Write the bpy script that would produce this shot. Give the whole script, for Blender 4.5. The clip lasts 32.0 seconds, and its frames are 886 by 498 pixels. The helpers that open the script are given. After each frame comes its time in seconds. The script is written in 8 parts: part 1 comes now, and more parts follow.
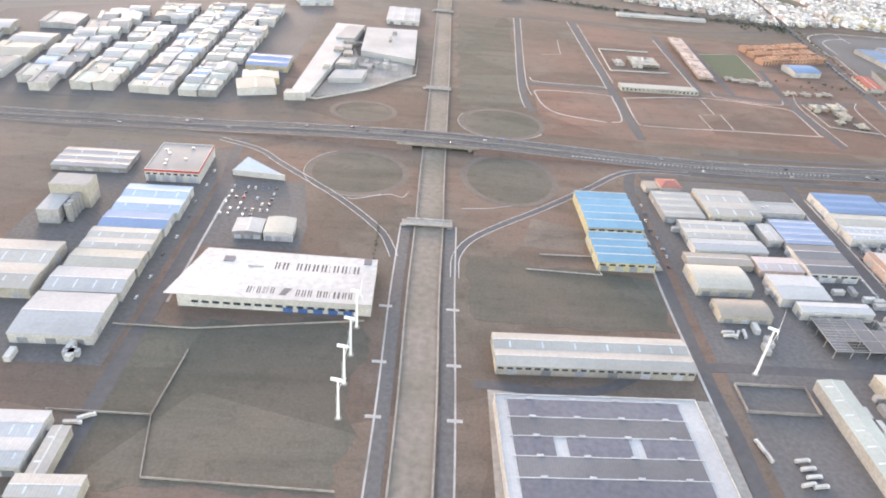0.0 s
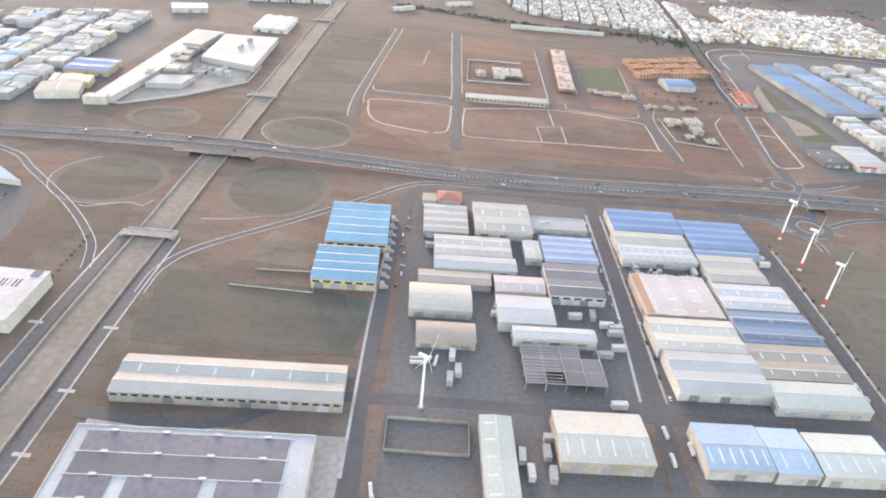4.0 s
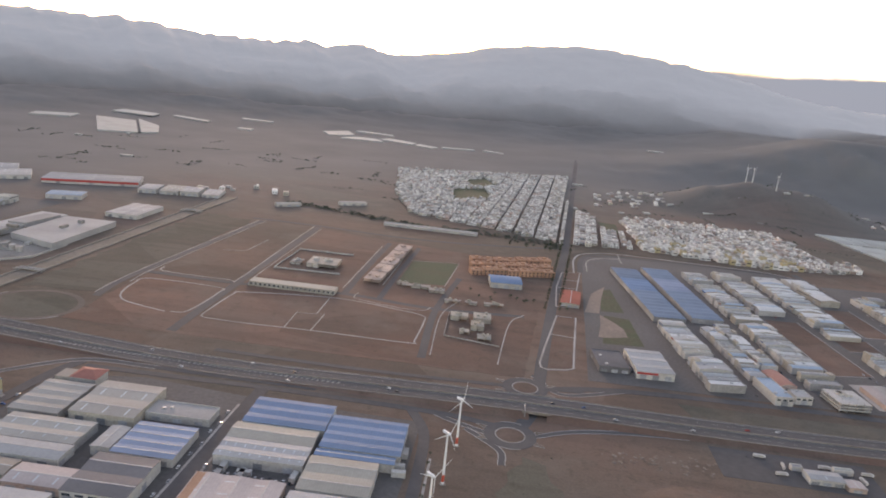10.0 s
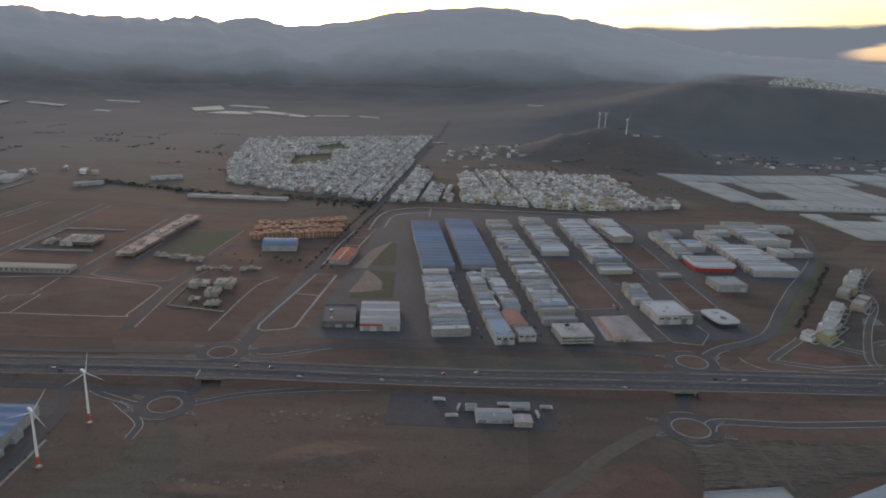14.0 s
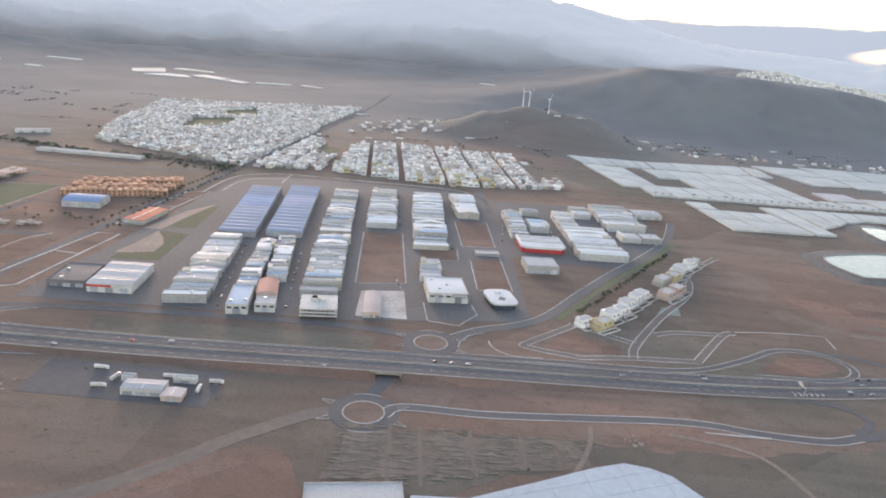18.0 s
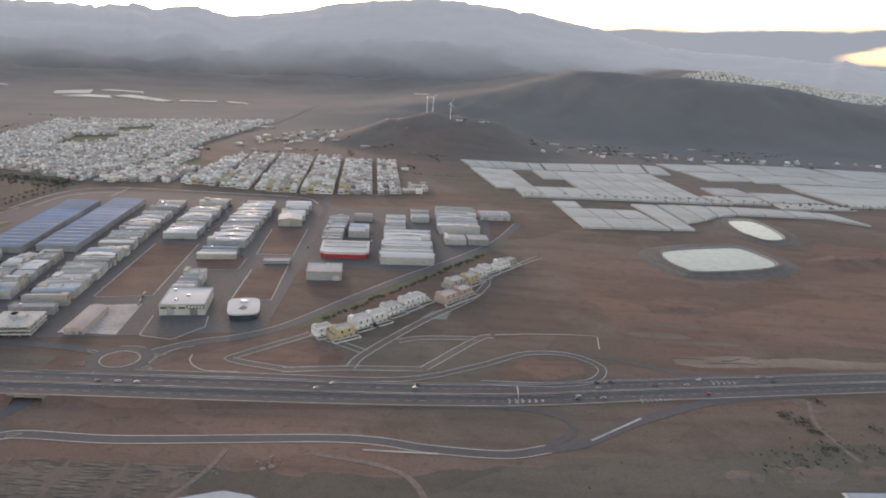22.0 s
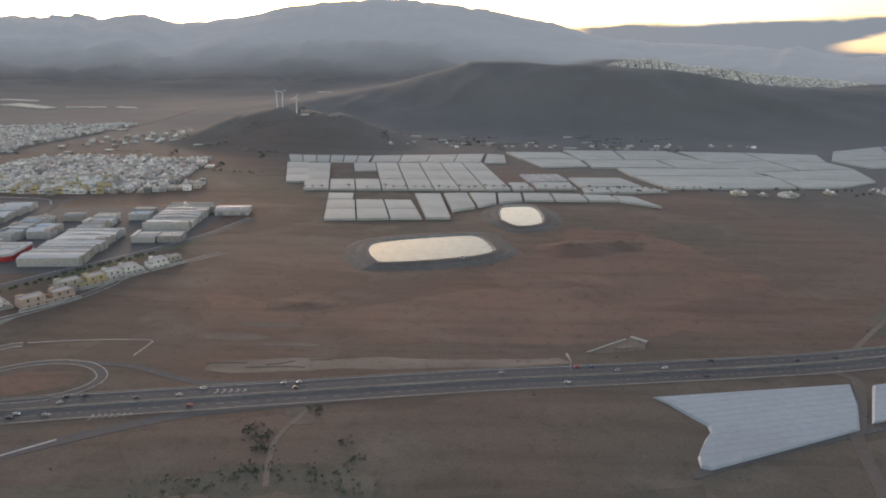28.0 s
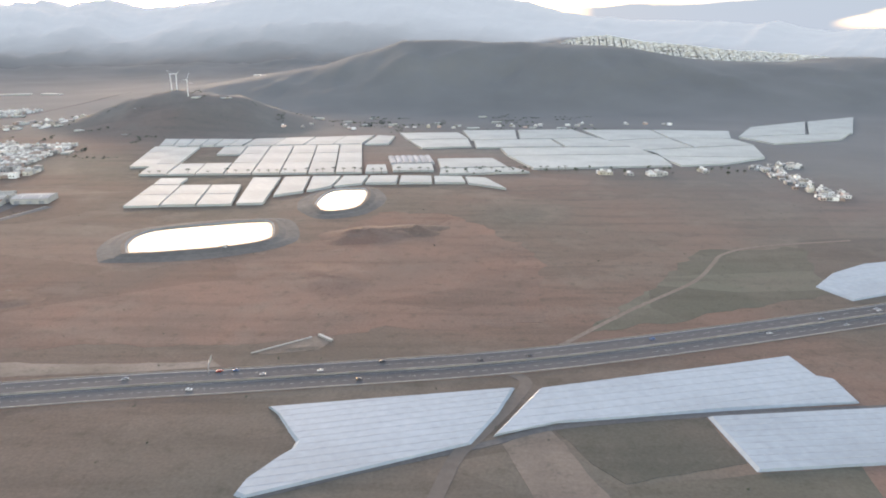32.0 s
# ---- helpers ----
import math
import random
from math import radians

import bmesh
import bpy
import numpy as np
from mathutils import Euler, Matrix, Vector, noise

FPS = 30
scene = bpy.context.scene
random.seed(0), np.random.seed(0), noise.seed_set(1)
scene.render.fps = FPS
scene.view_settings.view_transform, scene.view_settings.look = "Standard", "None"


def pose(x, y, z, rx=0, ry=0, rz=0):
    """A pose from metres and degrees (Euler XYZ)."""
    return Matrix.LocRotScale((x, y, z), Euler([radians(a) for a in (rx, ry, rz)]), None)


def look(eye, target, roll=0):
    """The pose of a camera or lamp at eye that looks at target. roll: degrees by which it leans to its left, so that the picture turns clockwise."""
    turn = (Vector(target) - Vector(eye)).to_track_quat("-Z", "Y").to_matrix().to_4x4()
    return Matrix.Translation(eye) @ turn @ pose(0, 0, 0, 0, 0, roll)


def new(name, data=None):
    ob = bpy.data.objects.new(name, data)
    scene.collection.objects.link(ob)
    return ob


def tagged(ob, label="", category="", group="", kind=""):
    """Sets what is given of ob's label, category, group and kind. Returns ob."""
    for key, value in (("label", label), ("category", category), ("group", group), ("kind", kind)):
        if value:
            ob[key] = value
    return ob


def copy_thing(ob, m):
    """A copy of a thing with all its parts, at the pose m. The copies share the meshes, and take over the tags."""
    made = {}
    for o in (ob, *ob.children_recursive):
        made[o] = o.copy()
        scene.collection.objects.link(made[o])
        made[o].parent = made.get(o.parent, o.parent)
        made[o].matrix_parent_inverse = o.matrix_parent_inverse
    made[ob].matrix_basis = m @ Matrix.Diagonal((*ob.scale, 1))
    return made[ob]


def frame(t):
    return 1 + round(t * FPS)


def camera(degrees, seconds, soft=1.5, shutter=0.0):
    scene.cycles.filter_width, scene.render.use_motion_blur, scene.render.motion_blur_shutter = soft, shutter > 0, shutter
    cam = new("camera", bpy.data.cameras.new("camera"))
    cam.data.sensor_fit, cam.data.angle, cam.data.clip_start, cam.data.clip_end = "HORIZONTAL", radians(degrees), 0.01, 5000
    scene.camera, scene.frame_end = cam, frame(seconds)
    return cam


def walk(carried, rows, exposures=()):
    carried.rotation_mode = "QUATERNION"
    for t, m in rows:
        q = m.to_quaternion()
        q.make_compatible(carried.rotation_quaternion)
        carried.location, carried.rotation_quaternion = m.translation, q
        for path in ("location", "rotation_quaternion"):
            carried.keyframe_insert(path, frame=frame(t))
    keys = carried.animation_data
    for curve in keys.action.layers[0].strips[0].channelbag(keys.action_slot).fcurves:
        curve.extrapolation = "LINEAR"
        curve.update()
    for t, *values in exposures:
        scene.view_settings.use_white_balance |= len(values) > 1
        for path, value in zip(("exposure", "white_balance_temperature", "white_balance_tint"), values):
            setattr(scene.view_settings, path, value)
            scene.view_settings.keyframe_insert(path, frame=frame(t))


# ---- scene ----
cam = camera(65.8, 32.0, soft=1.9)
METRES, EYE, TILT, LEAN, TURN = 1170.0, 187.0, -32.843, -4.592, 0.0
ROWS = [
    (0.0, 0.0, 0.0, 0.0, 0.0, 0.0, -0.0),
    (0.5, 0.0148, 0.0031, 0.001, -0.08, -0.06, -0.52),
    (1.0, 0.0298, 0.0065, -0.0004, 0.13, -0.13, -0.25),
    (1.5, 0.0451, 0.01, -0.0003, 0.24, -0.31, -0.32),
    (2.0, 0.0601, 0.0135, 0.0009, 0.55, 0.81, -0.6),
    (2.5, 0.0751, 0.017, -0.0007, 0.48, 2.17, -0.68),
    (3.0, 0.0901, 0.0202, -0.0002, 0.77, 1.82, -0.98),
    (3.5, 0.105, 0.0234, -0.0007, 0.87, 1.59, -0.91),
    (5.5, 0.1654, 0.0393, -0.0009, 0.45, 2.35, -1.33),
    (6.0, 0.1805, 0.0433, -0.0005, 1.27, 2.77, -2.87),
    (6.5, 0.1963, 0.0473, -0.0, 1.91, 5.07, -3.62),
    (7.0, 0.2106, 0.0518, -0.0008, 1.45, 8.99, -4.94),
    (7.5, 0.2256, 0.0562, -0.0021, 1.98, 8.15, -3.84),
    (8.0, 0.2406, 0.0598, -0.0002, 1.72, 10.12, -4.81),
    (8.5, 0.2538, 0.0642, -0.0003, 2.04, 14.04, -4.72),
    (9.0, 0.2694, 0.0676, -0.0, 3.94, 16.99, -4.75),
    (9.5, 0.285, 0.0713, 0.0, 4.27, 18.3, -4.62),
    (10.0, 0.2986, 0.0751, 0.0002, 4.78, 19.1, -4.52),
    (10.5, 0.3131, 0.0789, 0.0005, 4.86, 20.02, -6.42),
    (11.0, 0.3279, 0.0824, 0.0007, 4.93, 20.77, -5.69),
    (11.5, 0.3426, 0.0867, 0.0002, 5.04, 20.58, -4.67),
    (12.0, 0.3579, 0.091, -0.0002, 4.69, 19.8, -3.58),
    (12.5, 0.3723, 0.0952, -0.0, 4.43, 18.85, -2.2),
    (13.0, 0.3869, 0.0989, 0.0004, 4.01, 17.29, -0.69),
    (13.5, 0.4011, 0.1024, 0.0006, 3.07, 16.54, 0.22),
    (14.0, 0.4158, 0.1069, 0.0008, 1.75, 16.82, 1.51),
    (14.5, 0.4304, 0.1109, 0.0003, 0.89, 17.85, 0.77),
    (16.5, 0.4902, 0.1263, 0.0006, 0.43, 14.83, -1.94),
    (17.0, 0.5053, 0.1301, 0.0008, 0.89, 14.02, -1.12),
    (17.5, 0.5202, 0.1346, 0.0007, 0.99, 14.79, -1.52),
    (18.0, 0.5347, 0.1391, 0.0007, 0.78, 15.38, -1.23),
    (18.5, 0.5501, 0.1426, 0.001, 0.89, 14.94, -1.18),
    (19.0, 0.5648, 0.1465, 0.0014, 1.04, 14.98, -1.15),
    (19.5, 0.5794, 0.1499, 0.0015, 1.14, 15.7, -0.87),
    (20.0, 0.5948, 0.1545, 0.0018, 0.96, 16.71, -0.55),
    (20.5, 0.6097, 0.1583, 0.0019, 1.19, 17.26, 0.09),
    (21.0, 0.6247, 0.1624, 0.0022, 1.4, 17.3, 0.44),
    (21.5, 0.6399, 0.1662, 0.0016, 0.96, 17.32, 0.57),
    (22.0, 0.6547, 0.1702, 0.0026, 1.09, 16.67, 0.97),
    (22.5, 0.6703, 0.1738, 0.0028, 1.42, 16.38, 1.48),
    (23.0, 0.6854, 0.1776, 0.0028, 1.03, 16.75, 1.6),
    (23.5, 0.7011, 0.1817, 0.0024, 0.98, 16.29, 1.89),
    (24.0, 0.7161, 0.1854, 0.0029, 1.9, 16.5, 2.18),
    (24.5, 0.7311, 0.1896, 0.0024, 2.6, 17.28, 2.45),
    (25.0, 0.7465, 0.1935, 0.0029, 2.66, 16.62, 3.2),
    (25.5, 0.7624, 0.1975, 0.0025, 1.75, 16.71, 2.26),
    (27.5, 0.8252, 0.2118, 0.0031, 1.66, 17.25, 3.04),
    (28.0, 0.8413, 0.2165, 0.0027, 1.75, 16.92, 2.94),
    (28.5, 0.8572, 0.2204, 0.0029, 1.63, 16.71, 2.93),
    (29.0, 0.8729, 0.2248, 0.0032, 1.66, 16.49, 3.01),
    (29.5, 0.8887, 0.2291, 0.0032, 1.63, 16.16, 3.26),
    (30.0, 0.9042, 0.2344, 0.0037, 1.72, 15.33, 3.32),
    (30.5, 0.9197, 0.2389, 0.0044, 1.96, 15.24, 3.5),
    (31.0, 0.9352, 0.243, 0.005, 2.05, 15.09, 3.72),
    (31.5, 0.9515, 0.2463, 0.0055, 2.35, 15.35, 3.8),
    (32.0, 0.9673, 0.2496, 0.0056, 2.36, 15.62, 3.65),
]
EXPOSURES = [
    (0.0, 3.85, 7050, 25),
    (3.0, 3.85, 7050, 25),
    (6.0, 3.75, 7050, 25),
    (7.0, 3.77, 7050, 25),
    (8.0, 3.65, 7000, 25),
    (9.0, 3.26, 7150, 29),
    (10.0, 2.55, 7150, 31),
    (11.0, 1.8, 7700, 37),
    (12.0, 1.33, 7700, 37),
    (13.0, 1.22, 7200, 31),
    (13.5, 1.53, 6950, 29),
    (14.0, 1.64, 6600, 23),
    (16.5, 2.55, 6620, 23),
    (18.0, 3.19, 6720, 25),
    (19.0, 3.18, 6820, 25),
    (20.0, 3.19, 6970, 26),
    (21.0, 2.8, 7070, 27),
    (22.0, 2.53, 7070, 27),
    (23.0, 2.55, 7020, 25),
    (24.0, 2.6, 6970, 24),
    (26.0, 2.5, 6970, 24),
    (27.5, 2.17, 6970, 24),
    (28.0, 2.15, 6970, 24),
    (29.0, 2.53, 6940, 23),
    (30.0, 2.9, 6870, 23),
    (32.0, 3.25, 6870, 23),
]
walk(cam, [(t, pose(0, 0, EYE, TILT, LEAN, TURN) @ pose(METRES * x, METRES * y, METRES * z, 90 + pitch, roll, yaw)) for t, x, y, z, yaw, pitch, roll in ROWS], EXPOSURES)


# ---- light ----
SUN_AZ, SUN_EL = radians(-19.0), radians(4.5)
world = bpy.data.worlds.new("sky")
scene.world = world
world.use_nodes = True
wn = world.node_tree
sky = wn.nodes.new("ShaderNodeTexSky")
sky.sky_type = 'NISHITA'
sky.sun_disc = False
sky.sun_elevation, sky.sun_rotation = SUN_EL, SUN_AZ
sky.altitude, sky.air_density, sky.dust_density, sky.ozone_density = 200, 1.0, 1.0, 1.0
veil = wn.nodes.new("ShaderNodeHueSaturation")  # thin high cloud pales the sky
veil.inputs["Saturation"].default_value = 1.0
wn.links.new(sky.outputs[0], veil.inputs["Color"])
where = wn.nodes.new("ShaderNodeTexCoord")
stretch = wn.nodes.new("ShaderNodeVectorMath")
stretch.operation = 'MULTIPLY'
stretch.inputs[1].default_value = (1.0, 1.0, 5.0)
wn.links.new(where.outputs["Generated"], stretch.inputs[0])
puffs = wn.nodes.new("ShaderNodeTexNoise")
puffs.inputs["Scale"].default_value, puffs.inputs["Detail"].default_value = 3.2, 7.0
wn.links.new(stretch.outputs[0], puffs.inputs["Vector"])
cover = wn.nodes.new("ShaderNodeMapRange")
cover.inputs[1].default_value, cover.inputs[2].default_value, cover.inputs[4].default_value = 0.44, 0.72, 0.75
wn.links.new(puffs.outputs["Fac"], cover.inputs[0])
grey = wn.nodes.new("ShaderNodeHueSaturation")
grey.inputs["Saturation"].default_value, grey.inputs["Value"].default_value = 0.3, 0.8
wn.links.new(sky.outputs[0], grey.inputs["Color"])
clouds = wn.nodes.new("ShaderNodeMix")
clouds.data_type = 'RGBA'
wn.links.new(cover.outputs[0], clouds.inputs[0])
wn.links.new(veil.outputs[0], clouds.inputs[6])
wn.links.new(grey.outputs[0], clouds.inputs[7])


def sky_math(op, *ins):
    n = wn.nodes.new("ShaderNodeMath")
    n.operation = op
    for k, v in enumerate(ins):
        if isinstance(v, (int, float)):
            n.inputs[k].default_value = v
        else:
            wn.links.new(v, n.inputs[k])
    return n.outputs[0]


def sky_step(value, lo, hi, top=1.0):
    r = wn.nodes.new("ShaderNodeMapRange")
    r.interpolation_type = 'SMOOTHSTEP'
    r.inputs[1].default_value, r.inputs[2].default_value, r.inputs[4].default_value = lo, hi, top
    wn.links.new(value, r.inputs[0])
    return r.outputs[0]


# a bank of blue-grey cloud over the coast, with a bright rent in it
axes = wn.nodes.new("ShaderNodeSeparateXYZ")
wn.links.new(where.outputs["Generated"], axes.inputs[0])
azimuth = sky_math('MULTIPLY', sky_math('ARCTAN2', axes.outputs[0], axes.outputs[1]), 57.2958)
height = sky_math('MULTIPLY', sky_math('ARCSINE', axes.outputs[2]), 57.2958)
wisps = wn.nodes.new("ShaderNodeTexNoise")
wisps.inputs["Scale"].default_value, wisps.inputs["Detail"].default_value = 14.0, 6.0
wn.links.new(stretch.outputs[0], wisps.inputs["Vector"])
ragged_top = sky_math('ADD', height, sky_math('MULTIPLY', sky_math('SUBTRACT', wisps.outputs["Fac"], 0.5), 0.9))
brim = sky_math('SUBTRACT', sky_math('ADD', 2.05, sky_math('MULTIPLY', azimuth, 0.034)), ragged_top)
bank_cover = sky_math('MULTIPLY', sky_step(brim, -0.1, 0.35, 0.99), sky_math('MULTIPLY', sky_step(azimuth, 7.0, 12.0), sky_step(sky_math('MULTIPLY', azimuth, -1.0), -120.0, -80.0)))
rent = sky_math('MULTIPLY', sky_math('MULTIPLY', sky_step(azimuth, 28.0, 30.5), sky_step(ragged_top, 0.5, 0.95)), sky_step(sky_math('SUBTRACT', sky_math('MULTIPLY', sky_math('SUBTRACT', azimuth, 27.0), 0.2), sky_math('SUBTRACT', ragged_top, 0.95)), -0.1, 0.3, 0.6))
bank_cover = sky_math('MULTIPLY', bank_cover, sky_math('SUBTRACT', 1.0, rent))
bank_mix = wn.nodes.new("ShaderNodeMix")
bank_mix.data_type = 'RGBA'
bank_mix.inputs[7].default_value = (0.41, 0.54, 0.64, 1)
wn.links.new(bank_cover, bank_mix.inputs[0])
wn.links.new(clouds.outputs[2], bank_mix.inputs[6])
wn.links.new(bank_mix.outputs[2], wn.nodes["Background"].inputs[0])
wn.nodes["Background"].inputs[1].default_value = 0.12
sun = new("sun", bpy.data.lights.new("sun", 'SUN'))
sun.data.energy, sun.data.angle, sun.data.color = 0.5, radians(10), (1.0, 0.86, 0.68)
sun.matrix_world = look((0, 0, 900), (-math.sin(SUN_AZ) * 1000, -math.cos(SUN_AZ) * 1000, 900 - 1000 * math.tan(SUN_EL)))

# ---- materials ----


def mat(name, a, b=None, big=0.02, fine=0.6, rough=0.8, bump=0.0, ribs=0.0, rib_axis='X', vary=0.0, metal=0.0,
        stain=None, stain_amount=0.0, stain_scale=0.06, island=False, spec=0.3, glow=None, grain=0.5, rib_mix=0.35):
    """Two scales of colour variation, optional ribs and stains; vary shifts brightness piece by piece."""
    m = bpy.data.materials.new(name)
    m.use_nodes = True
    t = m.node_tree
    N, L = t.nodes, t.links
    p = N["Principled BSDF"]
    p.inputs["Roughness"].default_value = rough
    p.inputs["Metallic"].default_value = metal
    p.inputs["Specular IOR Level"].default_value = spec
    b = b or [c * 0.8 for c in a]
    co = N.new("ShaderNodeTexCoord").outputs["Object"]

    def noise_tex(scale, detail=4.0):
        n = N.new("ShaderNodeTexNoise")
        n.inputs["Scale"].default_value, n.inputs["Detail"].default_value = scale, detail
        L.new(co, n.inputs["Vector"])
        return n.outputs["Fac"]

    def ramp(fac, lo, hi):
        r = N.new("ShaderNodeMapRange")
        r.inputs[1].default_value, r.inputs[2].default_value = lo, hi
        L.new(fac, r.inputs[0])
        return r.outputs[0]

    def mix(fac, c1, c2, mode='MIX'):
        x = N.new("ShaderNodeMix")
        x.data_type, x.blend_type = 'RGBA', mode
        for sock, val in ((x.inputs[0], fac), (x.inputs[6], c1), (x.inputs[7], c2)):
            if hasattr(val, "default_value"):
                L.new(val, sock)
            elif isinstance(val, (int, float)):
                sock.default_value = val
            else:
                sock.default_value = (*val, 1)
        return x.outputs[2]
    col = mix(ramp(noise_tex(big), 0.35, 0.65), a, b)
    f = noise_tex(fine, 6.0)
    col = mix(grain, col, mix(ramp(f, 0.3, 0.7), (0.35, 0.35, 0.35), (0.68, 0.68, 0.68)), 'OVERLAY')
    if stain:
        s = N.new("ShaderNodeMath")
        s.operation = 'MULTIPLY'
        L.new(ramp(noise_tex(stain_scale, 8.0), 0.5, 0.72), s.inputs[0])
        s.inputs[1].default_value = stain_amount
        col = mix(s.outputs[0], col, stain)
    if vary:
        if island:
            rnd = N.new("ShaderNodeNewGeometry").outputs["Random Per Island"]
        else:
            rnd = N.new("ShaderNodeObjectInfo").outputs["Random"]
        r = N.new("ShaderNodeMapRange")
        r.inputs[3].default_value, r.inputs[4].default_value = 1 - vary, 1 + vary * 0.6
        L.new(rnd, r.inputs[0])
        col = mix(1.0, col, r.outputs[0], 'MULTIPLY')
    L.new(col, p.inputs["Base Color"])
    h = None
    if ribs:
        w = N.new("ShaderNodeTexWave")
        w.bands_direction = rib_axis
        w.inputs["Scale"].default_value = ribs
        w.inputs["Distortion"].default_value = 0.15
        L.new(co, w.inputs["Vector"])
        h = w.outputs["Fac"]
        L.new(mix(rib_mix, col, mix(h, (0.3, 0.3, 0.3), (0.62, 0.62, 0.62)), 'OVERLAY'), p.inputs["Base Color"])
    if bump:
        bn = N.new("ShaderNodeBump")
        bn.inputs["Strength"].default_value, bn.inputs["Distance"].default_value = bump, 0.5
        L.new(h or f, bn.inputs["Height"])
        L.new(bn.outputs[0], p.inputs["Normal"])
    if glow:
        p.inputs["Emission Color"].default_value = (*glow[:3], 1)
        p.inputs["Emission Strength"].default_value = glow[3]
    return m



def soil(name, a, b, pale, pale_amount=0.5, big=0.006, turn=0.2):
    """Bare or scrubby ground: patches, parcels, drawn-out streaks, scrub specks and pale scuffs."""
    m = bpy.data.materials.new(name)
    m.use_nodes = True
    N, L = m.node_tree.nodes, m.node_tree.links
    p = N["Principled BSDF"]
    p.inputs["Roughness"].default_value, p.inputs["Specular IOR Level"].default_value = 0.95, 0.15
    co = N.new("ShaderNodeTexCoord").outputs["Object"]

    def mapped(scale, rot):
        q = N.new("ShaderNodeMapping")
        q.inputs["Scale"].default_value, q.inputs["Rotation"].default_value = scale, (0, 0, rot)
        L.new(co, q.inputs["Vector"])
        return q.outputs[0]

    def noise_tex(vec, scale, detail, rough=0.5):
        n = N.new("ShaderNodeTexNoise")
        n.inputs["Scale"].default_value, n.inputs["Detail"].default_value, n.inputs["Roughness"].default_value = scale, detail, rough
        L.new(vec, n.inputs["Vector"])
        return n.outputs["Fac"]

    def ramp(fac, lo, hi, out0=0.0, out1=1.0):
        r = N.new("ShaderNodeMapRange")
        for k, v in enumerate((lo, hi, out0, out1)):
            r.inputs[k + 1].default_value = v
        L.new(fac, r.inputs[0])
        return r.outputs[0]

    def mix(fac, c1, c2, mode='MIX'):
        x = N.new("ShaderNodeMix")
        x.data_type, x.blend_type = 'RGBA', mode
        for sock, val in ((x.inputs[0], fac), (x.inputs[6], c1), (x.inputs[7], c2)):
            if hasattr(val, "default_value"):
                L.new(val, sock)
            elif isinstance(val, (int, float)):
                sock.default_value = val
            else:
                sock.default_value = (*val, 1)
        return x.outputs[2]
    col = mix(ramp(noise_tex(co, big, 6.0), 0.36, 0.64), a, b)
    cells = N.new("ShaderNodeTexVoronoi")
    cells.inputs["Scale"].default_value = 1.0
    L.new(mapped((0.008, 0.016, 0.01), turn), cells.inputs["Vector"])
    hue = N.new("ShaderNodeSeparateColor")
    L.new(cells.outputs["Color"], hue.inputs[0])
    col = mix(1.0, col, ramp(hue.outputs[0], 0.0, 1.0, 0.86, 1.12), 'MULTIPLY')
    streak = noise_tex(mapped((0.010, 0.085, 0.05), turn), 1.0, 8.0, 0.6)
    col = mix(ramp(streak, 0.47, 0.72, 0.0, 0.45), col, [c * 0.55 for c in b])
    col = mix(ramp(noise_tex(co, 0.024, 9.0, 0.6), 0.52, 0.70, 0.0, pale_amount), col, pale)
    scrub_ = noise_tex(co, 0.14, 8.0, 0.7)
    col = mix(ramp(scrub_, 0.53, 0.68, 0.0, 0.42), col, (0.060, 0.060, 0.044))
    col = mix(ramp(scrub_, 0.42, 0.30, 0.0, 0.25), col, pale)
    fine = noise_tex(co, 0.8, 6.0, 0.6)
    col = mix(0.35, col, mix(ramp(fine, 0.3, 0.7), (0.33, 0.33, 0.33), (0.68, 0.68, 0.68)), 'OVERLAY')
    L.new(col, p.inputs["Base Color"])
    bn = N.new("ShaderNodeBump")
    bn.inputs["Strength"].default_value, bn.inputs["Distance"].default_value = 0.25, 1.0
    L.new(scrub_, bn.inputs["Height"])
    L.new(bn.outputs[0], p.inputs["Normal"])
    return m


GROUND = soil("red_earth", (0.180, 0.118, 0.093), (0.116, 0.103, 0.085), (0.20, 0.155, 0.127), 0.6, 0.006, 0.12)
gn = GROUND.node_tree
gp = gn.nodes["Principled BSDF"]


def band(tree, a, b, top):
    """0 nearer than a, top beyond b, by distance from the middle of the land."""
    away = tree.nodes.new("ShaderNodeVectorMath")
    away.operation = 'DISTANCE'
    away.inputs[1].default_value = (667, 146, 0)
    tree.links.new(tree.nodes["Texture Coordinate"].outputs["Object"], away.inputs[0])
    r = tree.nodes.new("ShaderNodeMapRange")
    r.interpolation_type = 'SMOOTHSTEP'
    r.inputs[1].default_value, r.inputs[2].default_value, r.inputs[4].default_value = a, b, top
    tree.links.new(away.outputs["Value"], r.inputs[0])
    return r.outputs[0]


# haze put into the base colour: red earth turns slate grey with distance
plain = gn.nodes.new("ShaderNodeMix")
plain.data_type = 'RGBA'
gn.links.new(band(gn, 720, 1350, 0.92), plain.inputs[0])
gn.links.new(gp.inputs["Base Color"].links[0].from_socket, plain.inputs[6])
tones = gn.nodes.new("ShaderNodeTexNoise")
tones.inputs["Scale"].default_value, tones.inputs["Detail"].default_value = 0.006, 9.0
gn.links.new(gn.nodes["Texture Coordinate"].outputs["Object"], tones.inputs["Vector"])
slate_haze = gn.nodes.new("ShaderNodeMix")
slate_haze.data_type = 'RGBA'
slate_haze.inputs[6].default_value, slate_haze.inputs[7].default_value = (0.108, 0.118, 0.120, 1), (0.215, 0.208, 0.204, 1)
gn.links.new(tones.outputs["Fac"], slate_haze.inputs[0])
gn.links.new(slate_haze.outputs[2], plain.inputs[7])
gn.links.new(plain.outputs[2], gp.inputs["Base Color"])
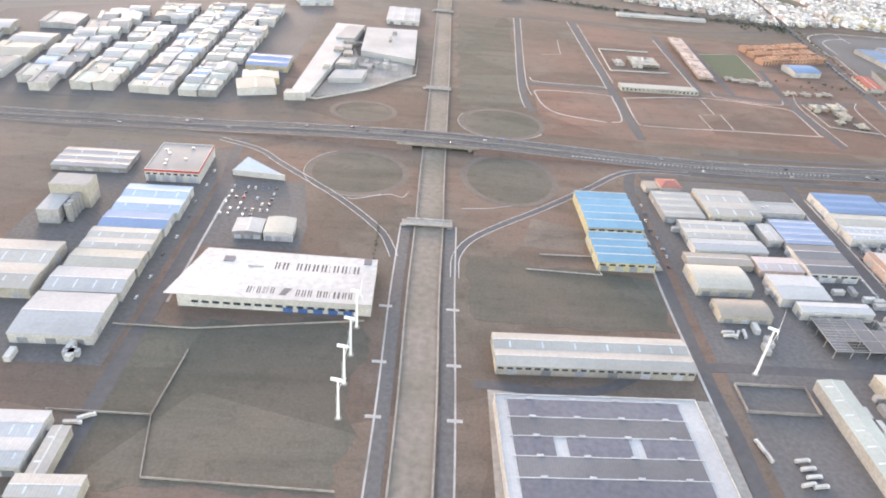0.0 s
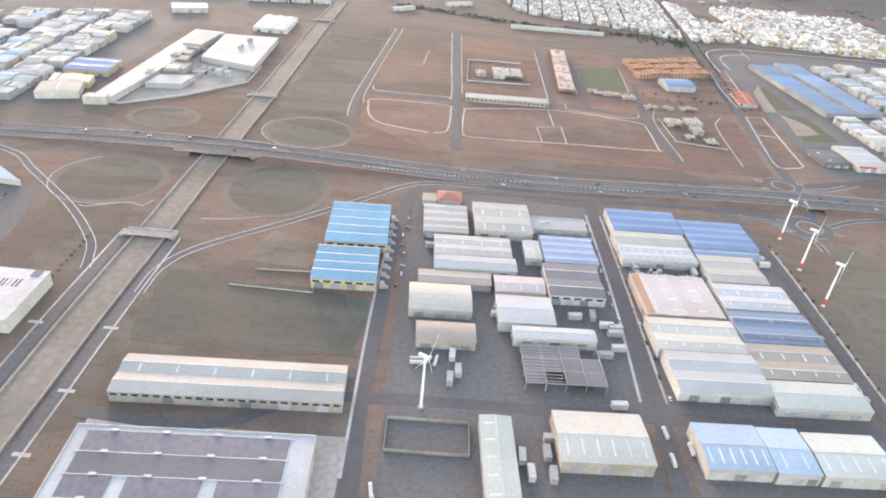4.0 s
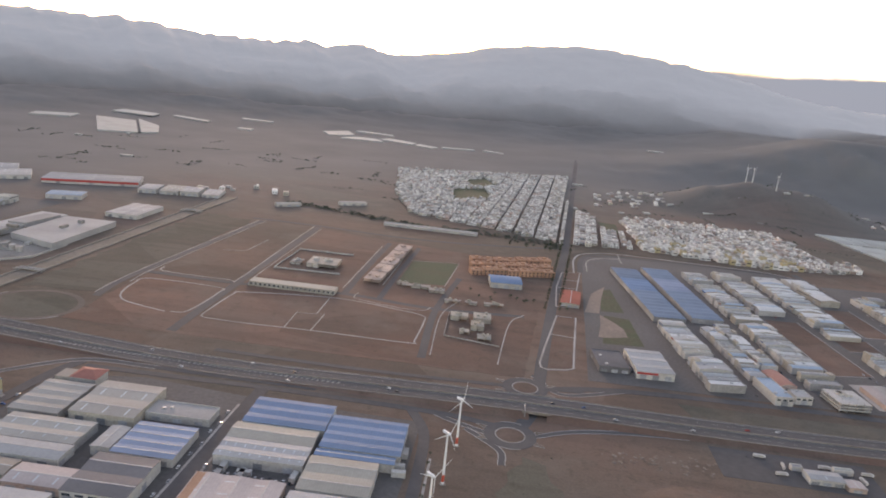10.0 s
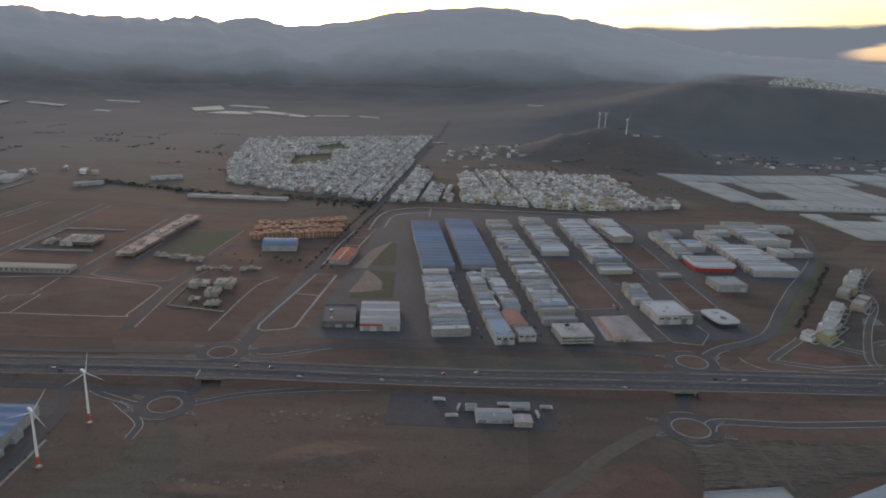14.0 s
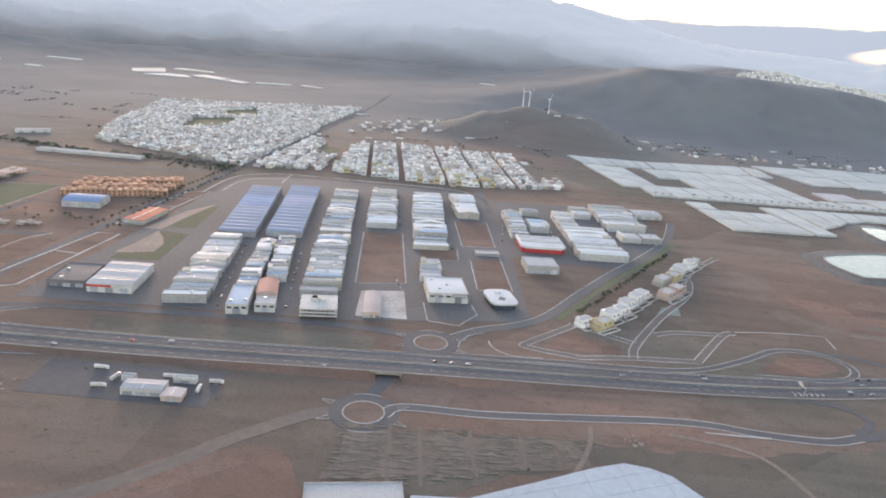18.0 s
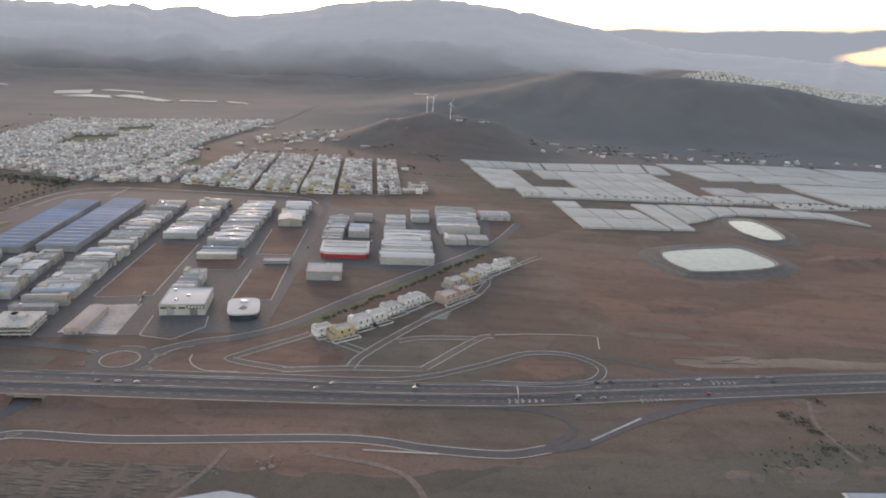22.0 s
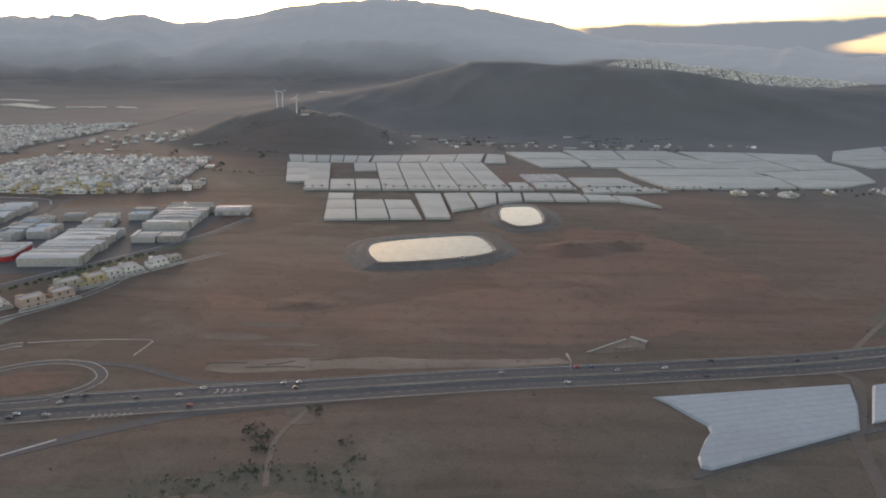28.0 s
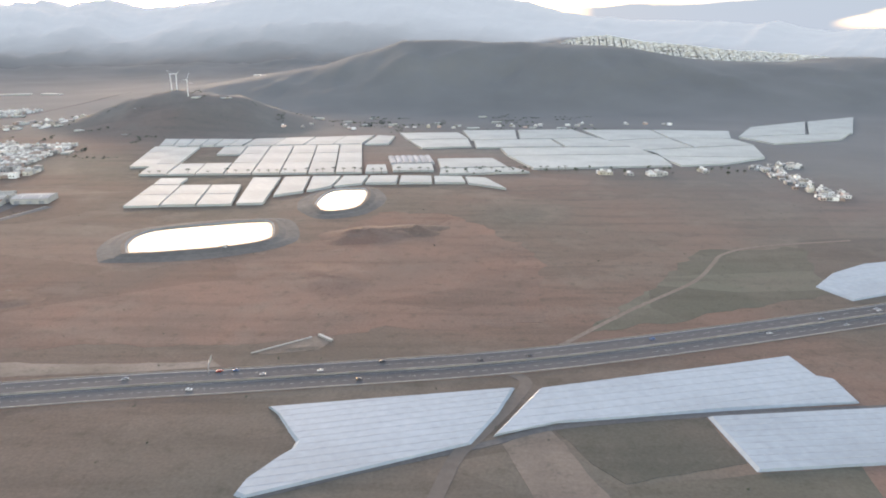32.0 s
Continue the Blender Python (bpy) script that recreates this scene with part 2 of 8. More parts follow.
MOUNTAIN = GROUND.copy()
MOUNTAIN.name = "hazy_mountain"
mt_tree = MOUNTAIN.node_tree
# aerial haze added as bluish emission, stronger with distance; the rock gives no light
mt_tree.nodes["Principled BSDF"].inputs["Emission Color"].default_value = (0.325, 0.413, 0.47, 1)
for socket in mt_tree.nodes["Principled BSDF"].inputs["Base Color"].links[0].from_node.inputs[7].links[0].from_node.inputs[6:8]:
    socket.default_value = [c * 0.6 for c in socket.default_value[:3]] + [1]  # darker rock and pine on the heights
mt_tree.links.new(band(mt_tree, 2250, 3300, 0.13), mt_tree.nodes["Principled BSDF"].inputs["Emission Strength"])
FIELD_DARK = soil("dark_scrub", (0.134, 0.112, 0.092), (0.096, 0.094, 0.077), (0.172, 0.138, 0.114), 0.5, 0.012, 0.3)
SAND = soil("pale_sandy_soil", (0.25, 0.20, 0.165), (0.19, 0.15, 0.122), (0.29, 0.24, 0.20), 0.5, 0.03, 0.05)
STONE_BANK = mat("grey_stone_bank", (0.135, 0.122, 0.112), (0.098, 0.09, 0.083), 0.04, 0.3, 0.95, 0.3, stain=(0.18, 0.16, 0.145), stain_amount=0.5, stain_scale=0.08)
FIELD_RED = soil("graded_red_soil", (0.190, 0.115, 0.089), (0.150, 0.107, 0.088), (0.205, 0.155, 0.127), 0.5, 0.015, -0.1)
FIELD_GREEN = soil("dry_grass", (0.118, 0.113, 0.088), (0.136, 0.119, 0.096), (0.162, 0.138, 0.112), 0.4, 0.012, 0.5)
FIELD_PALE = soil("pale_gravel", (0.187, 0.150, 0.125), (0.15, 0.121, 0.101), (0.23, 0.19, 0.16), 0.5, 0.04, 0.1)
TURF = mat("sports_turf", (0.075, 0.095, 0.055), (0.085, 0.09, 0.055), 0.05, 0.5, 0.95)
ASPHALT = mat("worn_asphalt", (0.122, 0.115, 0.113), (0.10, 0.094, 0.092), 0.015, 0.5, 0.9, 0.1, stain=(0.125, 0.112, 0.104), stain_amount=0.6)
PALE_ASPHALT = mat("sun_bleached_asphalt", (0.100, 0.095, 0.097), (0.082, 0.078, 0.080), 0.012, 0.3, 0.9, 0.05, stain=(0.118, 0.11, 0.106), stain_amount=0.5, stain_scale=0.03, grain=0.3)
DIRT_ROAD = mat("dirt_track", (0.19, 0.15, 0.125), (0.165, 0.13, 0.108), 0.03, 0.5, 0.95)
STREET = mat("dusty_street", (0.146, 0.118, 0.101), (0.124, 0.104, 0.091), 0.03, 0.3, 0.92, grain=0.3)
LINE = mat("road_paint", (0.44, 0.43, 0.41), (0.34, 0.33, 0.315), 0.05, 0.8, 0.7)
PAVING = mat("pale_kerb_concrete", (0.41, 0.385, 0.36), (0.30, 0.28, 0.262), 0.03, 0.5, 0.85, stain=(0.2, 0.175, 0.155), stain_amount=0.6, stain_scale=0.06)
CONCRETE = mat("weathered_concrete", (0.30, 0.275, 0.25), (0.24, 0.215, 0.19), 0.02, 0.5, 0.85, 0.1, stain=(0.16, 0.13, 0.11), stain_amount=0.6, stain_scale=0.05)
WHITE_WALL = mat("white_render", (0.47, 0.455, 0.43), (0.39, 0.375, 0.355), 0.08, 0.9, 0.8, vary=0.15, stain=(0.42, 0.38, 0.34), stain_amount=0.35, stain_scale=0.15)
CREAM_WALL = mat("cream_render", (0.40, 0.368, 0.315), (0.335, 0.305, 0.262), 0.08, 0.9, 0.8, vary=0.15, stain=(0.27, 0.235, 0.20), stain_amount=0.4, stain_scale=0.12)
PINK_WALL = mat("pink_render", (0.48, 0.365, 0.31), (0.41, 0.315, 0.27), 0.08, 0.9, 0.8, vary=0.15)
OCHRE_WALL = mat("ochre_render", (0.46, 0.38, 0.23), (0.40, 0.33, 0.20), 0.08, 0.9, 0.8, vary=0.1)
ORANGE_WALL = mat("orange_render", (0.46, 0.255, 0.165), (0.39, 0.22, 0.145), 0.08, 0.9, 0.8, vary=0.25)
YELLOW_WALL = mat("yellow_cladding", (0.46, 0.41, 0.26), (0.40, 0.36, 0.23), 0.05, 0.9, 0.6, ribs=0.5)
GREY_WALL = mat("grey_block", (0.34, 0.33, 0.32), (0.27, 0.26, 0.25), 0.06, 0.7, 0.85, vary=0.2)
RED_WALL = mat("red_fascia", (0.45, 0.05, 0.05), (0.38, 0.05, 0.05), 0.06, 0.7, 0.5)


def roofing(name, a, b, axis='X', rough=0.7, vary=0.12):
    return mat(name, a, b, 0.03, 0.7, rough, 0.05, ribs=0.28, rib_axis=axis, vary=vary, spec=0.06,
               stain=[c * 0.7 for c in a], stain_amount=0.35, stain_scale=0.05, grain=0.2, rib_mix=0.08)


ROOF = {k: roofing("roof_" + k, a, b) for k, a, b in (
    ("white", (0.40, 0.40, 0.405), (0.345, 0.345, 0.345)), ("bright", (0.60, 0.60, 0.595), (0.50, 0.50, 0.495)), ("pale", (0.43, 0.42, 0.41), (0.37, 0.36, 0.35)),
    ("grey", (0.33, 0.32, 0.31), (0.28, 0.27, 0.265)), ("cream", (0.42, 0.40, 0.355), (0.37, 0.35, 0.31)),
    ("tan", (0.325, 0.285, 0.245), (0.28, 0.245, 0.215)), ("beige", (0.39, 0.37, 0.34), (0.34, 0.32, 0.295)),
    ("blue", (0.185, 0.265, 0.40), (0.165, 0.235, 0.35)), ("sky", (0.33, 0.41, 0.50), (0.29, 0.36, 0.44)),
    ("lilac", (0.25, 0.30, 0.40), (0.215, 0.26, 0.35)), ("pink", (0.45, 0.395, 0.38), (0.39, 0.335, 0.32)),
    ("dark", (0.19, 0.18, 0.185), (0.15, 0.145, 0.15)), ("red", (0.34, 0.15, 0.125), (0.28, 0.135, 0.115)),
    ("rust", (0.40, 0.245, 0.17), (0.34, 0.21, 0.15)), ("terracotta", (0.40, 0.215, 0.175), (0.34, 0.19, 0.16)), ("scarlet", (0.37, 0.115, 0.085), (0.32, 0.11, 0.08)),
    ("mint", (0.43, 0.45, 0.41), (0.37, 0.39, 0.36)), ("azure", (0.20, 0.345, 0.44), (0.18, 0.305, 0.39)), ("steel", (0.19, 0.245, 0.325), (0.17, 0.22, 0.29)))}
SKYLIGHT = mat("fibreglass_skylight", (0.50, 0.53, 0.56), (0.44, 0.47, 0.50), 0.1, 0.8, 0.35, vary=0.1)
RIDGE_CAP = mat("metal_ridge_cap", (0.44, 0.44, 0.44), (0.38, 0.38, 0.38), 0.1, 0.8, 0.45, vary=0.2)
DOOR = mat("roller_shutter", (0.34, 0.35, 0.37), (0.29, 0.30, 0.32), 0.2, 1.0, 0.5, ribs=2.0, rib_axis='Z', vary=0.5)
GLASS = mat("dark_window_glass", (0.035, 0.045, 0.055), (0.05, 0.06, 0.07), 0.3, 0.9, 0.08, spec=0.6)
SOLAR = mat("solar_panel_glass", (0.06, 0.07, 0.10), (0.09, 0.10, 0.13), 0.05, 0.5, 0.12, spec=0.6)
METAL = mat("galvanised_steel", (0.45, 0.45, 0.46), (0.38, 0.38, 0.39), 0.2, 0.9, 0.4, metal=0.5)
TURBINE = mat("white_gelcoat", (0.80, 0.80, 0.80), (0.74, 0.74, 0.74), 0.1, 0.5, 0.4)
TURBINE_RED = mat("red_band_paint", (0.55, 0.10, 0.06), (0.48, 0.10, 0.07), 0.1, 0.5, 0.5)
BLACK = mat("dark_lettering", (0.07, 0.065, 0.065), (0.09, 0.085, 0.085), 0.1, 0.6, 0.7)
COVER = mat("white_crop_netting", (0.41, 0.42, 0.395), (0.36, 0.37, 0.35), 0.03, 0.35, 0.75, 0.1, vary=0.08, stain=(0.30, 0.28, 0.26), stain_amount=0.3, stain_scale=0.02, grain=0.22)
COVER_BLUE = mat("blue_white_crop_netting", (0.345, 0.385, 0.42), (0.30, 0.335, 0.365), 0.02, 0.35, 0.7, 0.1, vary=0.05, stain=(0.30, 0.315, 0.33), stain_amount=0.3, stain_scale=0.015, grain=0.2)
NET_SEAM = mat("netting_seam", (0.35, 0.37, 0.385), (0.31, 0.325, 0.34), 0.1, 0.5, 0.8)
WATER = mat("reservoir_water", (0.15, 0.19, 0.15), (0.13, 0.165, 0.13), 0.02, 0.2, 0.12, 0.02, spec=0.24)
LEAF = mat("dusty_foliage", (0.07, 0.085, 0.05), (0.05, 0.065, 0.04), 0.3, 1.5, 0.8, vary=0.3)
BARK = mat("bark", (0.16, 0.12, 0.09), (0.12, 0.09, 0.07), 0.5, 2.0, 0.9)
TYRE = mat("tyre_rubber", (0.03, 0.03, 0.03), (0.04, 0.04, 0.04), 0.5, 2.0, 0.8)
CAR = {k: mat("car_paint_" + k, a, [c * 0.9 for c in a], 0.2, 1.0, 0.25, spec=0.5) for k, a in (
    ("white", (0.62, 0.62, 0.62)), ("silver", (0.4, 0.4, 0.42)), ("dark", (0.05, 0.05, 0.06)), ("red", (0.4, 0.04, 0.03)), ("blue", (0.06, 0.12, 0.28)))}

# ---- building blocks ----
UNIT = 0.585  # metres to one unit of the plan below


class Mesh:
    """Collects corners and faces of one mesh."""

    def __init__(self):
        self.v, self.f = [], []

    def add(self, verts, faces):
        n = len(self.v)
        self.v += [tuple(p) for p in verts]
        self.f += [tuple(i + n for i in f) for f in faces]
        return self

    def box(self, x0, x1, y0, y1, z0, z1):
        return self.add([(x, y, z) for z in (z0, z1) for x, y in ((x0, y0), (x1, y0), (x1, y1), (x0, y1))],
                        [(3, 2, 1, 0), (4, 5, 6, 7), (0, 1, 5, 4), (1, 2, 6, 5), (2, 3, 7, 6), (3, 0, 4, 7)])

    def frame_box(self, x0, x1, y0, y1, t, z0, z1):
        """A rectangular upstand of thickness t, one closed ring."""
        c = [((x0, y0), (x1, y0), (x1, y1), (x0, y1)), ((x0 + t, y0 + t), (x1 - t, y0 + t), (x1 - t, y1 - t), (x0 + t, y1 - t))]
        v = [(x, y, z) for z in (z0, z1) for r in c for x, y in r]
        f = []
        for i in range(4):
            j = (i + 1) % 4
            f += [(i, j, 8 + j, 8 + i), (4 + j, 4 + i, 12 + i, 12 + j), (8 + i, 8 + j, 12 + j, 12 + i), (j, i, 4 + i, 4 + j)]
        return self.add(v, f)

    def prism(self, outline, z0, z1):
        """Upright prism over an outline given anticlockwise."""
        n = len(outline)
        v = [(x, y, z0) for x, y in outline] + [(x, y, z1) for x, y in outline]
        return self.add(v, [tuple(range(n - 1, -1, -1)), tuple(range(n, 2 * n))] + [(i, (i + 1) % n, (i + 1) % n + n, i + n) for i in range(n)])

    def extrude(self, profile, a, b, along):
        """A closed profile of (side, z) swept from a to b along 'x' or 'y'."""
        n = len(profile)
        v = [((s, q, z) if along == 'y' else (q, s, z)) for q in (a, b) for s, z in profile]
        return self.add(v, [tuple(range(n)), tuple(range(2 * n - 1, n - 1, -1))] + [((i + 1) % n, i, i + n, (i + 1) % n + n) for i in range(n)])

    def tube(self, x, y, z0, z1, r0, r1, n=10):
        v = [(x + r * math.cos(2 * math.pi * i / n), y + r * math.sin(2 * math.pi * i / n), z) for r, z in ((r0, z0), (r1, z1)) for i in range(n)]
        return self.add(v, [tuple(range(n - 1, -1, -1)), tuple(range(n, 2 * n))] + [(i, (i + 1) % n, (i + 1) % n + n, i + n) for i in range(n)])

    def ribbon(self, line, width, z=0.0, lift=None, thick=0.0):
        """A strip along a line of (x, y); lift(x, y) gives the height; thick adds side skirts down."""
        line = [Vector((p[0], p[1])) for p in line]
        L, R = [], []
        for i, p in enumerate(line):
            d = line[min(i + 1, len(line) - 1)] - line[max(i - 1, 0)]
            n = Vector((-d.y, d.x)).normalized() * width / 2
            zz = z + (lift(p.x, p.y) if lift else 0)
            L.append((p.x + n.x, p.y + n.y, zz))
            R.append((p.x - n.x, p.y - n.y, zz))
        k = len(line)
        self.add(L + R, [(i, i + k, i + 1 + k, i + 1) for i in range(k - 1)])
        if thick:
            for side in (L, R):
                self.add(side + [(x, y, zz - thick) for x, y, zz in side], [(i, i + 1, i + 1 + k, i + k) for i in range(k - 1)])
        return self

    def data(self, name, material):
        me = bpy.data.meshes.new(name)
        me.from_pydata([(x * UNIT, y * UNIT, z * UNIT) for x, y, z in self.v], [], self.f)
        me.materials.append(material)
        me.update()
        return me


def placed(m):
    """A pose of the plan in metres."""
    m = m.copy()
    m.translation *= UNIT
    return m


def part(name, mesh, material, parent=None, label="", at=None):
    """One mesh object, under a thing or under a part."""
    ob = new(name, mesh if isinstance(mesh, bpy.types.Mesh) else mesh.data(name, material))
    if parent:
        ob.parent = parent
    if at is not None:
        ob.matrix_basis = placed(at)
    return tagged(ob, label)


def thing(name, label, category, group="", at=None):
    ob = new(name)
    ob.empty_display_size = 1.0
    if at is not None:
        ob.matrix_basis = placed(at)
    return tagged(ob, label, category, group)


def structure(name, mesh, material, label, category):
    return tagged(part(name, mesh, material), label, category, "", "structure")


def smooth(line, steps=6):
    """A soft line through the given points."""
    p = [Vector(q) for q in line]
    p = [2 * p[0] - p[1]] + p + [2 * p[-1] - p[-2]]
    out = []
    for i in range(1, len(p) - 2):
        for s in range(steps):
            t = s / steps
            a, b, c, d = p[i - 1:i + 3]
            out.append(tuple(0.5 * (2 * b + (c - a) * t + (2 * a - 5 * b + 4 * c - d) * t * t + (3 * b - a - 3 * c + d) * t ** 3)))
    return out + [tuple(p[-2])]


def offset(line, d):
    q = [Vector(p) for p in line]
    out = []
    for i, p in enumerate(q):
        t = q[min(i + 1, len(q) - 1)] - q[max(i - 1, 0)]
        out.append(tuple(p + Vector((-t.y, t.x)).normalized() * d))
    return out


def lerp(x, table):
    for (a, va), (b, vb) in zip(table, table[1:]):
        if x <= b:
            k = max(0.0, min(1.0, (x - a) / (b - a)))
            return va + (vb - va) * k
    return table[-1][1]


def ease(x):
    x = max(0.0, min(1.0, x))
    return x * x * (3 - 2 * x)


# ---- land ----
HILL = [(500, 0), (1000, 25), (1150, 50), (1450, 98), (1520, 110), (1624, 143), (1727, 169), (1805, 197), (1992, 200), (2135, 191), (2237, 195), (2339, 190), (2544, 182), (2648, 170), (2752, 153), (2857, 138), (2961, 131), (3169, 126), (3333, 129), (3400, 143), (3520, 146), (3800, 120), (5200, 100)]
CREST = [(-180, 0), (-100, 0), (-70, 1.4), (-45, 2.0), (-35, 1.9), (-30, 1.45), (-27, 1.55), (-25, 1.45), (-22, 1.75), (-20.3, 1.55), (-18.3, 1.95), (-17.0, 1.85), (-15.7, 1.3), (-12, 1.85), (-9, 2.35), (-7.5, 2.75),
         (-4.6, 3.15), (0, 3.55), (3, 3.45), (5, 3.25), (9, 2.75), (11.5, 2.45), (13.5, 2.1), (15.5, 1.55), (18, 1.15), (21, 0.9), (27, 0.78), (29.5, 0.5), (30.2, 0.78), (31.6, 0.42), (33.6, 0.12), (35.5, 0.28), (42, 0.35), (55, 0.5), (75, 0.4), (100, 0), (180, 0)]
RISE = [(2250, 0), (2450, 150), (2542, 184), (2654, 206), (2766, 212), (2939, 183), (3168, 167), (3371, 144), (3514, 138), (3658, 130), (3832, 118), (4600, 100)]
MID = Vector((1140, 250))
KNOLL = Vector((1325, 2160))


def land(x, y):
    d = Vector((x, y)) - MID
    r, az = d.length, math.degrees(math.atan2(d.x, d.y))
    away = math.hypot((x - KNOLL.x) / 340, (y - KNOLL.y) / 235)
    z = 74 * ease(1.12 - away) * (1 + 0.2 * noise.fractal(Vector((x, y, 4)) * 0.01, 0.8, 2.1, 4)) if away < 1.12 else 0.0
    if r > 1900 and y > 1500:
        e = lerp(az, CREST) + 0.2 * ease((az + 12) / 4) * ease((12 - az) / 4)
        e += 0.2 * ease((az + 40) / 5) * ease((-9 - az) / 4) if e > 0 else 0
        crag = noise.noise(Vector((az * 0.8, 5, 1))) + 0.6 * noise.noise(Vector((az * 2.1, 8, 1))) + 0.35 * noise.noise(Vector((az * 5.0, 2, 1)))
        e += crag * (0.30 if az < -13 else 0.12) if e > 0 else 0
        top = (245 + 7000 * math.tan(radians(e))) if e > 0 else 0
        k = ease((r - 3000) / 4000) ** 1.5
        rough_ = noise.fractal(Vector((x, y, 0)) * 0.0022, 0.7, 2.1, 6)
        knoll = z
        z = top * k * (1 + 0.10 * rough_ * (1 - k)) + 36 * rough_ * min(1.0, max(0.0, (r - 3300) / 1500)) * (1 - 0.8 * k)
        h = lerp(x, HILL) * ease((y - 2330) / 640) * (1 - 0.3 * ease((y - 3050) / 600))
        h *= 1 + 0.34 * noise.fractal(Vector((x, y, 9)) * 0.004, 0.8, 2.1, 5) * (1 - ease((y - 2700) / 250))
        h2 = lerp(x, RISE) * ease((y - 3450) / 520)
        z = max(z, knoll, h, h2, 0.0)
    return z


RINGS = [0.0] + [150 * i for i in range(1, 11)] + [1540 + 40 * i for i in range(16)] + [2180 + 34 * i for i in range(60)] + [4220 + 110 * i for i in range(29)]
AZ = [-180 + 5 * i for i in range(21)] + [-75 + 0.3 * i for i in range(501)] + [80 + 5 * i for i in range(20)]


def terrain(rings):
    m, n = Mesh(), len(AZ)
    for r in rings:
        for a in AZ:
            x, y = MID.x + r * math.sin(radians(a)), MID.y + r * math.cos(radians(a))
            m.v.append((x, y, land(x, y)))
    for ri in range(len(rings) - 1):
        for s in range(n):
            a, b = ri * n + s, ri * n + (s + 1) % n
            m.f.append((a, a + n, b + n, b) if rings[ri] else (a, a + n, b + n))
    return m


EDGE = RINGS.index(4220)
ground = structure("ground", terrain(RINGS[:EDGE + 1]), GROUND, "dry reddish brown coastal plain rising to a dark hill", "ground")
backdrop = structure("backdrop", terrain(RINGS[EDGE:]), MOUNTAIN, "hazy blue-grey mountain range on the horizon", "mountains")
for sheet_ in (ground, backdrop):
    sheet_.data.polygons.foreach_set("use_smooth", [True] * len(sheet_.data.polygons))


def ragged(pts, amount):
    """The outline with wandering edges."""
    out = []
    for a, b in zip(pts, pts[1:] + pts[:1]):
        a, b = Vector(a), Vector(b)
        n = max(1, int((b - a).length / 9))
        for i in range(n):
            p = a.lerp(b, i / n)
            k = noise.noise_vector(Vector((p.x, p.y, 3)) * 0.04) + 0.5 * noise.noise_vector(Vector((p.x, p.y, 7)) * 0.13)
            out.append((p.x + k.x * amount, p.y + k.y * amount))
    return out


LAYER = 0


def layer():
    """A sliver of height of its own for each flat piece laid on the ground."""
    global LAYER
    LAYER = (LAYER + 1) % 41
    return LAYER * 0.0018


def sheet(name, pts, z, material, label, category="field"):
    """A flat patch of ground with the given outline, a hand above the ground."""
    m = Mesh()
    z += layer()
    if name == "field" and category in ("field", "earth", "gravel", "verge", "plot"):
        size = math.sqrt(abs(sum(p[0] * q[1] - q[0] * p[1] for p, q in zip(pts, pts[1:] + pts[:1]))) / 2)
        thin = size / (sum((Vector(p) - Vector(q)).length for p, q in zip(pts, pts[1:] + pts[:1])) / 4)
        pts = ragged(pts, min(14 if category == "field" else 2.5, 0.07 * size * thin))
    a = sum(p[0] * q[1] - q[0] * p[1] for p, q in zip(pts, pts[1:] + pts[:1]))
    pts = pts if a > 0 else pts[::-1]
    m.prism(pts, -0.3, z)
    return structure(name, m, material, label, category)


def road(name, line, width, label, z=0.10, material=None, category="road", steps=6):
    return structure(name, Mesh().ribbon(smooth(line, steps), width, z + layer(), land, 0.3), material or PALE_ASPHALT, label, category)


def kerb(line, width=1.6, label="pale concrete kerb and footpath edging a street", soft=True, high=0.22):
    return structure("kerb", Mesh().ribbon(smooth(line, 5) if soft else line, width, high + layer(), None, 0.4), PAVING, label, "kerb")

# ---- roads and fields ----
HW = smooth([(-1500, 690), (-900, 702), (-450, 712), (-160, 722), (80, 717), (320, 706), (490, 709), (840, 717), (1100, 727), (1357, 748), (1486, 770), (1720, 811), (1850, 829), (2036, 861), (2300, 938), (2600, 1035), (3100, 1230)], 24)
CROSSINGS = ((22, 300, 5.2), (650, 300, 3.9), (1046, 330, 3.9))


def hw_lift(x, y=0):
    return 0.15 + sum(h * ease(1 - abs(x - c) / w) for c, w, h in CROSSINGS)


bank = Mesh()
left, right = offset(HW, 17.5), offset(HW, -17.5)
for i in range(len(HW) - 1):
    if any(abs((HW[i][0] + HW[i + 1][0]) / 2 - c) < gap for c, gap in ((22, 34), (650, 11), (1046, 11))):
        continue
    for a, b, s in ((left[i], left[i + 1], 1), (right[i + 1], right[i], -1)):
        za, zb = hw_lift(a[0]), hw_lift(b[0])
        da = Vector(b) - Vector(a)
        n = Vector((-da.y, da.x)).normalized()
        bank.add([(a[0], a[1], za - 0.05), (b[0], b[1], zb - 0.05), (b[0] + n.x * (1 + 1.8 * zb), b[1] + n.y * (1 + 1.8 * zb), -0.1), (a[0] + n.x * (1 + 1.8 * za), a[1] + n.y * (1 + 1.8 * za), -0.1)], [(0, 1, 2, 3)])
structure("embankment", bank, FIELD_RED, "bare earth embankment carrying the motorway", "embankment")
structure("road", Mesh().ribbon(HW, 35.0, 0.0, hw_lift, 1.3), PALE_ASPHALT, "dual carriageway motorway of worn grey asphalt", "motorway")
marks = Mesh()
for d, w in ((15.8, 0.7), (2.4, 0.3), (-2.4, 0.3), (-15.8, 0.7)):
    marks.ribbon(offset(HW, d), w, 0.03, hw_lift)
structure("edge_line", marks, LINE, "continuous white painted edge lines of the motorway", "road marking")
dash = Mesh()
FINE = smooth(HW[::8], 16)
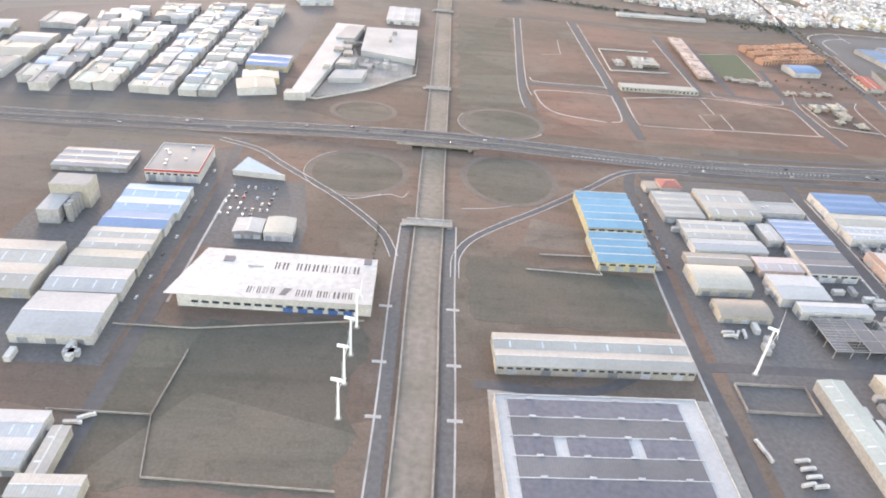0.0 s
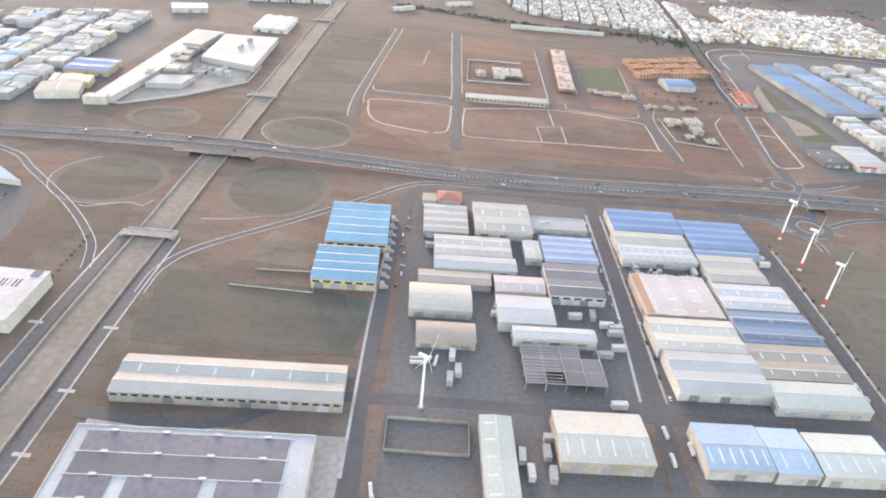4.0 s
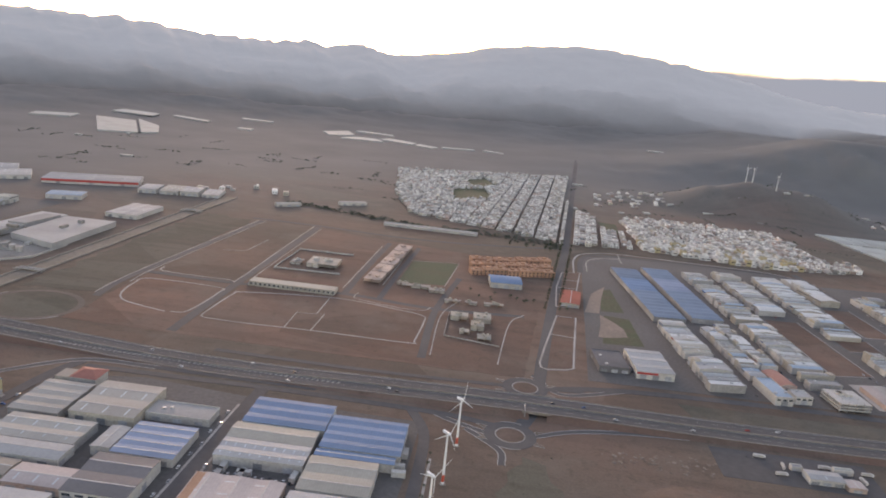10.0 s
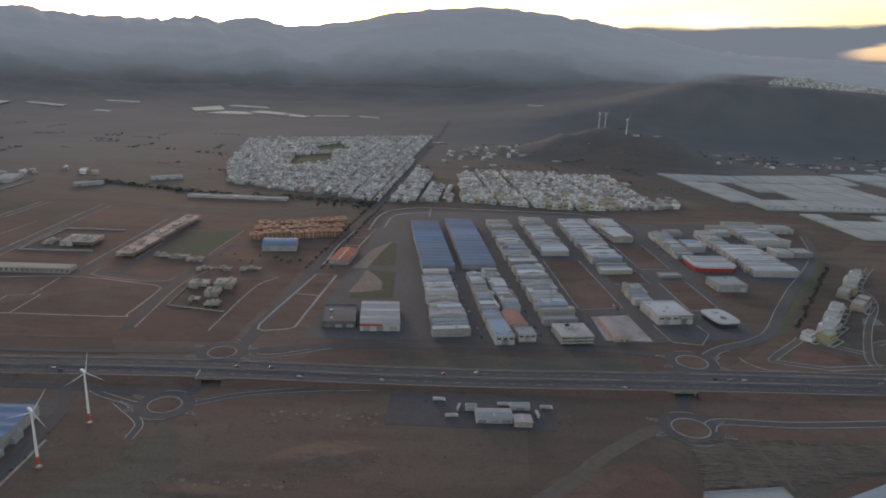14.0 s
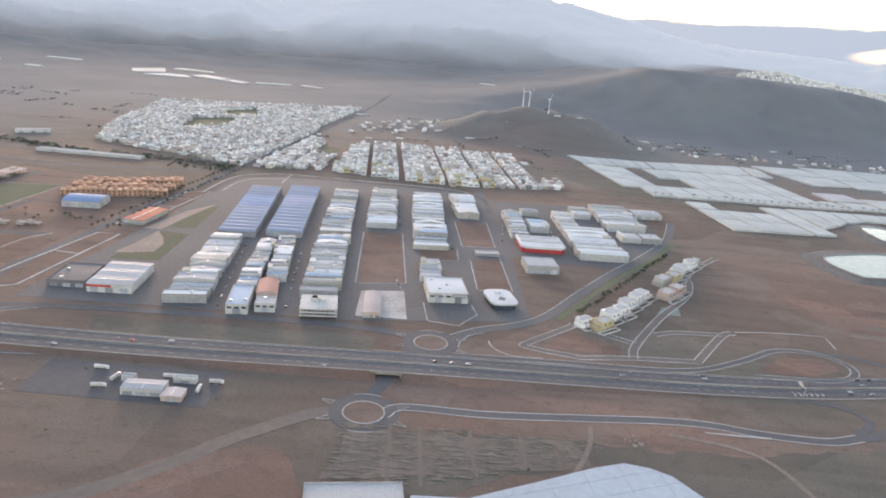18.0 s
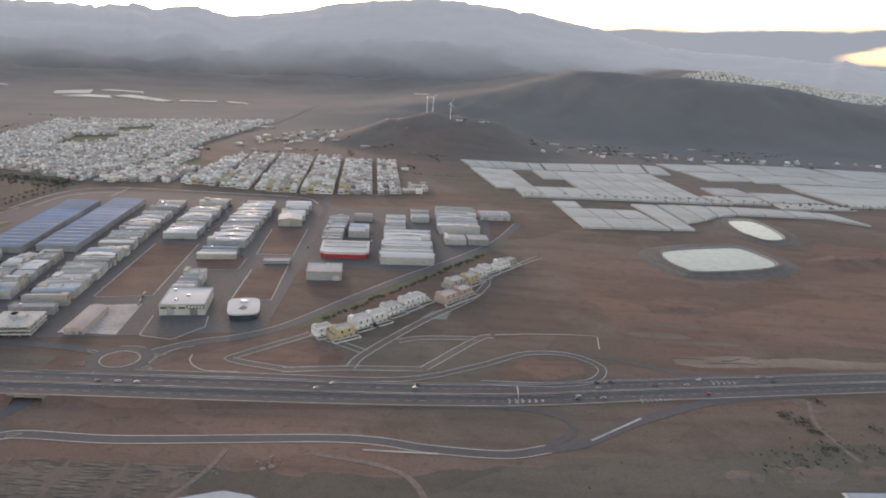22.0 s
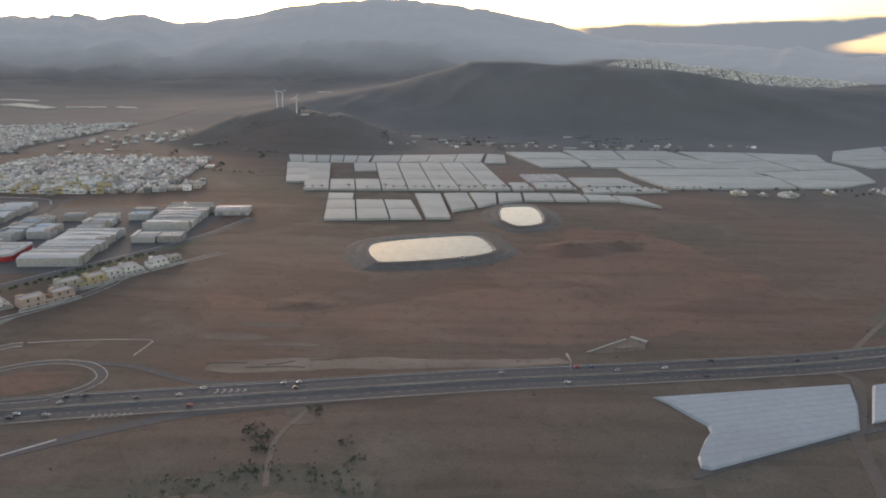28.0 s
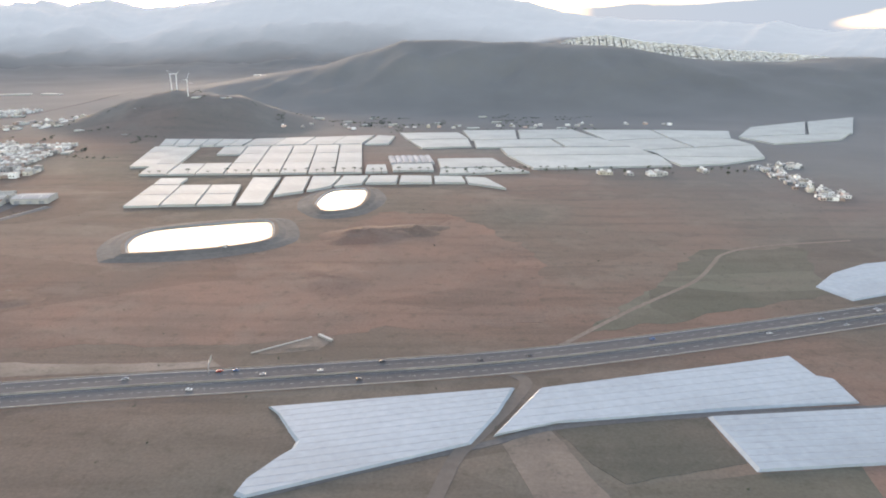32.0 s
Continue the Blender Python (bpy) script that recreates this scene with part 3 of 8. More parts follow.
for d in (9.2, -9.2):
    o = offset(FINE, d)
    for i in range(0, len(o) - 1, 2):
        dash.ribbon(o[i:i + 2], 0.24, 0.035, hw_lift)
structure("lane_line", dash, LINE, "broken white painted lane lines of the motorway", "road marking")
structure("median_barrier", Mesh().ribbon(offset(HW, 0.6), 0.25, 0.9, hw_lift, 0.9).ribbon(offset(HW, -0.6), 0.25, 0.9, hw_lift, 0.9), CONCRETE, "galvanised steel crash barrier along the median", "crash barrier")
structure("verge_barrier", Mesh().ribbon(offset(HW, 17.2), 0.12, 0.8, hw_lift, 0.5).ribbon(offset(HW, -17.2), 0.12, 0.8, hw_lift, 0.5), CONCRETE, "galvanised steel crash barrier along the verge", "crash barrier")

# slip roads and loops of the canal junction
road("road", [(-16, 480), (-20, 495), (-32, 523), (-74, 575), (-140, 638), (-169, 667), (-215, 688), (-300, 692), (-420, 694)], 7, "curving single-lane slip road in grey asphalt", 0.14)
road("road", [(35, 455), (38, 490), (59, 525), (123, 581), (176, 630), (230, 678), (300, 684), (450, 688)], 7, "curving single-lane slip road in grey asphalt", 0.14)
for d in (3.4, -3.4):
    structure("edge_line", Mesh().ribbon(offset(smooth([(35, 455), (38, 490), (59, 525), (123, 581), (176, 630), (230, 678), (300, 684)]), d), 0.7, 0.19), LINE, "pale painted edge of a slip road", "road marking")
    structure("edge_line", Mesh().ribbon(offset(smooth([(-16, 480), (-20, 495), (-32, 523), (-74, 575), (-140, 638), (-169, 667), (-215, 688)]), d), 0.7, 0.19), LINE, "pale painted edge of a slip road", "road marking")


def ring(cx, cy, rx, ry, a0=0, a1=360, n=40):
    return [(cx + rx * math.cos(radians(a0 + (a1 - a0) * i / n)), cy + ry * math.sin(radians(a0 + (a1 - a0) * i / n))) for i in range(n + 1)]


for cx, cy, rx, ry in ((-62, 632, 50, 48), (95, 640, 48, 56), (-72, 797, 38, 31), (98, 790, 50, 44)):
    structure("road", Mesh().ribbon(ring(cx, cy, rx, ry), 6.5, 0.12, None, 0.3), STREET, "looping junction ramp round an earth island", "ramp")
    sheet("ground_patch", ring(cx, cy, rx - 4, ry - 4, 0, 351, 40), 0.06, FIELD_DARK, "scrubby dark earth island inside a ramp loop", "earth")
kerb([(-66, 576), (-58, 575), (-28, 588), (-14, 584), (-8, 596)], 1.0)
kerb([(44, 570), (70, 574), (92, 582)], 0.9)
kerb(ring(98, 790, 54, 48, 150, 330), 0.9)
kerb(ring(-62, 632, 54, 52, 120, 300), 0.7)

# canal
CANAL = [(4, 180), (7, 241), (9, 322), (10, 430), (13, 535), (14, 612), (17, 746), (21, 912), (28, 1318), (32, 1480)]
structure("canal_bed", Mesh().ribbon(smooth(CANAL, 10), 24, 0.05), mat("silted_canal_bed", (0.225, 0.188, 0.158), (0.185, 0.16, 0.132), 0.025, 0.3, 0.95, 0.2, stain=(0.13, 0.12, 0.085), stain_amount=0.6, stain_scale=0.02),
          "silted concrete bed of a dry storm canal", "canal")
for d in (12.6, -12.6):
    structure("canal_wall", Mesh().ribbon(offset(smooth(CANAL, 10), d), 1.2, 1.6, None, 1.6), CONCRETE, "low weathered concrete side wall of the canal", "wall")
CL, CR = offset(smooth(CANAL[:5], 8), 20.5), offset(smooth(CANAL[:5], 8), -19.5)
for line in (CL, CR):
    structure("road", Mesh().ribbon(line, 8.5, 0.14, None, 0.3), ASPHALT, "narrow asphalt service road beside the canal", "road")
for line, d in ((CL, 5.2), (CR, -5.2)):
    kerb(offset(line, d), 1.3, soft=False)
for y, w, dep, h in ((536, 42, 11, 2.2), (893, 34, 8, 2.0), (1312, 36, 10, 2.0)):
    b = thing("canal_bridge", "low concrete road bridge across the dry canal", "bridge", "canal bridges", pose(13 + (y - 536) * 0.019, y, 0))
    part("deck", Mesh().box(-w / 2, w / 2, -dep / 2, dep / 2, h - 0.9, h), CONCRETE, b)
    for s in (-1, 1):
        part("parapet", Mesh().box(-w / 2, w / 2, s * dep / 2 - 0.2, s * dep / 2 + 0.2, h, h + 0.9), PAVING, b)
        part("abutment", Mesh().box(s * w / 2 - 4.0, s * w / 2, -dep / 2, dep / 2, -0.2, h - 0.9), CONCRETE, b)
hb = thing("motorway_bridge", "concrete beam bridge carrying the motorway over the canal", "bridge", at=pose(20, 717, 0, 0, 0, -1))
part("deck", Mesh().box(-46, 46, -18.2, 18.2, 3.2, 4.6), CONCRETE, hb)
for s in (-1, 1):
    part("parapet", Mesh().box(-46, 46, s * 18 - 0.25, s * 18 + 0.25, 4.6, 6.2), CONCRETE, hb)
    part("abutment", Mesh().box(s * 36 - 2, s * 36 + 2, -17.5, 17.5, -0.2, 3.2), CONCRETE, hb)
    for q in (-1, 1):
        part("pier", Mesh().box(s * 14 - 0.8, s * 14 + 0.8, q * 9 - 6, q * 9 + 6, -0.2, 3.2), CONCRETE, hb)
for cx, cy in ((650, 712), (1046, 724)):
    ub = thing("underpass", "short concrete underpass beneath the motorway", "underpass", "motorway underpasses", pose(cx, cy, 0, 0, 0, 2))
    part("deck", Mesh().box(-13, 13, -18.4, 18.4, 2.6, 3.8), CONCRETE, ub)
    for s in (-1, 1):
        part("parapet", Mesh().box(-13, 13, s * 18.2 - 0.25, s * 18.2 + 0.25, 3.8, 4.9), CONCRETE, ub)
        part("abutment", Mesh().box(s * 11 - 1, s * 11 + 1, -18, 18, -0.2, 2.7), CONCRETE, ub)

# estate streets and yards by the canal
sheet("yard", [(224, 370), (397, 370), (398, 655), (300, 662), (228, 645)], 0.07, ASPHALT, "worn asphalt yard between warehouses", "yard")
sheet("yard", [(410, 372), (550, 372), (552, 655), (411, 655)], 0.07, ASPHALT, "worn asphalt yard between warehouses", "yard")
sheet("yard", [(-330, 330), (-196, 330), (-192, 660), (-330, 660)], 0.07, ASPHALT, "worn asphalt yard between warehouses", "yard")
sheet("yard", [(-182, 478), (-95, 478), (-95, 520), (-110, 600), (-180, 600)], 0.08, ASPHALT, "asphalt car park full of parked cars", "car park")
sheet("yard", [(225, 240), (390, 240), (390, 362), (226, 362)], 0.07, ASPHALT, "patchy asphalt yard between halls", "yard")
sheet("yard", [(410, 300), (550, 300), (550, 362), (410, 362)], 0.07, ASPHALT, "patchy asphalt yard between halls", "yard")
sheet("yard", [(55, 225), (205, 225), (205, 330), (55, 330)], 0.07, CONCRETE, "pale concrete apron round a large hall", "yard")
sheet("field", [(-186, 240), (-34, 240), (-30, 388), (-184, 376)], 0.06, FIELD_DARK, "fallow field of dark scrubby soil", "field")
sheet("field", [(46, 400), (200, 400), (205, 470), (48, 490)], 0.06, FIELD_DARK, "dark scrubby waste ground", "field")
sheet("field", [(95, 510), (150, 505), (156, 545), (110, 560)], 0.07, FIELD_PALE, "pale gravel patch beside a hall", "gravel")
sheet("field", [(600, 300), (1000, 300), (980, 520), (850, 500), (700, 520), (640, 620), (590, 500)], 0.05, FIELD_GREEN, "rough grassy waste ground", "field")
road("road", [(-186, 225), (-186, 335), (-183, 472), (-184, 581), (-192, 660), (-188, 690)], 11, "straight estate street in grey asphalt", 0.13)
road("road", [(210, 225), (212, 297), (210, 347), (212, 452), (216, 561), (222, 640), (232, 676)], 11, "straight estate street in grey asphalt", 0.13)
road("road", [(398, 225), (400, 326), (403, 379), (404, 500), (404, 620), (405, 676)], 12, "straight estate street in grey asphalt", 0.13)
road("road", [(560, 225), (560, 370), (561, 498), (560, 590), (556, 640), (540, 675)], 9, "straight estate street in grey asphalt", 0.13)
road("road", [(205, 388), (130, 334), (46, 334)], 8, "short estate street in grey asphalt", 0.12)
road("road", [(200, 364), (300, 366), (400, 366), (560, 366)], 9, "cross street in grey asphalt", 0.12)
for line in ([(206, 300), (206, 440), (209, 540)], [(392, 380), (397, 500), (397, 640)], [(410, 380), (411, 500), (411, 640)], [(567, 340), (568, 500), (567, 600)], [(-177, 400), (-176, 560)]):
    kerb(line, 2.0)
road("road", [(240, 668), (330, 672), (420, 676), (560, 676), (615, 668)], 8, "frontage road beside the motorway", 0.13)
road("road", [(330, 740), (480, 742), (620, 752), (700, 762)], 7, "frontage road beside the motorway", 0.13)
hatch = Mesh()
for i in range(60):
    x = 170 + i * 5.0
    hatch.add([(x, 701, 0.30 + hw_lift(x)), (x + 2.2, 701, 0.30 + hw_lift(x)), (x + 3.6, 704, 0.30 + hw_lift(x)), (x + 1.4, 704, 0.30 + hw_lift(x))], [(0, 1, 2, 3)])
structure("hatch_marking", hatch, PAVING, "white chevron hatching painted on the motorway", "road marking")


def wall_line(line, h, t, label, material=None):
    w = Mesh()
    for a, b in zip(line, line[1:]):
        d = (Vector(b) - Vector(a)).normalized()
        n = Vector((-d.y, d.x)) * t / 2
        w.prism([(a[0] - n.x, a[1] - n.y), (b[0] - n.x, b[1] - n.y), (b[0] + n.x, b[1] + n.y), (a[0] + n.x, a[1] + n.y)][::1], -0.1, h)
    return structure("wall", w, material or WHITE_WALL, label, "wall")


wall_line([(-172, 831), (-134, 823), (-74, 869), (-13, 940), (-12, 1012)], 2.6, 0.5, "long white boundary wall of a factory")
wall_line([(-212, 291), (-150, 291), (-146, 350)], 1.6, 0.5, "low block wall round a field", CONCRETE)
wall_line([(-150, 291), (-140, 246), (-34, 243)], 1.6, 0.5, "low block wall round a field", CONCRETE)
wall_line([(-205, 372), (-150, 372), (-32, 392)], 1.4, 0.4, "low pale block wall round a field", CONCRETE)
wall_line([(228, 322), (278, 322), (278, 348), (228, 348), (228, 322)], 2.4, 0.4, "concrete block wall round a lot", CONCRETE)
wall_line([(110, 498), (155, 500)], 1.2, 0.3, "low block wall across waste ground", PAVING)
wall_line([(96, 474), (160, 472), (158, 480)], 1.2, 0.3, "low block wall across waste ground", PAVING)

# unbuilt plots beyond the motorway: kerbed streets
sheet("field", [(150, 765), (268, 765), (268, 940), (150, 940)], 0.05, FIELD_RED, "graded red building plot", "plot")
sheet("field", [(275, 765), (640, 775), (660, 1000), (560, 1250), (275, 1300)], 0.05, FIELD_RED, "graded red building plots with kerbed streets", "plot")
sheet("field", [(48, 840), (130, 850), (150, 1300), (50, 1320)], 0.05, FIELD_DARK, "dark scrubby verge beside the canal", "field")
road("road", [(141, 838), (138, 865), (136, 892), (139, 974), (164, 1308)], 9, "unfinished estate street in asphalt", 0.12)
road("road", [(268, 770), (266, 900), (267, 1100), (268, 1310)], 11, "unfinished estate street in asphalt", 0.12)
road("road", [(140, 948), (270, 948), (405, 962), (520, 950), (640, 965)], 10, "unfinished estate street in asphalt", 0.12)
road("road", [(405, 960), (406, 1100), (410, 1260)], 9, "unfinished estate street in asphalt", 0.12)
road("road", [(452, 960), (456, 1100), (462, 1250)], 8, "unfinished estate street in asphalt", 0.12)
road("road", [(532, 790), (528, 940), (545, 1100)], 9, "unfinished estate street in asphalt", 0.12)
road("road", [(140, 1320), (268, 1320), (420, 1310), (560, 1330), (720, 1380)], 10, "road at the edge of the town", 0.12)
kerb([(241, 821), (257, 832), (261, 903), (252, 922), (162, 922), (154, 897), (160, 860), (175, 838), (205, 827), (235, 820)], 2.0)
kerb([(133, 850), (131, 889), (134, 974), (158, 1308)], 1.4)
kerb([(147, 900), (146, 974), (170, 1308)], 1.2)
kerb([(259, 1315), (260, 1120), (261, 961), (250, 957), (163, 957), (152, 975)], 1.5)
kerb([(276, 1300), (276, 1120), (276, 975)], 1.2)
kerb([(280, 819), (276, 830), (279, 905), (290, 918), (400, 941), (490, 927), (516, 918), (520, 900), (518, 835), (512, 826), (406, 823), (330, 818), (282, 818)], 1.8)
kerb([(373, 822), (371, 871), (403, 878), (403, 822)], 1.2, soft=False)
kerb([(394, 878), (393, 935)], 1.4, soft=False)
kerb([(422, 974), (420, 960), (428, 948), (489, 935), (515, 940), (521, 955)], 1.3)
kerb([(540, 800), (537, 930), (556, 1000)], 1.3)
kerb([(612, 800), (622, 930), (640, 970)], 1.3)
kerb([(462, 1165), (537, 1182), (528, 1050)], 1.2, soft=False)
kerb([(445, 1020), (450, 1240)], 1.4)
kerb([(398, 985), (402, 1230)], 1.4)
kerb([(184, 1090), (216, 1100), (222, 1180)], 1.0, soft=False)
sheet("field", [(462, 1045), (527, 1055), (537, 1180), (465, 1168)], 0.10, TURF, "green sports pitch beside new buildings", "pitch")

# avenue to the town, plots and roundabouts
AVE = [(630, 655), (648, 707), (655, 770), (662, 850), (684, 1074), (712, 1320), (722, 1420), (760, 1850), (806, 2395), (850, 2900)]
road("road", AVE, 13, "long straight avenue of grey asphalt towards a town", 0.16)
sheet("field", [(660, 809), (690, 817), (707, 985), (682, 985)], 0.12, FIELD_RED, "kerbed red earth plot", "plot")
kerb([(657, 822), (658, 810), (664, 806), (686, 812), (693, 818), (700, 900), (708, 987), (683, 987), (673, 925), (664, 870), (657, 822)], 2.2, soft=False)
kerb([(673, 915), (701, 911)], 1.6, soft=False)
sheet("field", [(686, 1028), (713, 1032), (719, 1120), (732, 1221), (704, 1208), (691, 1120)], 0.12, FIELD_RED, "kerbed red earth plot", "plot")
kerb([(684, 1026), (714, 1031), (719, 1120), (732, 1222), (702, 1208), (689, 1120), (684, 1026)], 1.8, soft=False)
for y in (1085, 1120, 1165):
    kerb([(689 + (y - 1120) * 0.13, y), (719 + (y - 1120) * 0.13, y + 3)], 1.4, soft=False)
kerb([(722, 1215), (724, 1260), (728, 1305), (742, 1350), (776, 1378), (816, 1390), (931, 1392), (1089, 1389), (1128, 1352)], 2.6)
kerb([(745, 1235), (750, 1302), (772, 1335), (812, 1352)], 1.8)
kerb([(813, 1322), (814, 1388)], 1.6, soft=False)
road("road", [(733, 1225), (738, 1290), (752, 1342), (796, 1368), (931, 1379), (1089, 1377), (1140, 1340), (1150, 1250)], 9, "back street behind the industrial estate", 0.12)
road("road", [(648, 752), (732, 776), (879, 790), (984, 794), (1036, 790), (1062, 782)], 10, "frontage road before the industrial estate", 0.13)
sheet("yard", [(706, 792), (800, 797), (1000, 806), (1168, 840), (1162, 1100), (1140, 1374), (930, 1376), (790, 1362), (742, 1330)], 0.06, ASPHALT, "asphalt streets of the industrial estate", "estate ground")
sheet("field", [(996, 904), (1044, 916), (1026, 1095), (980, 1090)], 0.12, FIELD_RED, "empty red earth plot in the estate", "plot")
sheet("field", [(1058, 998), (1100, 1006), (1098, 1048), (1054, 1036)], 0.11, FIELD_RED, "empty red earth plot in the estate", "plot")
sheet("field", [(1124, 916), (1159, 921), (1151, 1030), (1118, 1011)], 0.12, FIELD_RED, "empty red earth plot in the estate", "plot")
sheet("field", [(1108, 1066), (1147, 1073), (1140, 1192), (1098, 1182)], 0.12, FIELD_RED, "empty red earth plot in the estate", "plot")
sheet("field", [(1074, 821), (1102, 816), (1120, 846), (1115, 868), (1069, 864)], 0.12, FIELD_RED, "empty red earth plot in the estate", "plot")
for line in ([(1074, 821), (1102, 816), (1120, 846), (1115, 870)], [(1073, 822), (1067, 865)], [(1124, 914), (1160, 919), (1152, 1032)], [(1122, 916), (1116, 1010)], [(1106, 1066), (1149, 1072), (1142, 1194)], [(1106, 1068), (1096, 1182)], [(996, 902), (1046, 914), (1028, 1096)], [(994, 904), (978, 1088)], [(1056, 998), (1102, 1005), (1100, 1050)]):
    kerb(line, 1.1, soft=False)
sheet("yard", [(1166, 1040), (1250, 1030), (1330, 1040), (1392, 1145), (1396, 1350), (1300, 1350), (1152, 1330)], 0.05, ASPHALT, "asphalt ground between halls", "estate ground")
road("road", [(1166, 850), (1163, 974), (1160, 1074), (1150, 1236), (1136, 1400)], 12, "estate street of dark asphalt", 0.13, ASPHALT)
HEDGE_ROAD = [(1098, 790), (1124, 812), (1157, 829), (1190, 859), (1234, 929), (1287, 1010), (1342, 1086), (1400, 1180), (1440, 1290)]
road("road", HEDGE_ROAD, 11, "straight road of dark asphalt past new houses", 0.135, ASPHALT)
kerb(offset(smooth(HEDGE_ROAD), 6.2), 1.0, soft=False)
sheet("verge", offset(smooth(HEDGE_ROAD[3:8]), -7.5) + offset(smooth(HEDGE_ROAD[3:8]), -15)[::-1], 0.1, mat("green_verge", (0.098, 0.115, 0.062), (0.115, 0.112, 0.07), 0.05, 0.3, 0.95), "green weedy verge and ditch beside a road", "verge")
kerb([(1129, 790), (1131, 779), (1139, 769), (1150, 764), (1174, 765)], 0.9)
kerb([(1102, 771), (1104, 783), (1112, 797), (1125, 806)], 0.9)
sheet("yard", [(1308, 893), (1319, 914), (1337, 917), (1332, 893)], 0.12, mat("green_court", (0.17, 0.21, 0.18), (0.15, 0.185, 0.16), 0.1, 0.6, 0.9), "faded green court beside new houses", "court")
sheet("field", [(790, 765), (1030, 776), (1030, 742), (800, 738)], 0.05, FIELD_DARK, "strip of bare earth beside the motorway", "verge")
PLAZA = mat("tan_paving", (0.25, 0.195, 0.16), (0.21, 0.165, 0.138), 0.05, 0.4, 0.9)
LAWN = mat("watered_lawn", (0.075, 0.09, 0.05), (0.09, 0.085, 0.055), 0.06, 0.4, 0.95)
sheet("field", [(734, 907), (784, 913), (780, 1010), (747, 1014)], 0.13, LAWN, "dark lawn of a small park", "lawn")
sheet("field", [(745, 1031), (777, 1036), (771, 1145), (755, 1131)], 0.13, LAWN, "dark lawn of a small park", "lawn")
sheet("plaza", [(731, 927), (738, 970), (742, 1014), (757, 990), (767, 968), (768, 939), (745, 929)], 0.17, PLAZA, "pale bow-shaped paved plaza in a park", "plaza")
sheet("plaza", [(722, 1018), (742, 1020), (752, 1090), (764, 1155), (740, 1110)], 0.15, PLAZA, "pale wedge of paving beside a lawn", "plaza")
for cx, cy, r in ((641, 753, 12.5), (628, 655, 12.5), (1078, 775, 14.5), (1036, 653.5, 14.5)):
    sheet("road", ring(cx, cy, r + 10, r + 10, 0, 350, 36), 0.155, PALE_ASPHALT, "asphalt roundabout", "roundabout")
    sheet("roundabout_island", ring(cx, cy, r - 0.8, r - 0.8, 0, 350, 36), 0.30, FIELD_RED, "red earth island of a roundabout", "roundabout island")
    structure("kerb", Mesh().ribbon(ring(cx, cy, r, r), 1.0, 0.42, None, 0.4), PAVING, "pale kerb ring of a roundabout", "kerb")
    for a in (90, 270):
        kerb(ring(cx, cy, r + 10.3, r + 10.3, a - 24, a + 24, 12), 0.6, soft=False)
    for a in (158, 204, 22, 336):
        c, q = math.cos(radians(a)), math.sin(radians(a))
        tri_ = [(cx + (r + u) * c - w * q, cy + (r + u) * q + w * c) for u, w in ((10.5, -2.6), (10.5, 2.6), (19, 0.5), (19, -0.5))]
        structure("kerb", Mesh().ribbon(tri_ + tri_[:1], 0.4, 0.36, None, 0.3), PAVING, "pale kerb of a triangular splitter island", "kerb")
        sheet("traffic_island", tri_, 0.28, FIELD_PALE, "small triangular splitter island", "traffic island")
road("road", [(1036, 672), (1046, 700), (1050, 724), (1056, 745), (1066, 762)], 10, "short link road through an underpass", 0.15)
road("road", [(1022, 646), (1005, 648), (960, 610), (933, 580), (888, 541), (828, 517), (760, 470), (700, 400)], 12, "wide dusty track curving across waste ground", 0.11, STREET, "track")
sheet("field", [(914, 552), (912, 575), (931, 587), (969, 600), (989, 600), (1004, 580), (1017, 557), (919, 500), (860, 480), (850, 500)], 0.10, FIELD_RED, "bare reddish patch beside a track", "field")
SERV = [(1050, 652), (1063, 665), (1122, 665), (1190, 672), (1252, 679), (1288, 679), (1322, 673), (1370, 671), (1399, 680), (1425, 690), (1470, 722), (1530, 755), (1580, 770), (1640, 783)]
road("road", SERV, 9, "slip road in grey asphalt with pale edge lines", 0.14)
for d in (4.4, -4.4):
    structure("edge_line", Mesh().ribbon(offset(smooth(SERV[:9]), d), 0.8, 0.19), LINE, "pale painted edge of a slip road", "road marking")
structure("edge_line", Mesh().ribbon([(1280, 668), (1328, 668)], 1.6, 0.3, None, 0.3), PAVING, "pale concrete drain beside a slip road", "drain")
structure("edge_line", Mesh().ribbon([(1430, 693), (1472, 726)], 1.8, 0.3, None, 0.3), PAVING, "pale concrete drain beside a slip road", "drain")
# ramps by the avenue underpass and the junction further on
for line in ([(632, 655), (651, 660), (681, 676), (727, 688), (790, 696)], [(560, 676), (574, 667), (609, 653), (622, 655)], [(590, 656), (598, 649), (620, 627), (622, 606)], [(648, 785), (655, 779), (665, 757), (686, 750), (741, 776)]):
    road("road", line, 6, "curving single-lane slip road in grey asphalt", 0.145)
    for d in (2.9, -2.9):
        structure("edge_line", Mesh().ribbon(offset(smooth(line), d), 0.6, 0.19), LINE, "pale painted edge of a slip road", "road marking")
road("road", [(1399, 684), (1420, 703), (1414, 722), (1385, 731), (1330, 732)], 6, "worn single-lane slip road in dusty asphalt", 0.145)
gore = Mesh()
for x0, y0, dx, dy, nn in ((1379, 741, 5.0, 0.6, 6), (1480, 752, 3.8, 0.75, 7), (1547, 789, 4.6, 0.55, 5)):
    for i in range(nn):
        x, y, wide = x0 + i * dx, y0 + i * dy, 3.6 - 0.34 * i
        for side in (-1, 1):
            gore.add([(x, y, 0.36), (x + 1.5, y, 0.36), (x - 1.5 + 1.5, y + side * wide, 0.36), (x - 1.5, y + side * wide, 0.36)], [(0, 1, 2, 3)[::side]])
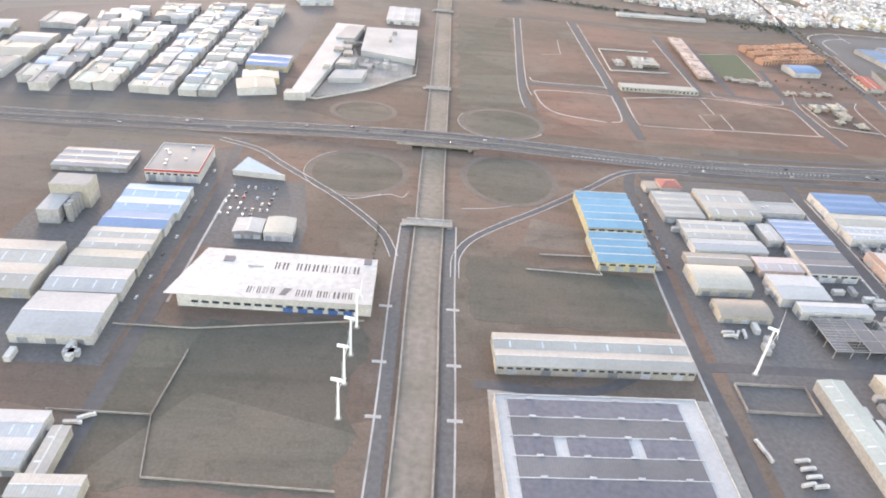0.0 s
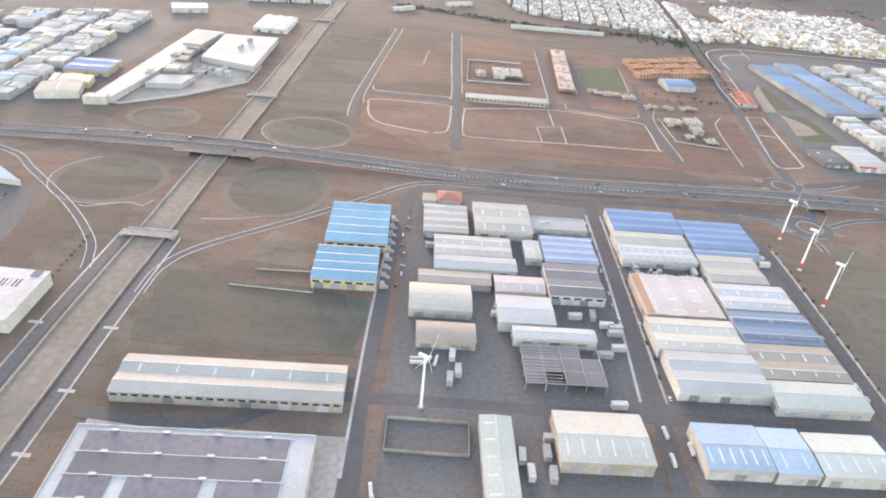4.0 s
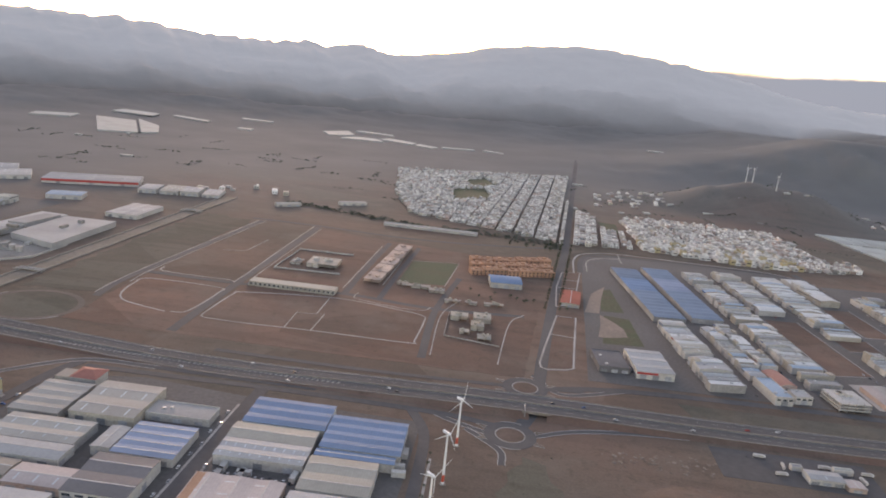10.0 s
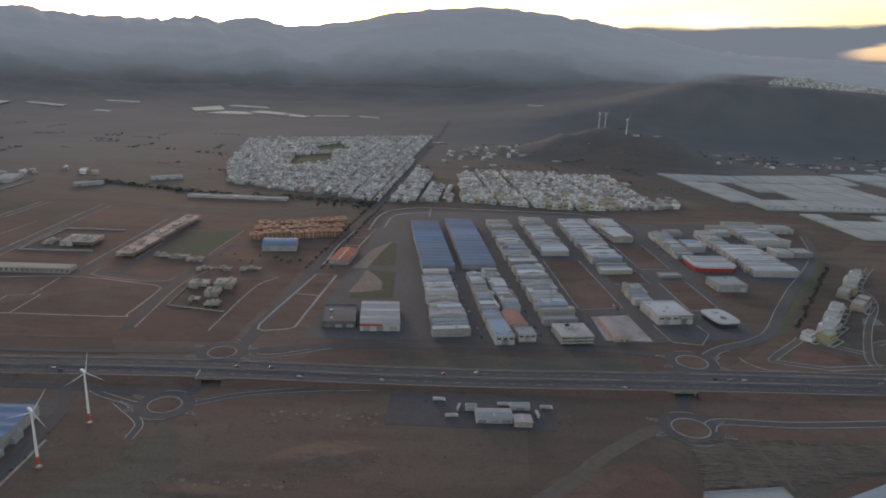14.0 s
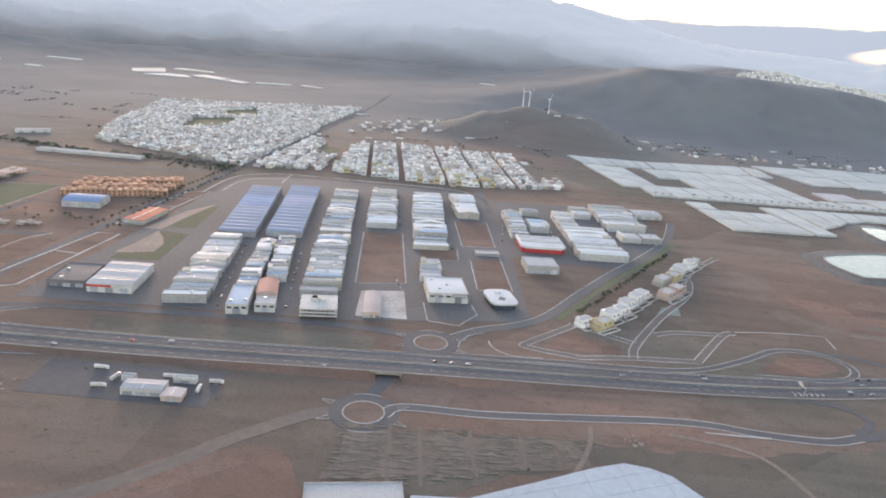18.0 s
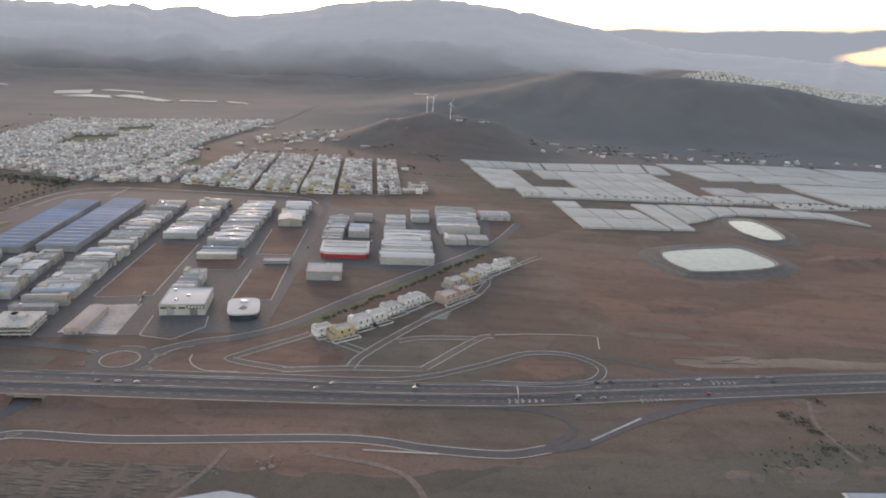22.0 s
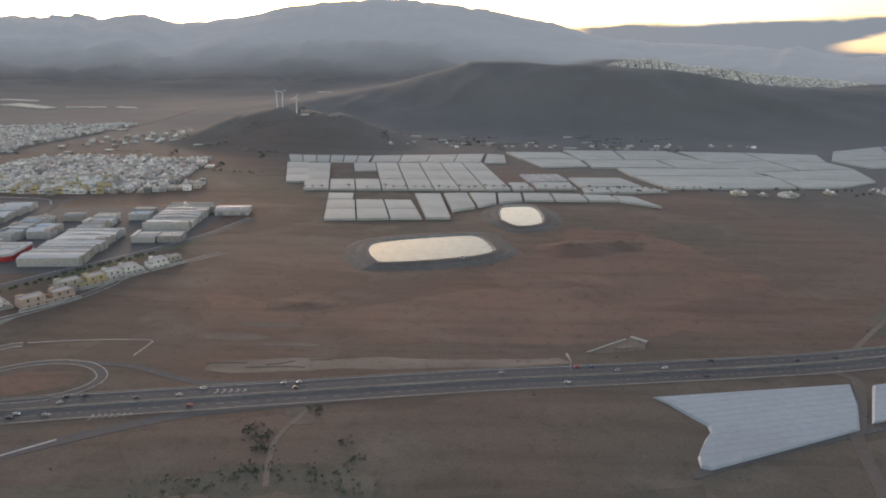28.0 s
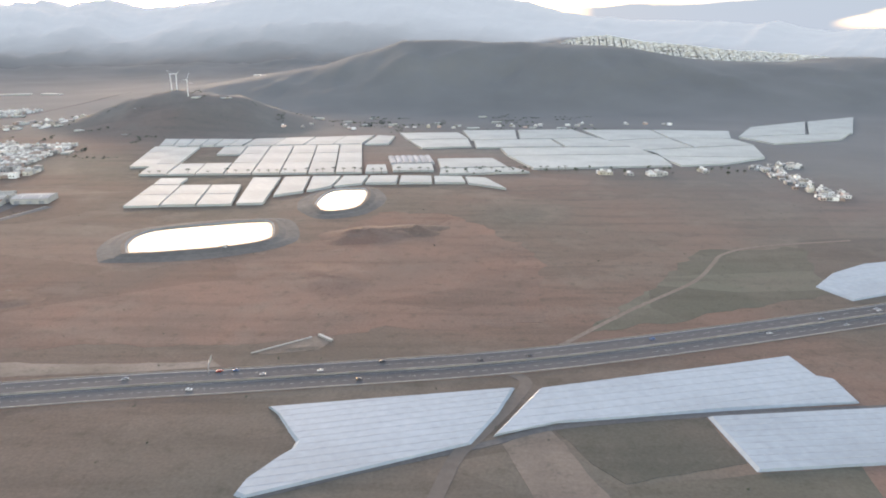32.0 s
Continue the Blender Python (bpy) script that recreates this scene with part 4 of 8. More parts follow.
structure("hatch_marking", gore, PAVING, "white chevron hatching painted before a slip road", "road marking")
for line, w in (([(1252, 661), (1292, 652), (1315, 635), (1330, 590)], 4),):
    road("road", line, w, "pale dirt track worn across waste ground", 0.125, DIRT_ROAD, "track")
FURROW = Mesh()
fq = random.Random(5)
for k in range(760):
    x, y, l = fq.uniform(1024, 1186), fq.uniform(578, 641), fq.uniform(1.2, 5.5)
    if y < 560 + (x - 1040) * 0.42 or min(abs(x - c + (y - 600) * 0.06) for c in (1058, 1078, 1112, 1146, 1170)) < 5:
        continue
    FURROW.ribbon([(x - l, y), (x, y + fq.uniform(-0.6, 0.6)), (x + l, y + fq.uniform(-1, 1))], fq.uniform(0.5, 1.3), 0.2 + 0.0004 * k, None, 0.2)
STUBBLE = mat("dry_stubble", (0.162, 0.136, 0.110), (0.145, 0.124, 0.10), 0.05, 0.3, 0.95)
structure("field_ridges", FURROW, STUBBLE, "broken rows of dark stubble and ridges across a field", "field")
for c in (1058, 1078, 1112, 1146):
    road("road", [(c + 2, 570 + (c - 1058) * 0.4), (c, 606), (c - 2, 642)], 2.4, "dirt path across a ploughed field", 0.16, STREET, "track")
road("road", [(1196, 662), (1192, 640), (1180, 612), (1172, 600)], 3.5, "pale dirt path across a ploughed field", 0.16, DIRT_ROAD, "track")
road("road", [(1840, 699), (1905, 727), (1962, 748), (1980, 755), (2020, 771), (2121, 785.5), (2200, 792), (2300, 800)], 5, "dark dirt track along a netted field", 0.12, ASPHALT, "track")
# residential streets
RES = ([(1212, 772), (1164, 784), (1166, 795), (1205, 834), (1214, 845)], [(1214, 845), (1265, 812)], [(1205, 772), (1256, 781), (1314, 786)], [(1256, 781), (1265, 809), (1308, 883), (1356, 952), (1375, 998), (1381, 1027), (1417, 1079), (1450, 1120)],
       [(1314, 786), (1359, 850), (1374, 860)], [(1290, 838), (1313, 848), (1359, 853)])
for line in RES:
    road("road", line, 6, "narrow residential street in dusty asphalt", 0.11, STREET)
    for d in (3.8, -3.8):
        kerb(offset(smooth(line, 5), d), 0.9, soft=False)
kerb([(1376, 863), (1405, 868.5), (1434, 872), (1466, 873), (1471, 870), (1469, 856), (1467, 843)], 1.0, soft=False)
road("road", [(1440, 829), (1454, 829), (1472, 826), (1490, 819), (1516, 807), (1535, 801.5), (1568, 802), (1620, 809)], 7, "slip road curving down to the motorway in dusty asphalt", 0.125)
LOOP = [(1090, 755), (1180, 760), (1294, 766), (1355, 795), (1400, 826), (1438, 828), (1460, 808), (1452, 785), (1421, 772), (1360, 768)]
road("road", LOOP, 7, "looping slip road in grey asphalt", 0.13)
for d in (3.4, -3.4):
    structure("edge_line", Mesh().ribbon(offset(smooth(LOOP), d), 0.6, 0.18), LINE, "pale painted edge of a slip road", "road marking")
sheet("field", [(1362, 777), (1420, 780), (1446, 795), (1442, 815), (1405, 815)], 0.05, FIELD_RED, "red earth inside a slip road loop", "earth")
sheet("field", [(1176, 786), (1206, 824), (1250, 806), (1246, 786)], 0.07, FIELD_RED, "empty red plot by new houses", "plot")
# red slopes and tracks further on
sheet("field", [(1500, 860), (1800, 880), (2030, 920), (2050, 1100), (1960, 1260), (1880, 1270), (1790, 1120), (1640, 1030), (1480, 980)], 0.04, FIELD_RED, "wide slope of red eroded earth", "field")
sheet("field", [(1527, 820), (1527, 833), (1554, 839), (1583, 844), (1621, 844), (1660, 848), (1740, 847), (1792, 852), (1800, 843), (1740, 834), (1663, 827), (1625, 827), (1581, 821), (1546, 816)], 0.11, SAND, "pale sandy strip along the motorway", "verge")
for line in ([(1526, 832), (1540, 834), (1556, 834)], [(1570, 832), (1578, 833), (1590, 839)], [(1600, 841), (1618, 842)], [(1556, 826), (1584, 829), (1600, 828)]):
    structure("gully", Mesh().ribbon(smooth(line, 5), 1.6, 0.24 + layer(), None, 0.2), FIELD_DARK, "dark eroded gully in a pale verge", "gully")
sheet("field", [(1597, 768), (1613, 770.5), (1619, 748), (1606, 747)], 0.1, FIELD_PALE, "trodden pale patch below the motorway", "verge")
road("road", [(1613, 766), (1609, 756), (1604, 744), (1601, 731), (1601, 716), (1603, 700), (1606, 684)], 3.2, "pale dirt path down from the motorway", 0.12, DIRT_ROAD, "track")
sheet("field", [(1530, 687), (1565, 692), (1587, 704), (1621, 706), (1647, 703), (1662, 691), (1665, 655), (1540, 650)], 0.06, FIELD_GREEN, "dark weedy ground beside netting", "plot")
sheet("field", [(1060, 560), (1200, 620), (1260, 560), (1500, 600), (1840, 640), (1840, 690), (1662, 676), (1560, 681), (1466, 680), (1300, 640), (1100, 640)], 0.04, FIELD_DARK, "rough brown pasture", "field")
sheet("field", [(1020, 575), (1190, 612), (1180, 640), (1030, 632)], 0.10, FIELD_PALE, "stony ploughed ground with rows of rubble", "field")
sheet("field", [(1983, 752), (2011, 770), (2034, 700), (2036, 640), (1985, 640), (1997, 699)], 0.08, FIELD_PALE, "strip of bare tan stubble field", "plot")
sheet("field", [(2013, 770), (2104, 780), (2110, 735), (2042, 718), (2028, 735)], 0.07, FIELD_DARK, "ploughed dark field beside netting", "plot")
sheet("field", [(2042, 716), (2117, 726), (2170, 735), (2150, 640), (2040, 640)], 0.09, FIELD_GREEN, "dull olive field beside netting", "plot")
sheet("field", [(2060, 900), (2290, 985), (2330, 1120), (2220, 1110)], 0.06, FIELD_GREEN, "olive grassy slope", "field")
road("road", [(1920, 630), (1944, 699), (1958, 742), (1974, 766), (2003, 818), (1996, 836)], 8, "dirt track between greenhouses", 0.13, STREET, "track")
road("road", [(2036, 879), (2106, 948), (2179, 1014), (2215, 1064), (2240, 1099), (2292, 1127), (2400, 1150)], 4, "pale dirt track winding over a slope", 0.12, DIRT_ROAD, "track")



def mound(x, y, rx, ry, h, ang, label, material):
    """A low hummock of tipped or eroded earth."""
    m, n, k = Mesh(), 36, 9
    c, q = math.cos(radians(ang)), math.sin(radians(ang))
    for i in range(k + 1):
        f = i / k
        for j in range(n):
            a = 2 * math.pi * j / n
            w = 1 + 0.28 * noise.noise(Vector((math.cos(a) * 1.6, math.sin(a) * 1.6, x)))
            px, py = rx * f * w * math.cos(a), ry * f * w * math.sin(a)
            z = h * (1 - ease(f)) * (1 + 0.5 * noise.fractal(Vector((px, py, x)) * 0.06, 0.8, 2.1, 4)) - 0.15 * (i == k)
            m.v.append((x + px * c - py * q, y + px * q + py * c, z))
    for i in range(k):
        for j in range(n):
            a, b = i * n + j, i * n + (j + 1) % n
            m.f.append((a, a + n, b + n, b))
    ob = structure("mound", m, material, label, "earth")
    ob.data.polygons.foreach_set("use_smooth", [True] * len(ob.data.polygons))


mound(1868, 1165, 58, 42, 7, 20, "low hummock of red eroded earth", FIELD_RED)
mound(1915, 1185, 46, 30, 5, 10, "low hummock of eroded earth", GROUND)
mound(1846, 1020, 40, 60, 3, 30, "shallow ridge of red eroded earth", FIELD_RED)
mound(1575, 960, 40, 26, 2, 10, "low heap of tipped earth", GROUND)
for x, y, rx, ry in ((1532, 882, 30, 7), (1556, 908, 26, 6), (1580, 868, 24, 4)):
    sheet("field", ring(x, y, rx, ry, 0, 340, 18), 0.09, FIELD_PALE, "pale eroded patch of bare earth", "verge")
mound(760, 590, 46, 22, 2.5, 15, "low heap of tipped earth", GROUND)
mound(690, 545, 38, 16, 2, -10, "low heap of tipped earth", GROUND)

# ---- warehouses ----
rng = random.Random(7)


def roof_line(a, b, h, rise, n, style):
    """Top points of a roof from a to b with n gables or sawteeth."""
    out, s = [], (b - a) / n
    for i in range(n):
        x = a + i * s
        if style == 'saw':
            out += [(x, h), (x + s * 0.86, h + rise), (x + s * 0.98, h + 0.1)]
        elif style == 'arch':
            out += [(x + s * k / 6, h + rise * math.sin(math.pi * k / 6)) for k in range(6)]
        else:
            out += [(x, h), (x + s / 2, h + rise)]
    return out + [(b, h)]


def shed(cx, cy, w, d, h, label, roofc, wall=None, style='gable', n=1, along='x', ang=2.0, rise=None, lights=2, doors=3, windows=0, name="warehouse", category="warehouse", group="", caps=True, cap_w=0.9):
    """A hall with its walls, roof, ridge caps, skylights, shutters and window bands; along: the way the ridges run."""
    wall = wall or WHITE_WALL
    label = label if len(label.split()) > 3 else label + " in a dense estate"
    root = thing(name, label, category, group, pose(cx, cy, 0, 0, 0, ang))
    span, run = (d, w) if along == 'x' else (w, d)
    rise = rise if rise is not None else max(0.5, span / n * 0.05)
    if style == 'flat':
        part("wall", Mesh().box(-w / 2, w / 2, -d / 2, d / 2, -0.2, h), wall, root)
        roof = part("roof", Mesh().box(-w / 2 + 0.5, w / 2 - 0.5, -d / 2 + 0.5, d / 2 - 0.5, h, h + 0.15), ROOF[roofc], root)
        part("parapet", Mesh().frame_box(-w / 2, w / 2, -d / 2, d / 2, 0.5, h, h + 0.9), wall, root)
        for k in range(lights):
            q, r = (rng.uniform(-w, w) * 0.35, rng.uniform(-d, d) * 0.35)
            part("roof_unit", Mesh().box(q - 1.4, q + 1.4, r - 1.0, r + 1.0, h + 0.15, h + 1.5), METAL, roof)
    else:
        top = roof_line(-span / 2, span / 2, h, rise, n, style)
        part("wall", Mesh().extrude([(-span / 2, -0.2), (span / 2, -0.2)] + top[::-1], -run / 2, run / 2, along), wall, root)
        over = [(s * (1 + 0.8 / span), z + 0.02) for s, z in top]
        roof = part("roof", Mesh().extrude(over + [(s, z + 0.28) for s, z in over[::-1]], -run / 2 - 0.3, run / 2 + 0.3, along), ROOF[roofc], root)
        s = span / n
        for i in range(n):
            a = -span / 2 + i * s
            peak = a + s * (0.86 if style == 'saw' else 0.5)
            if caps:
                m = Mesh()
                bx = (-run / 2 - 0.3, run / 2 + 0.3, peak - cap_w / 2, peak + cap_w / 2)
                m.box(*(bx if along == 'x' else (bx[2], bx[3], bx[0], bx[1])), h + rise + 0.2, h + rise + 0.42)
                part("ridge_cap", m, RIDGE_CAP, roof)
            for k in range(lights):
                u = -run / 2 + run * (k + 0.5) / lights
                for side in ((0.28,) if style == 'saw' else (0.25,)):
                    if style == 'arch':
                        continue
                    p0, p1 = a + s * (side - 0.17), a + s * (side + 0.17)
                    zz = (lambda q: h + rise * ((q - a) / s / 0.86 if style == 'saw' else (1 - abs(2 * (q - a) / s - 1))) + 0.33)
                    v = [(u - 0.6, p0, zz(p0)), (u + 0.6, p0, zz(p0)), (u + 0.6, p1, zz(p1)), (u - 0.6, p1, zz(p1))]
                    v += [(x, y, z - 0.06) for x, y, z in v]
                    if along == 'y':
                        v = [(y, x, z) for x, y, z in v]
                    part("skylight", Mesh().add(v, [(0, 1, 2, 3), (7, 6, 5, 4), (0, 4, 5, 1), (1, 5, 6, 2), (2, 6, 7, 3), (3, 7, 4, 0)]), SKYLIGHT, roof)
    for k in range(doors):
        u = -w / 2 + w * (k + 0.5) / doors
        ww = min(3.4, w / doors * 0.35)
        part("roller_door", Mesh().box(u - ww, u + ww, -d / 2 - 0.1, -d / 2, 0, min(7.0, h * 0.62)), DOOR, root)
    for k in range(max(0, doors - 1)):
        u = -d / 2 + d * (k + 0.5) / max(1, doors - 1)
        sgn = rng.choice((-1, 1))
        part("roller_door", Mesh().box(min(sgn * w / 2, sgn * (w / 2 + 0.1)), max(sgn * w / 2, sgn * (w / 2 + 0.1)), u - 3.0, u + 3.0, 0, min(7.0, h * 0.62)), DOOR, root)
    for k in range(windows):
        u = -w / 2 + w * (k + 0.5) / windows
        part("window", Mesh().box(u - w / windows * 0.32, u + w / windows * 0.32, -d / 2 - 0.07, -d / 2, h * 0.62, h * 0.62 + 1.8), GLASS, root)
    return root


G1 = "warehouses by the canal"
DEPOT_LORRIES = []
# west of the long street
shed(183, 571, 52, 68, 9, "blue sawtooth-roofed factory hall with yellow end wall", "azure", YELLOW_WALL, 'saw', 5, 'x', rise=2.0, lights=0, doors=4, windows=6, cap_w=1.3, group=G1)
shed(181, 504, 50, 48, 9, "blue sawtooth-roofed factory hall with yellow end wall", "azure", YELLOW_WALL, 'saw', 4, 'x', rise=2.0, lights=0, doors=4, windows=6, cap_w=1.3, group=G1)
shed(259, 597, 40, 52, 7, "low beige multi-ridge workshop hall", "beige", GREY_WALL, 'gable', 4, 'x', lights=0, group=G1)
shed(311, 604, 52, 54, 9, "large beige flat-topped hall", "beige", CREAM_WALL, 'gable', 2, 'x', lights=3, rise=0.8, group=G1)
shed(364, 606, 52, 22, 6, "low grey shed with pale parapet", "grey", WHITE_WALL, 'flat', lights=2, group=G1)
shed(283, 551, 66, 32, 7, "long pale beige workshop hall", "beige", GREY_WALL, 'gable', 2, 'x', lights=4, group=G1)
shed(285, 524, 68, 19, 7, "long white-roofed shed", "white", WHITE_WALL, 'gable', 1, 'x', lights=0, group=G1)
shed(367, 558, 46, 44, 7, "blue-lilac roofed hall with pale ridges", "lilac", WHITE_WALL, 'gable', 4, 'x', lights=0, group=G1)
shed(335, 553, 14, 30, 7, "narrow pale shed", "pale", WHITE_WALL, 'gable', 1, 'y', lights=1, doors=1, group=G1)
shed(268, 501, 58, 18, 6, "long low beige shed", "tan", CREAM_WALL, 'gable', 1, 'x', lights=0, group=G1)
shed(320, 498, 40, 22, 6.5, "pinkish brown roofed shed", "pink", PINK_WALL, 'gable', 1, 'x', lights=3, group=G1)
shed(364, 507, 44, 46, 9, "dark brown-grey roofed hall with white front", "dark", WHITE_WALL, 'gable', 2, 'x', lights=0, doors=4, windows=5, group=G1)
shed(257, 470, 47, 34, 8, "cream barrel-roofed hall", "cream", CREAM_WALL, 'arch', 1, 'x', rise=2.6, lights=0, caps=False, group=G1)
shed(262, 429, 42, 22, 7, "tan barrel-roofed hall", "tan", CREAM_WALL, 'arch', 1, 'x', rise=2.0, lights=0, caps=False, group=G1)
shed(321, 461, 42, 34, 9, "bright white roofed hall", "white", WHITE_WALL, 'gable', 1, 'x', rise=1.2, lights=0, group=G1)
shed(340, 435, 60, 13, 8.6, "bright white roofed loading hall", "white", WHITE_WALL, 'gable', 1, 'x', rise=0.8, lights=0, group=G1)
shed(357, 337, 55, 40, 9.5, "cream double-pitched hall with a central ridge", "cream", CREAM_WALL, 'gable', 1, 'x', lights=6, group=G1)
shed(295, 296, 19, 104, 9, "long narrow pale green roofed hall", "mint", GREY_WALL, 'gable', 1, 'y', lights=8, doors=1, group=G1)
shed(130, 364, 139, 34, 8, "very long beige hall with two ridges and small windows", "beige", CREAM_WALL, 'gable', 2, 'x', rise=1.6, lights=6, doors=6, windows=22, group=G1)
pav = thing("pavilion", "square pavilion with a red hipped roof", "pavilion", "", pose(262, 640, 0, 0, 0, 2))
part("wall", Mesh().box(-11, 11, -10, 10, -0.2, 8), WHITE_WALL, pav)
part("roof", Mesh().add([(-12, -11, 8), (12, -11, 8), (12, 11, 8), (-12, 11, 8), (-3, 0, 12), (3, 0, 12)], [(3, 2, 1, 0), (0, 1, 5, 4), (1, 2, 5), (2, 3, 4, 5), (3, 0, 4)]), ROOF["red"], pav)
part("roof", Mesh().box(-26, -12, -8, 8, 5.6, 6.0), ROOF["tan"], pav)
part("wall", Mesh().box(-26, -12, -8, 8, -0.2, 5.6), CREAM_WALL, pav)
# east of the long street
shed(448, 622, 66, 42, 8.5, "blue roofed hall with shallow vaults", "blue", WHITE_WALL, 'gable', 3, 'x', lights=0, caps=False, group=G1)
shed(514, 606, 62, 50, 8.5, "bright blue roofed hall with shallow vaults", "blue", WHITE_WALL, 'gable', 4, 'x', lights=0, doors=4, caps=False, group=G1)
shed(446, 588, 66, 23, 8, "cream roofed shed", "cream", WHITE_WALL, 'gable', 1, 'x', lights=0, group=G1)
shed(447, 563, 66, 25, 8, "white shed with a row of blue skylights", "white", WHITE_WALL, 'gable', 2, 'x', lights=9, group=G1)
shed(513, 575, 60, 9, 7.5, "narrow blue roofed lean-to", "blue", WHITE_WALL, 'gable', 1, 'x', lights=0, doors=0, group=G1)
shed(508, 547, 50, 42, 8, "cream square hall", "cream", WHITE_WALL, 'gable', 2, 'x', rise=0.9, lights=0, group=G1)
ph = shed(446, 499, 62, 56, 8, "pinkish grey roofed hall in wide bays", "pink", PINK_WALL, 'gable', 3, 'y', rise=0.8, lights=4, doors=4, group=G1)
part("roof_strip", Mesh().box(-30.5, -22, -27.5, 27.5, 8.72, 8.86), ROOF["rust"], ph, "orange-red strip of roof sheets")
shed(512, 505, 60, 35, 8, "white ribbed roof hall", "white", WHITE_WALL, 'gable', 2, 'x', lights=5, group=G1)
solar_hall = shed(513, 465, 62, 38, 8, "grey hall with rows of blue solar panels on its roof", "steel", WHITE_WALL, 'gable', 2, 'x', rise=1.0, lights=0, group=G1)
shed(447, 448, 66, 38, 8, "cream roofed hall with two ridges", "cream", WHITE_WALL, 'gable', 2, 'x', lights=5, group=G1)
shed(513, 425, 64, 38, 8, "tan and grey ribbed roof hall", "tan", GREY_WALL, 'gable', 2, 'x', lights=4, group=G1)
shed(449, 406, 64, 41, 9, "large white roofed hall", "white", WHITE_WALL, 'gable', 2, 'x', rise=1.0, lights=0, group=G1)
shed(513, 391, 64, 26, 8, "pale green-white roofed hall", "mint", WHITE_WALL, 'gable', 1, 'x', lights=0, group=G1)
shed(436, 338, 40, 36, 9, "pale blue roofed hall with white skylights", "sky", WHITE_WALL, 'gable', 1, 'x', lights=6, group=G1)
shed(470, 338, 26, 36, 9, "pale blue roofed hall", "sky", WHITE_WALL, 'gable', 1, 'x', lights=2, group=G1)
shed(508, 338, 46, 34, 9, "off-white roofed hall with skylights", "mint", WHITE_WALL, 'gable', 1, 'x', lights=5, group=G1)
# by the newspaper works
G2 = "warehouses along the western street"
shed(-233, 536, 56, 48, 8, "pale blue roofed hall", "sky", WHITE_WALL, 'gable', 2, 'x', lights=3, group=G2)
shed(-234, 498, 54, 26, 8, "mid blue roofed hall", "blue", WHITE_WALL, 'gable', 1, 'x', lights=0, group=G2)
shed(-235, 468, 54, 32, 8, "beige roofed hall", "beige", CREAM_WALL, 'gable', 2, 'x', lights=3, group=G2)
shed(-235, 439, 54, 24, 8, "cream yellow roofed hall", "cream", CREAM_WALL, 'gable', 1, 'x', lights=0, group=G2)
shed(-236, 411, 55, 30, 8, "white roofed hall", "white", WHITE_WALL, 'gable', 1, 'x', lights=4, group=G2)
wp = shed(-236, 371, 54, 46, 8, "white roofed hall with four dark roof openings", "white", WHITE_WALL, 'gable', 1, 'x', rise=2.0, lights=0, group=G2)
for k in range(4):
    x0 = -18 + k * 9.5
    part("roof_opening", Mesh().add([(x0, 14, 8.9), (x0 + 8, 14, 8.9), (x0 + 8, 4, 9.76), (x0, 4, 9.76), (x0, 14, 9.0), (x0 + 8, 14, 9.0), (x0 + 8, 4, 9.86), (x0, 4, 9.86)], [(4, 7, 6, 5), (0, 1, 2, 3), (0, 4, 5, 1), (2, 6, 7, 3), (0, 3, 7, 4), (1, 5, 6, 2)]), SOLAR, wp)
shed(-300, 424, 56, 62, 9, "wide beige roofed hall", "beige", CREAM_WALL, 'gable', 2, 'x', lights=4, group=G2)
shed(-222, 262, 40, 40, 8, "white roofed hall beside a field", "white", WHITE_WALL, 'gable', 2, 'x', lights=4, group=G2)
shed(-182, 232, 36, 14, 8, "beige roofed shed", "beige", CREAM_WALL, 'gable', 1, 'x', lights=2, group=G2)
shed(-192, 256, 10, 34, 7, "narrow beige roofed shed", "beige", CREAM_WALL, 'gable', 1, 'y', lights=2, doors=1, group=G2)
shed(-141, 503, 24, 22, 7, "small grey workshop", "pale", GREY_WALL, 'gable', 1, 'y', lights=1, group=G2)
shed(-115, 504, 24, 26, 8, "small pale barrel-roofed workshop", "cream", WHITE_WALL, 'arch', 1, 'y', rise=1.6, lights=0, caps=False, group=G2)
tw = thing("silo_building", "tall beige concrete silo building with stepped blocks", "factory", at=pose(-300, 526, 0, 0, 0, 2))
part("tower", Mesh().box(-16, 16, -2, 20, -0.2, 22), CREAM_WALL, tw)
part("tower", Mesh().box(-16, 2, -30, -2, -0.2, 13), GREY_WALL, tw)
part("roof", Mesh().box(-15.4, 15.4, -1.4, 19.4, 22, 22.3), ROOF["grey"], tw)
part("roof", Mesh().box(-15.4, 1.4, -29.4, -2.6, 13, 13.3), ROOF["pale"], tw)
for k in range(4):
    part("silo", Mesh().tube(8, -24 + k * 6.5, -0.2, 16, 2.9, 2.9, 14), GREY_WALL, tw)
shed(-315, 612, 70, 40, 5, "low grey sprawling shed", "grey", GREY_WALL, 'gable', 3, 'x', lights=2, group=G2)
dl = shed(-233, 612, 50, 60, 12, "car showroom with grey roof and red and white fascia", "grey", WHITE_WALL, 'flat', lights=6, doors=4, windows=8, name="showroom", category="showroom")
part("fascia", Mesh().box(-25.3, 25.3, -30.3, -30.02, 10.6, 12.6), RED_WALL, dl, "red fascia band")
part("fascia", Mesh().box(25.02, 25.3, -30, 30, 10.6, 12.6), RED_WALL, dl, "red fascia band")
tr = thing("canopy_roof", "wedge-shaped pale blue canopy with white fascia", "canopy", at=pose(0, 0, 0))
part("roof", Mesh().prism([(-181, 606), (-131, 602), (-174, 637)], 5.0, 5.6), ROOF["sky"], tr)
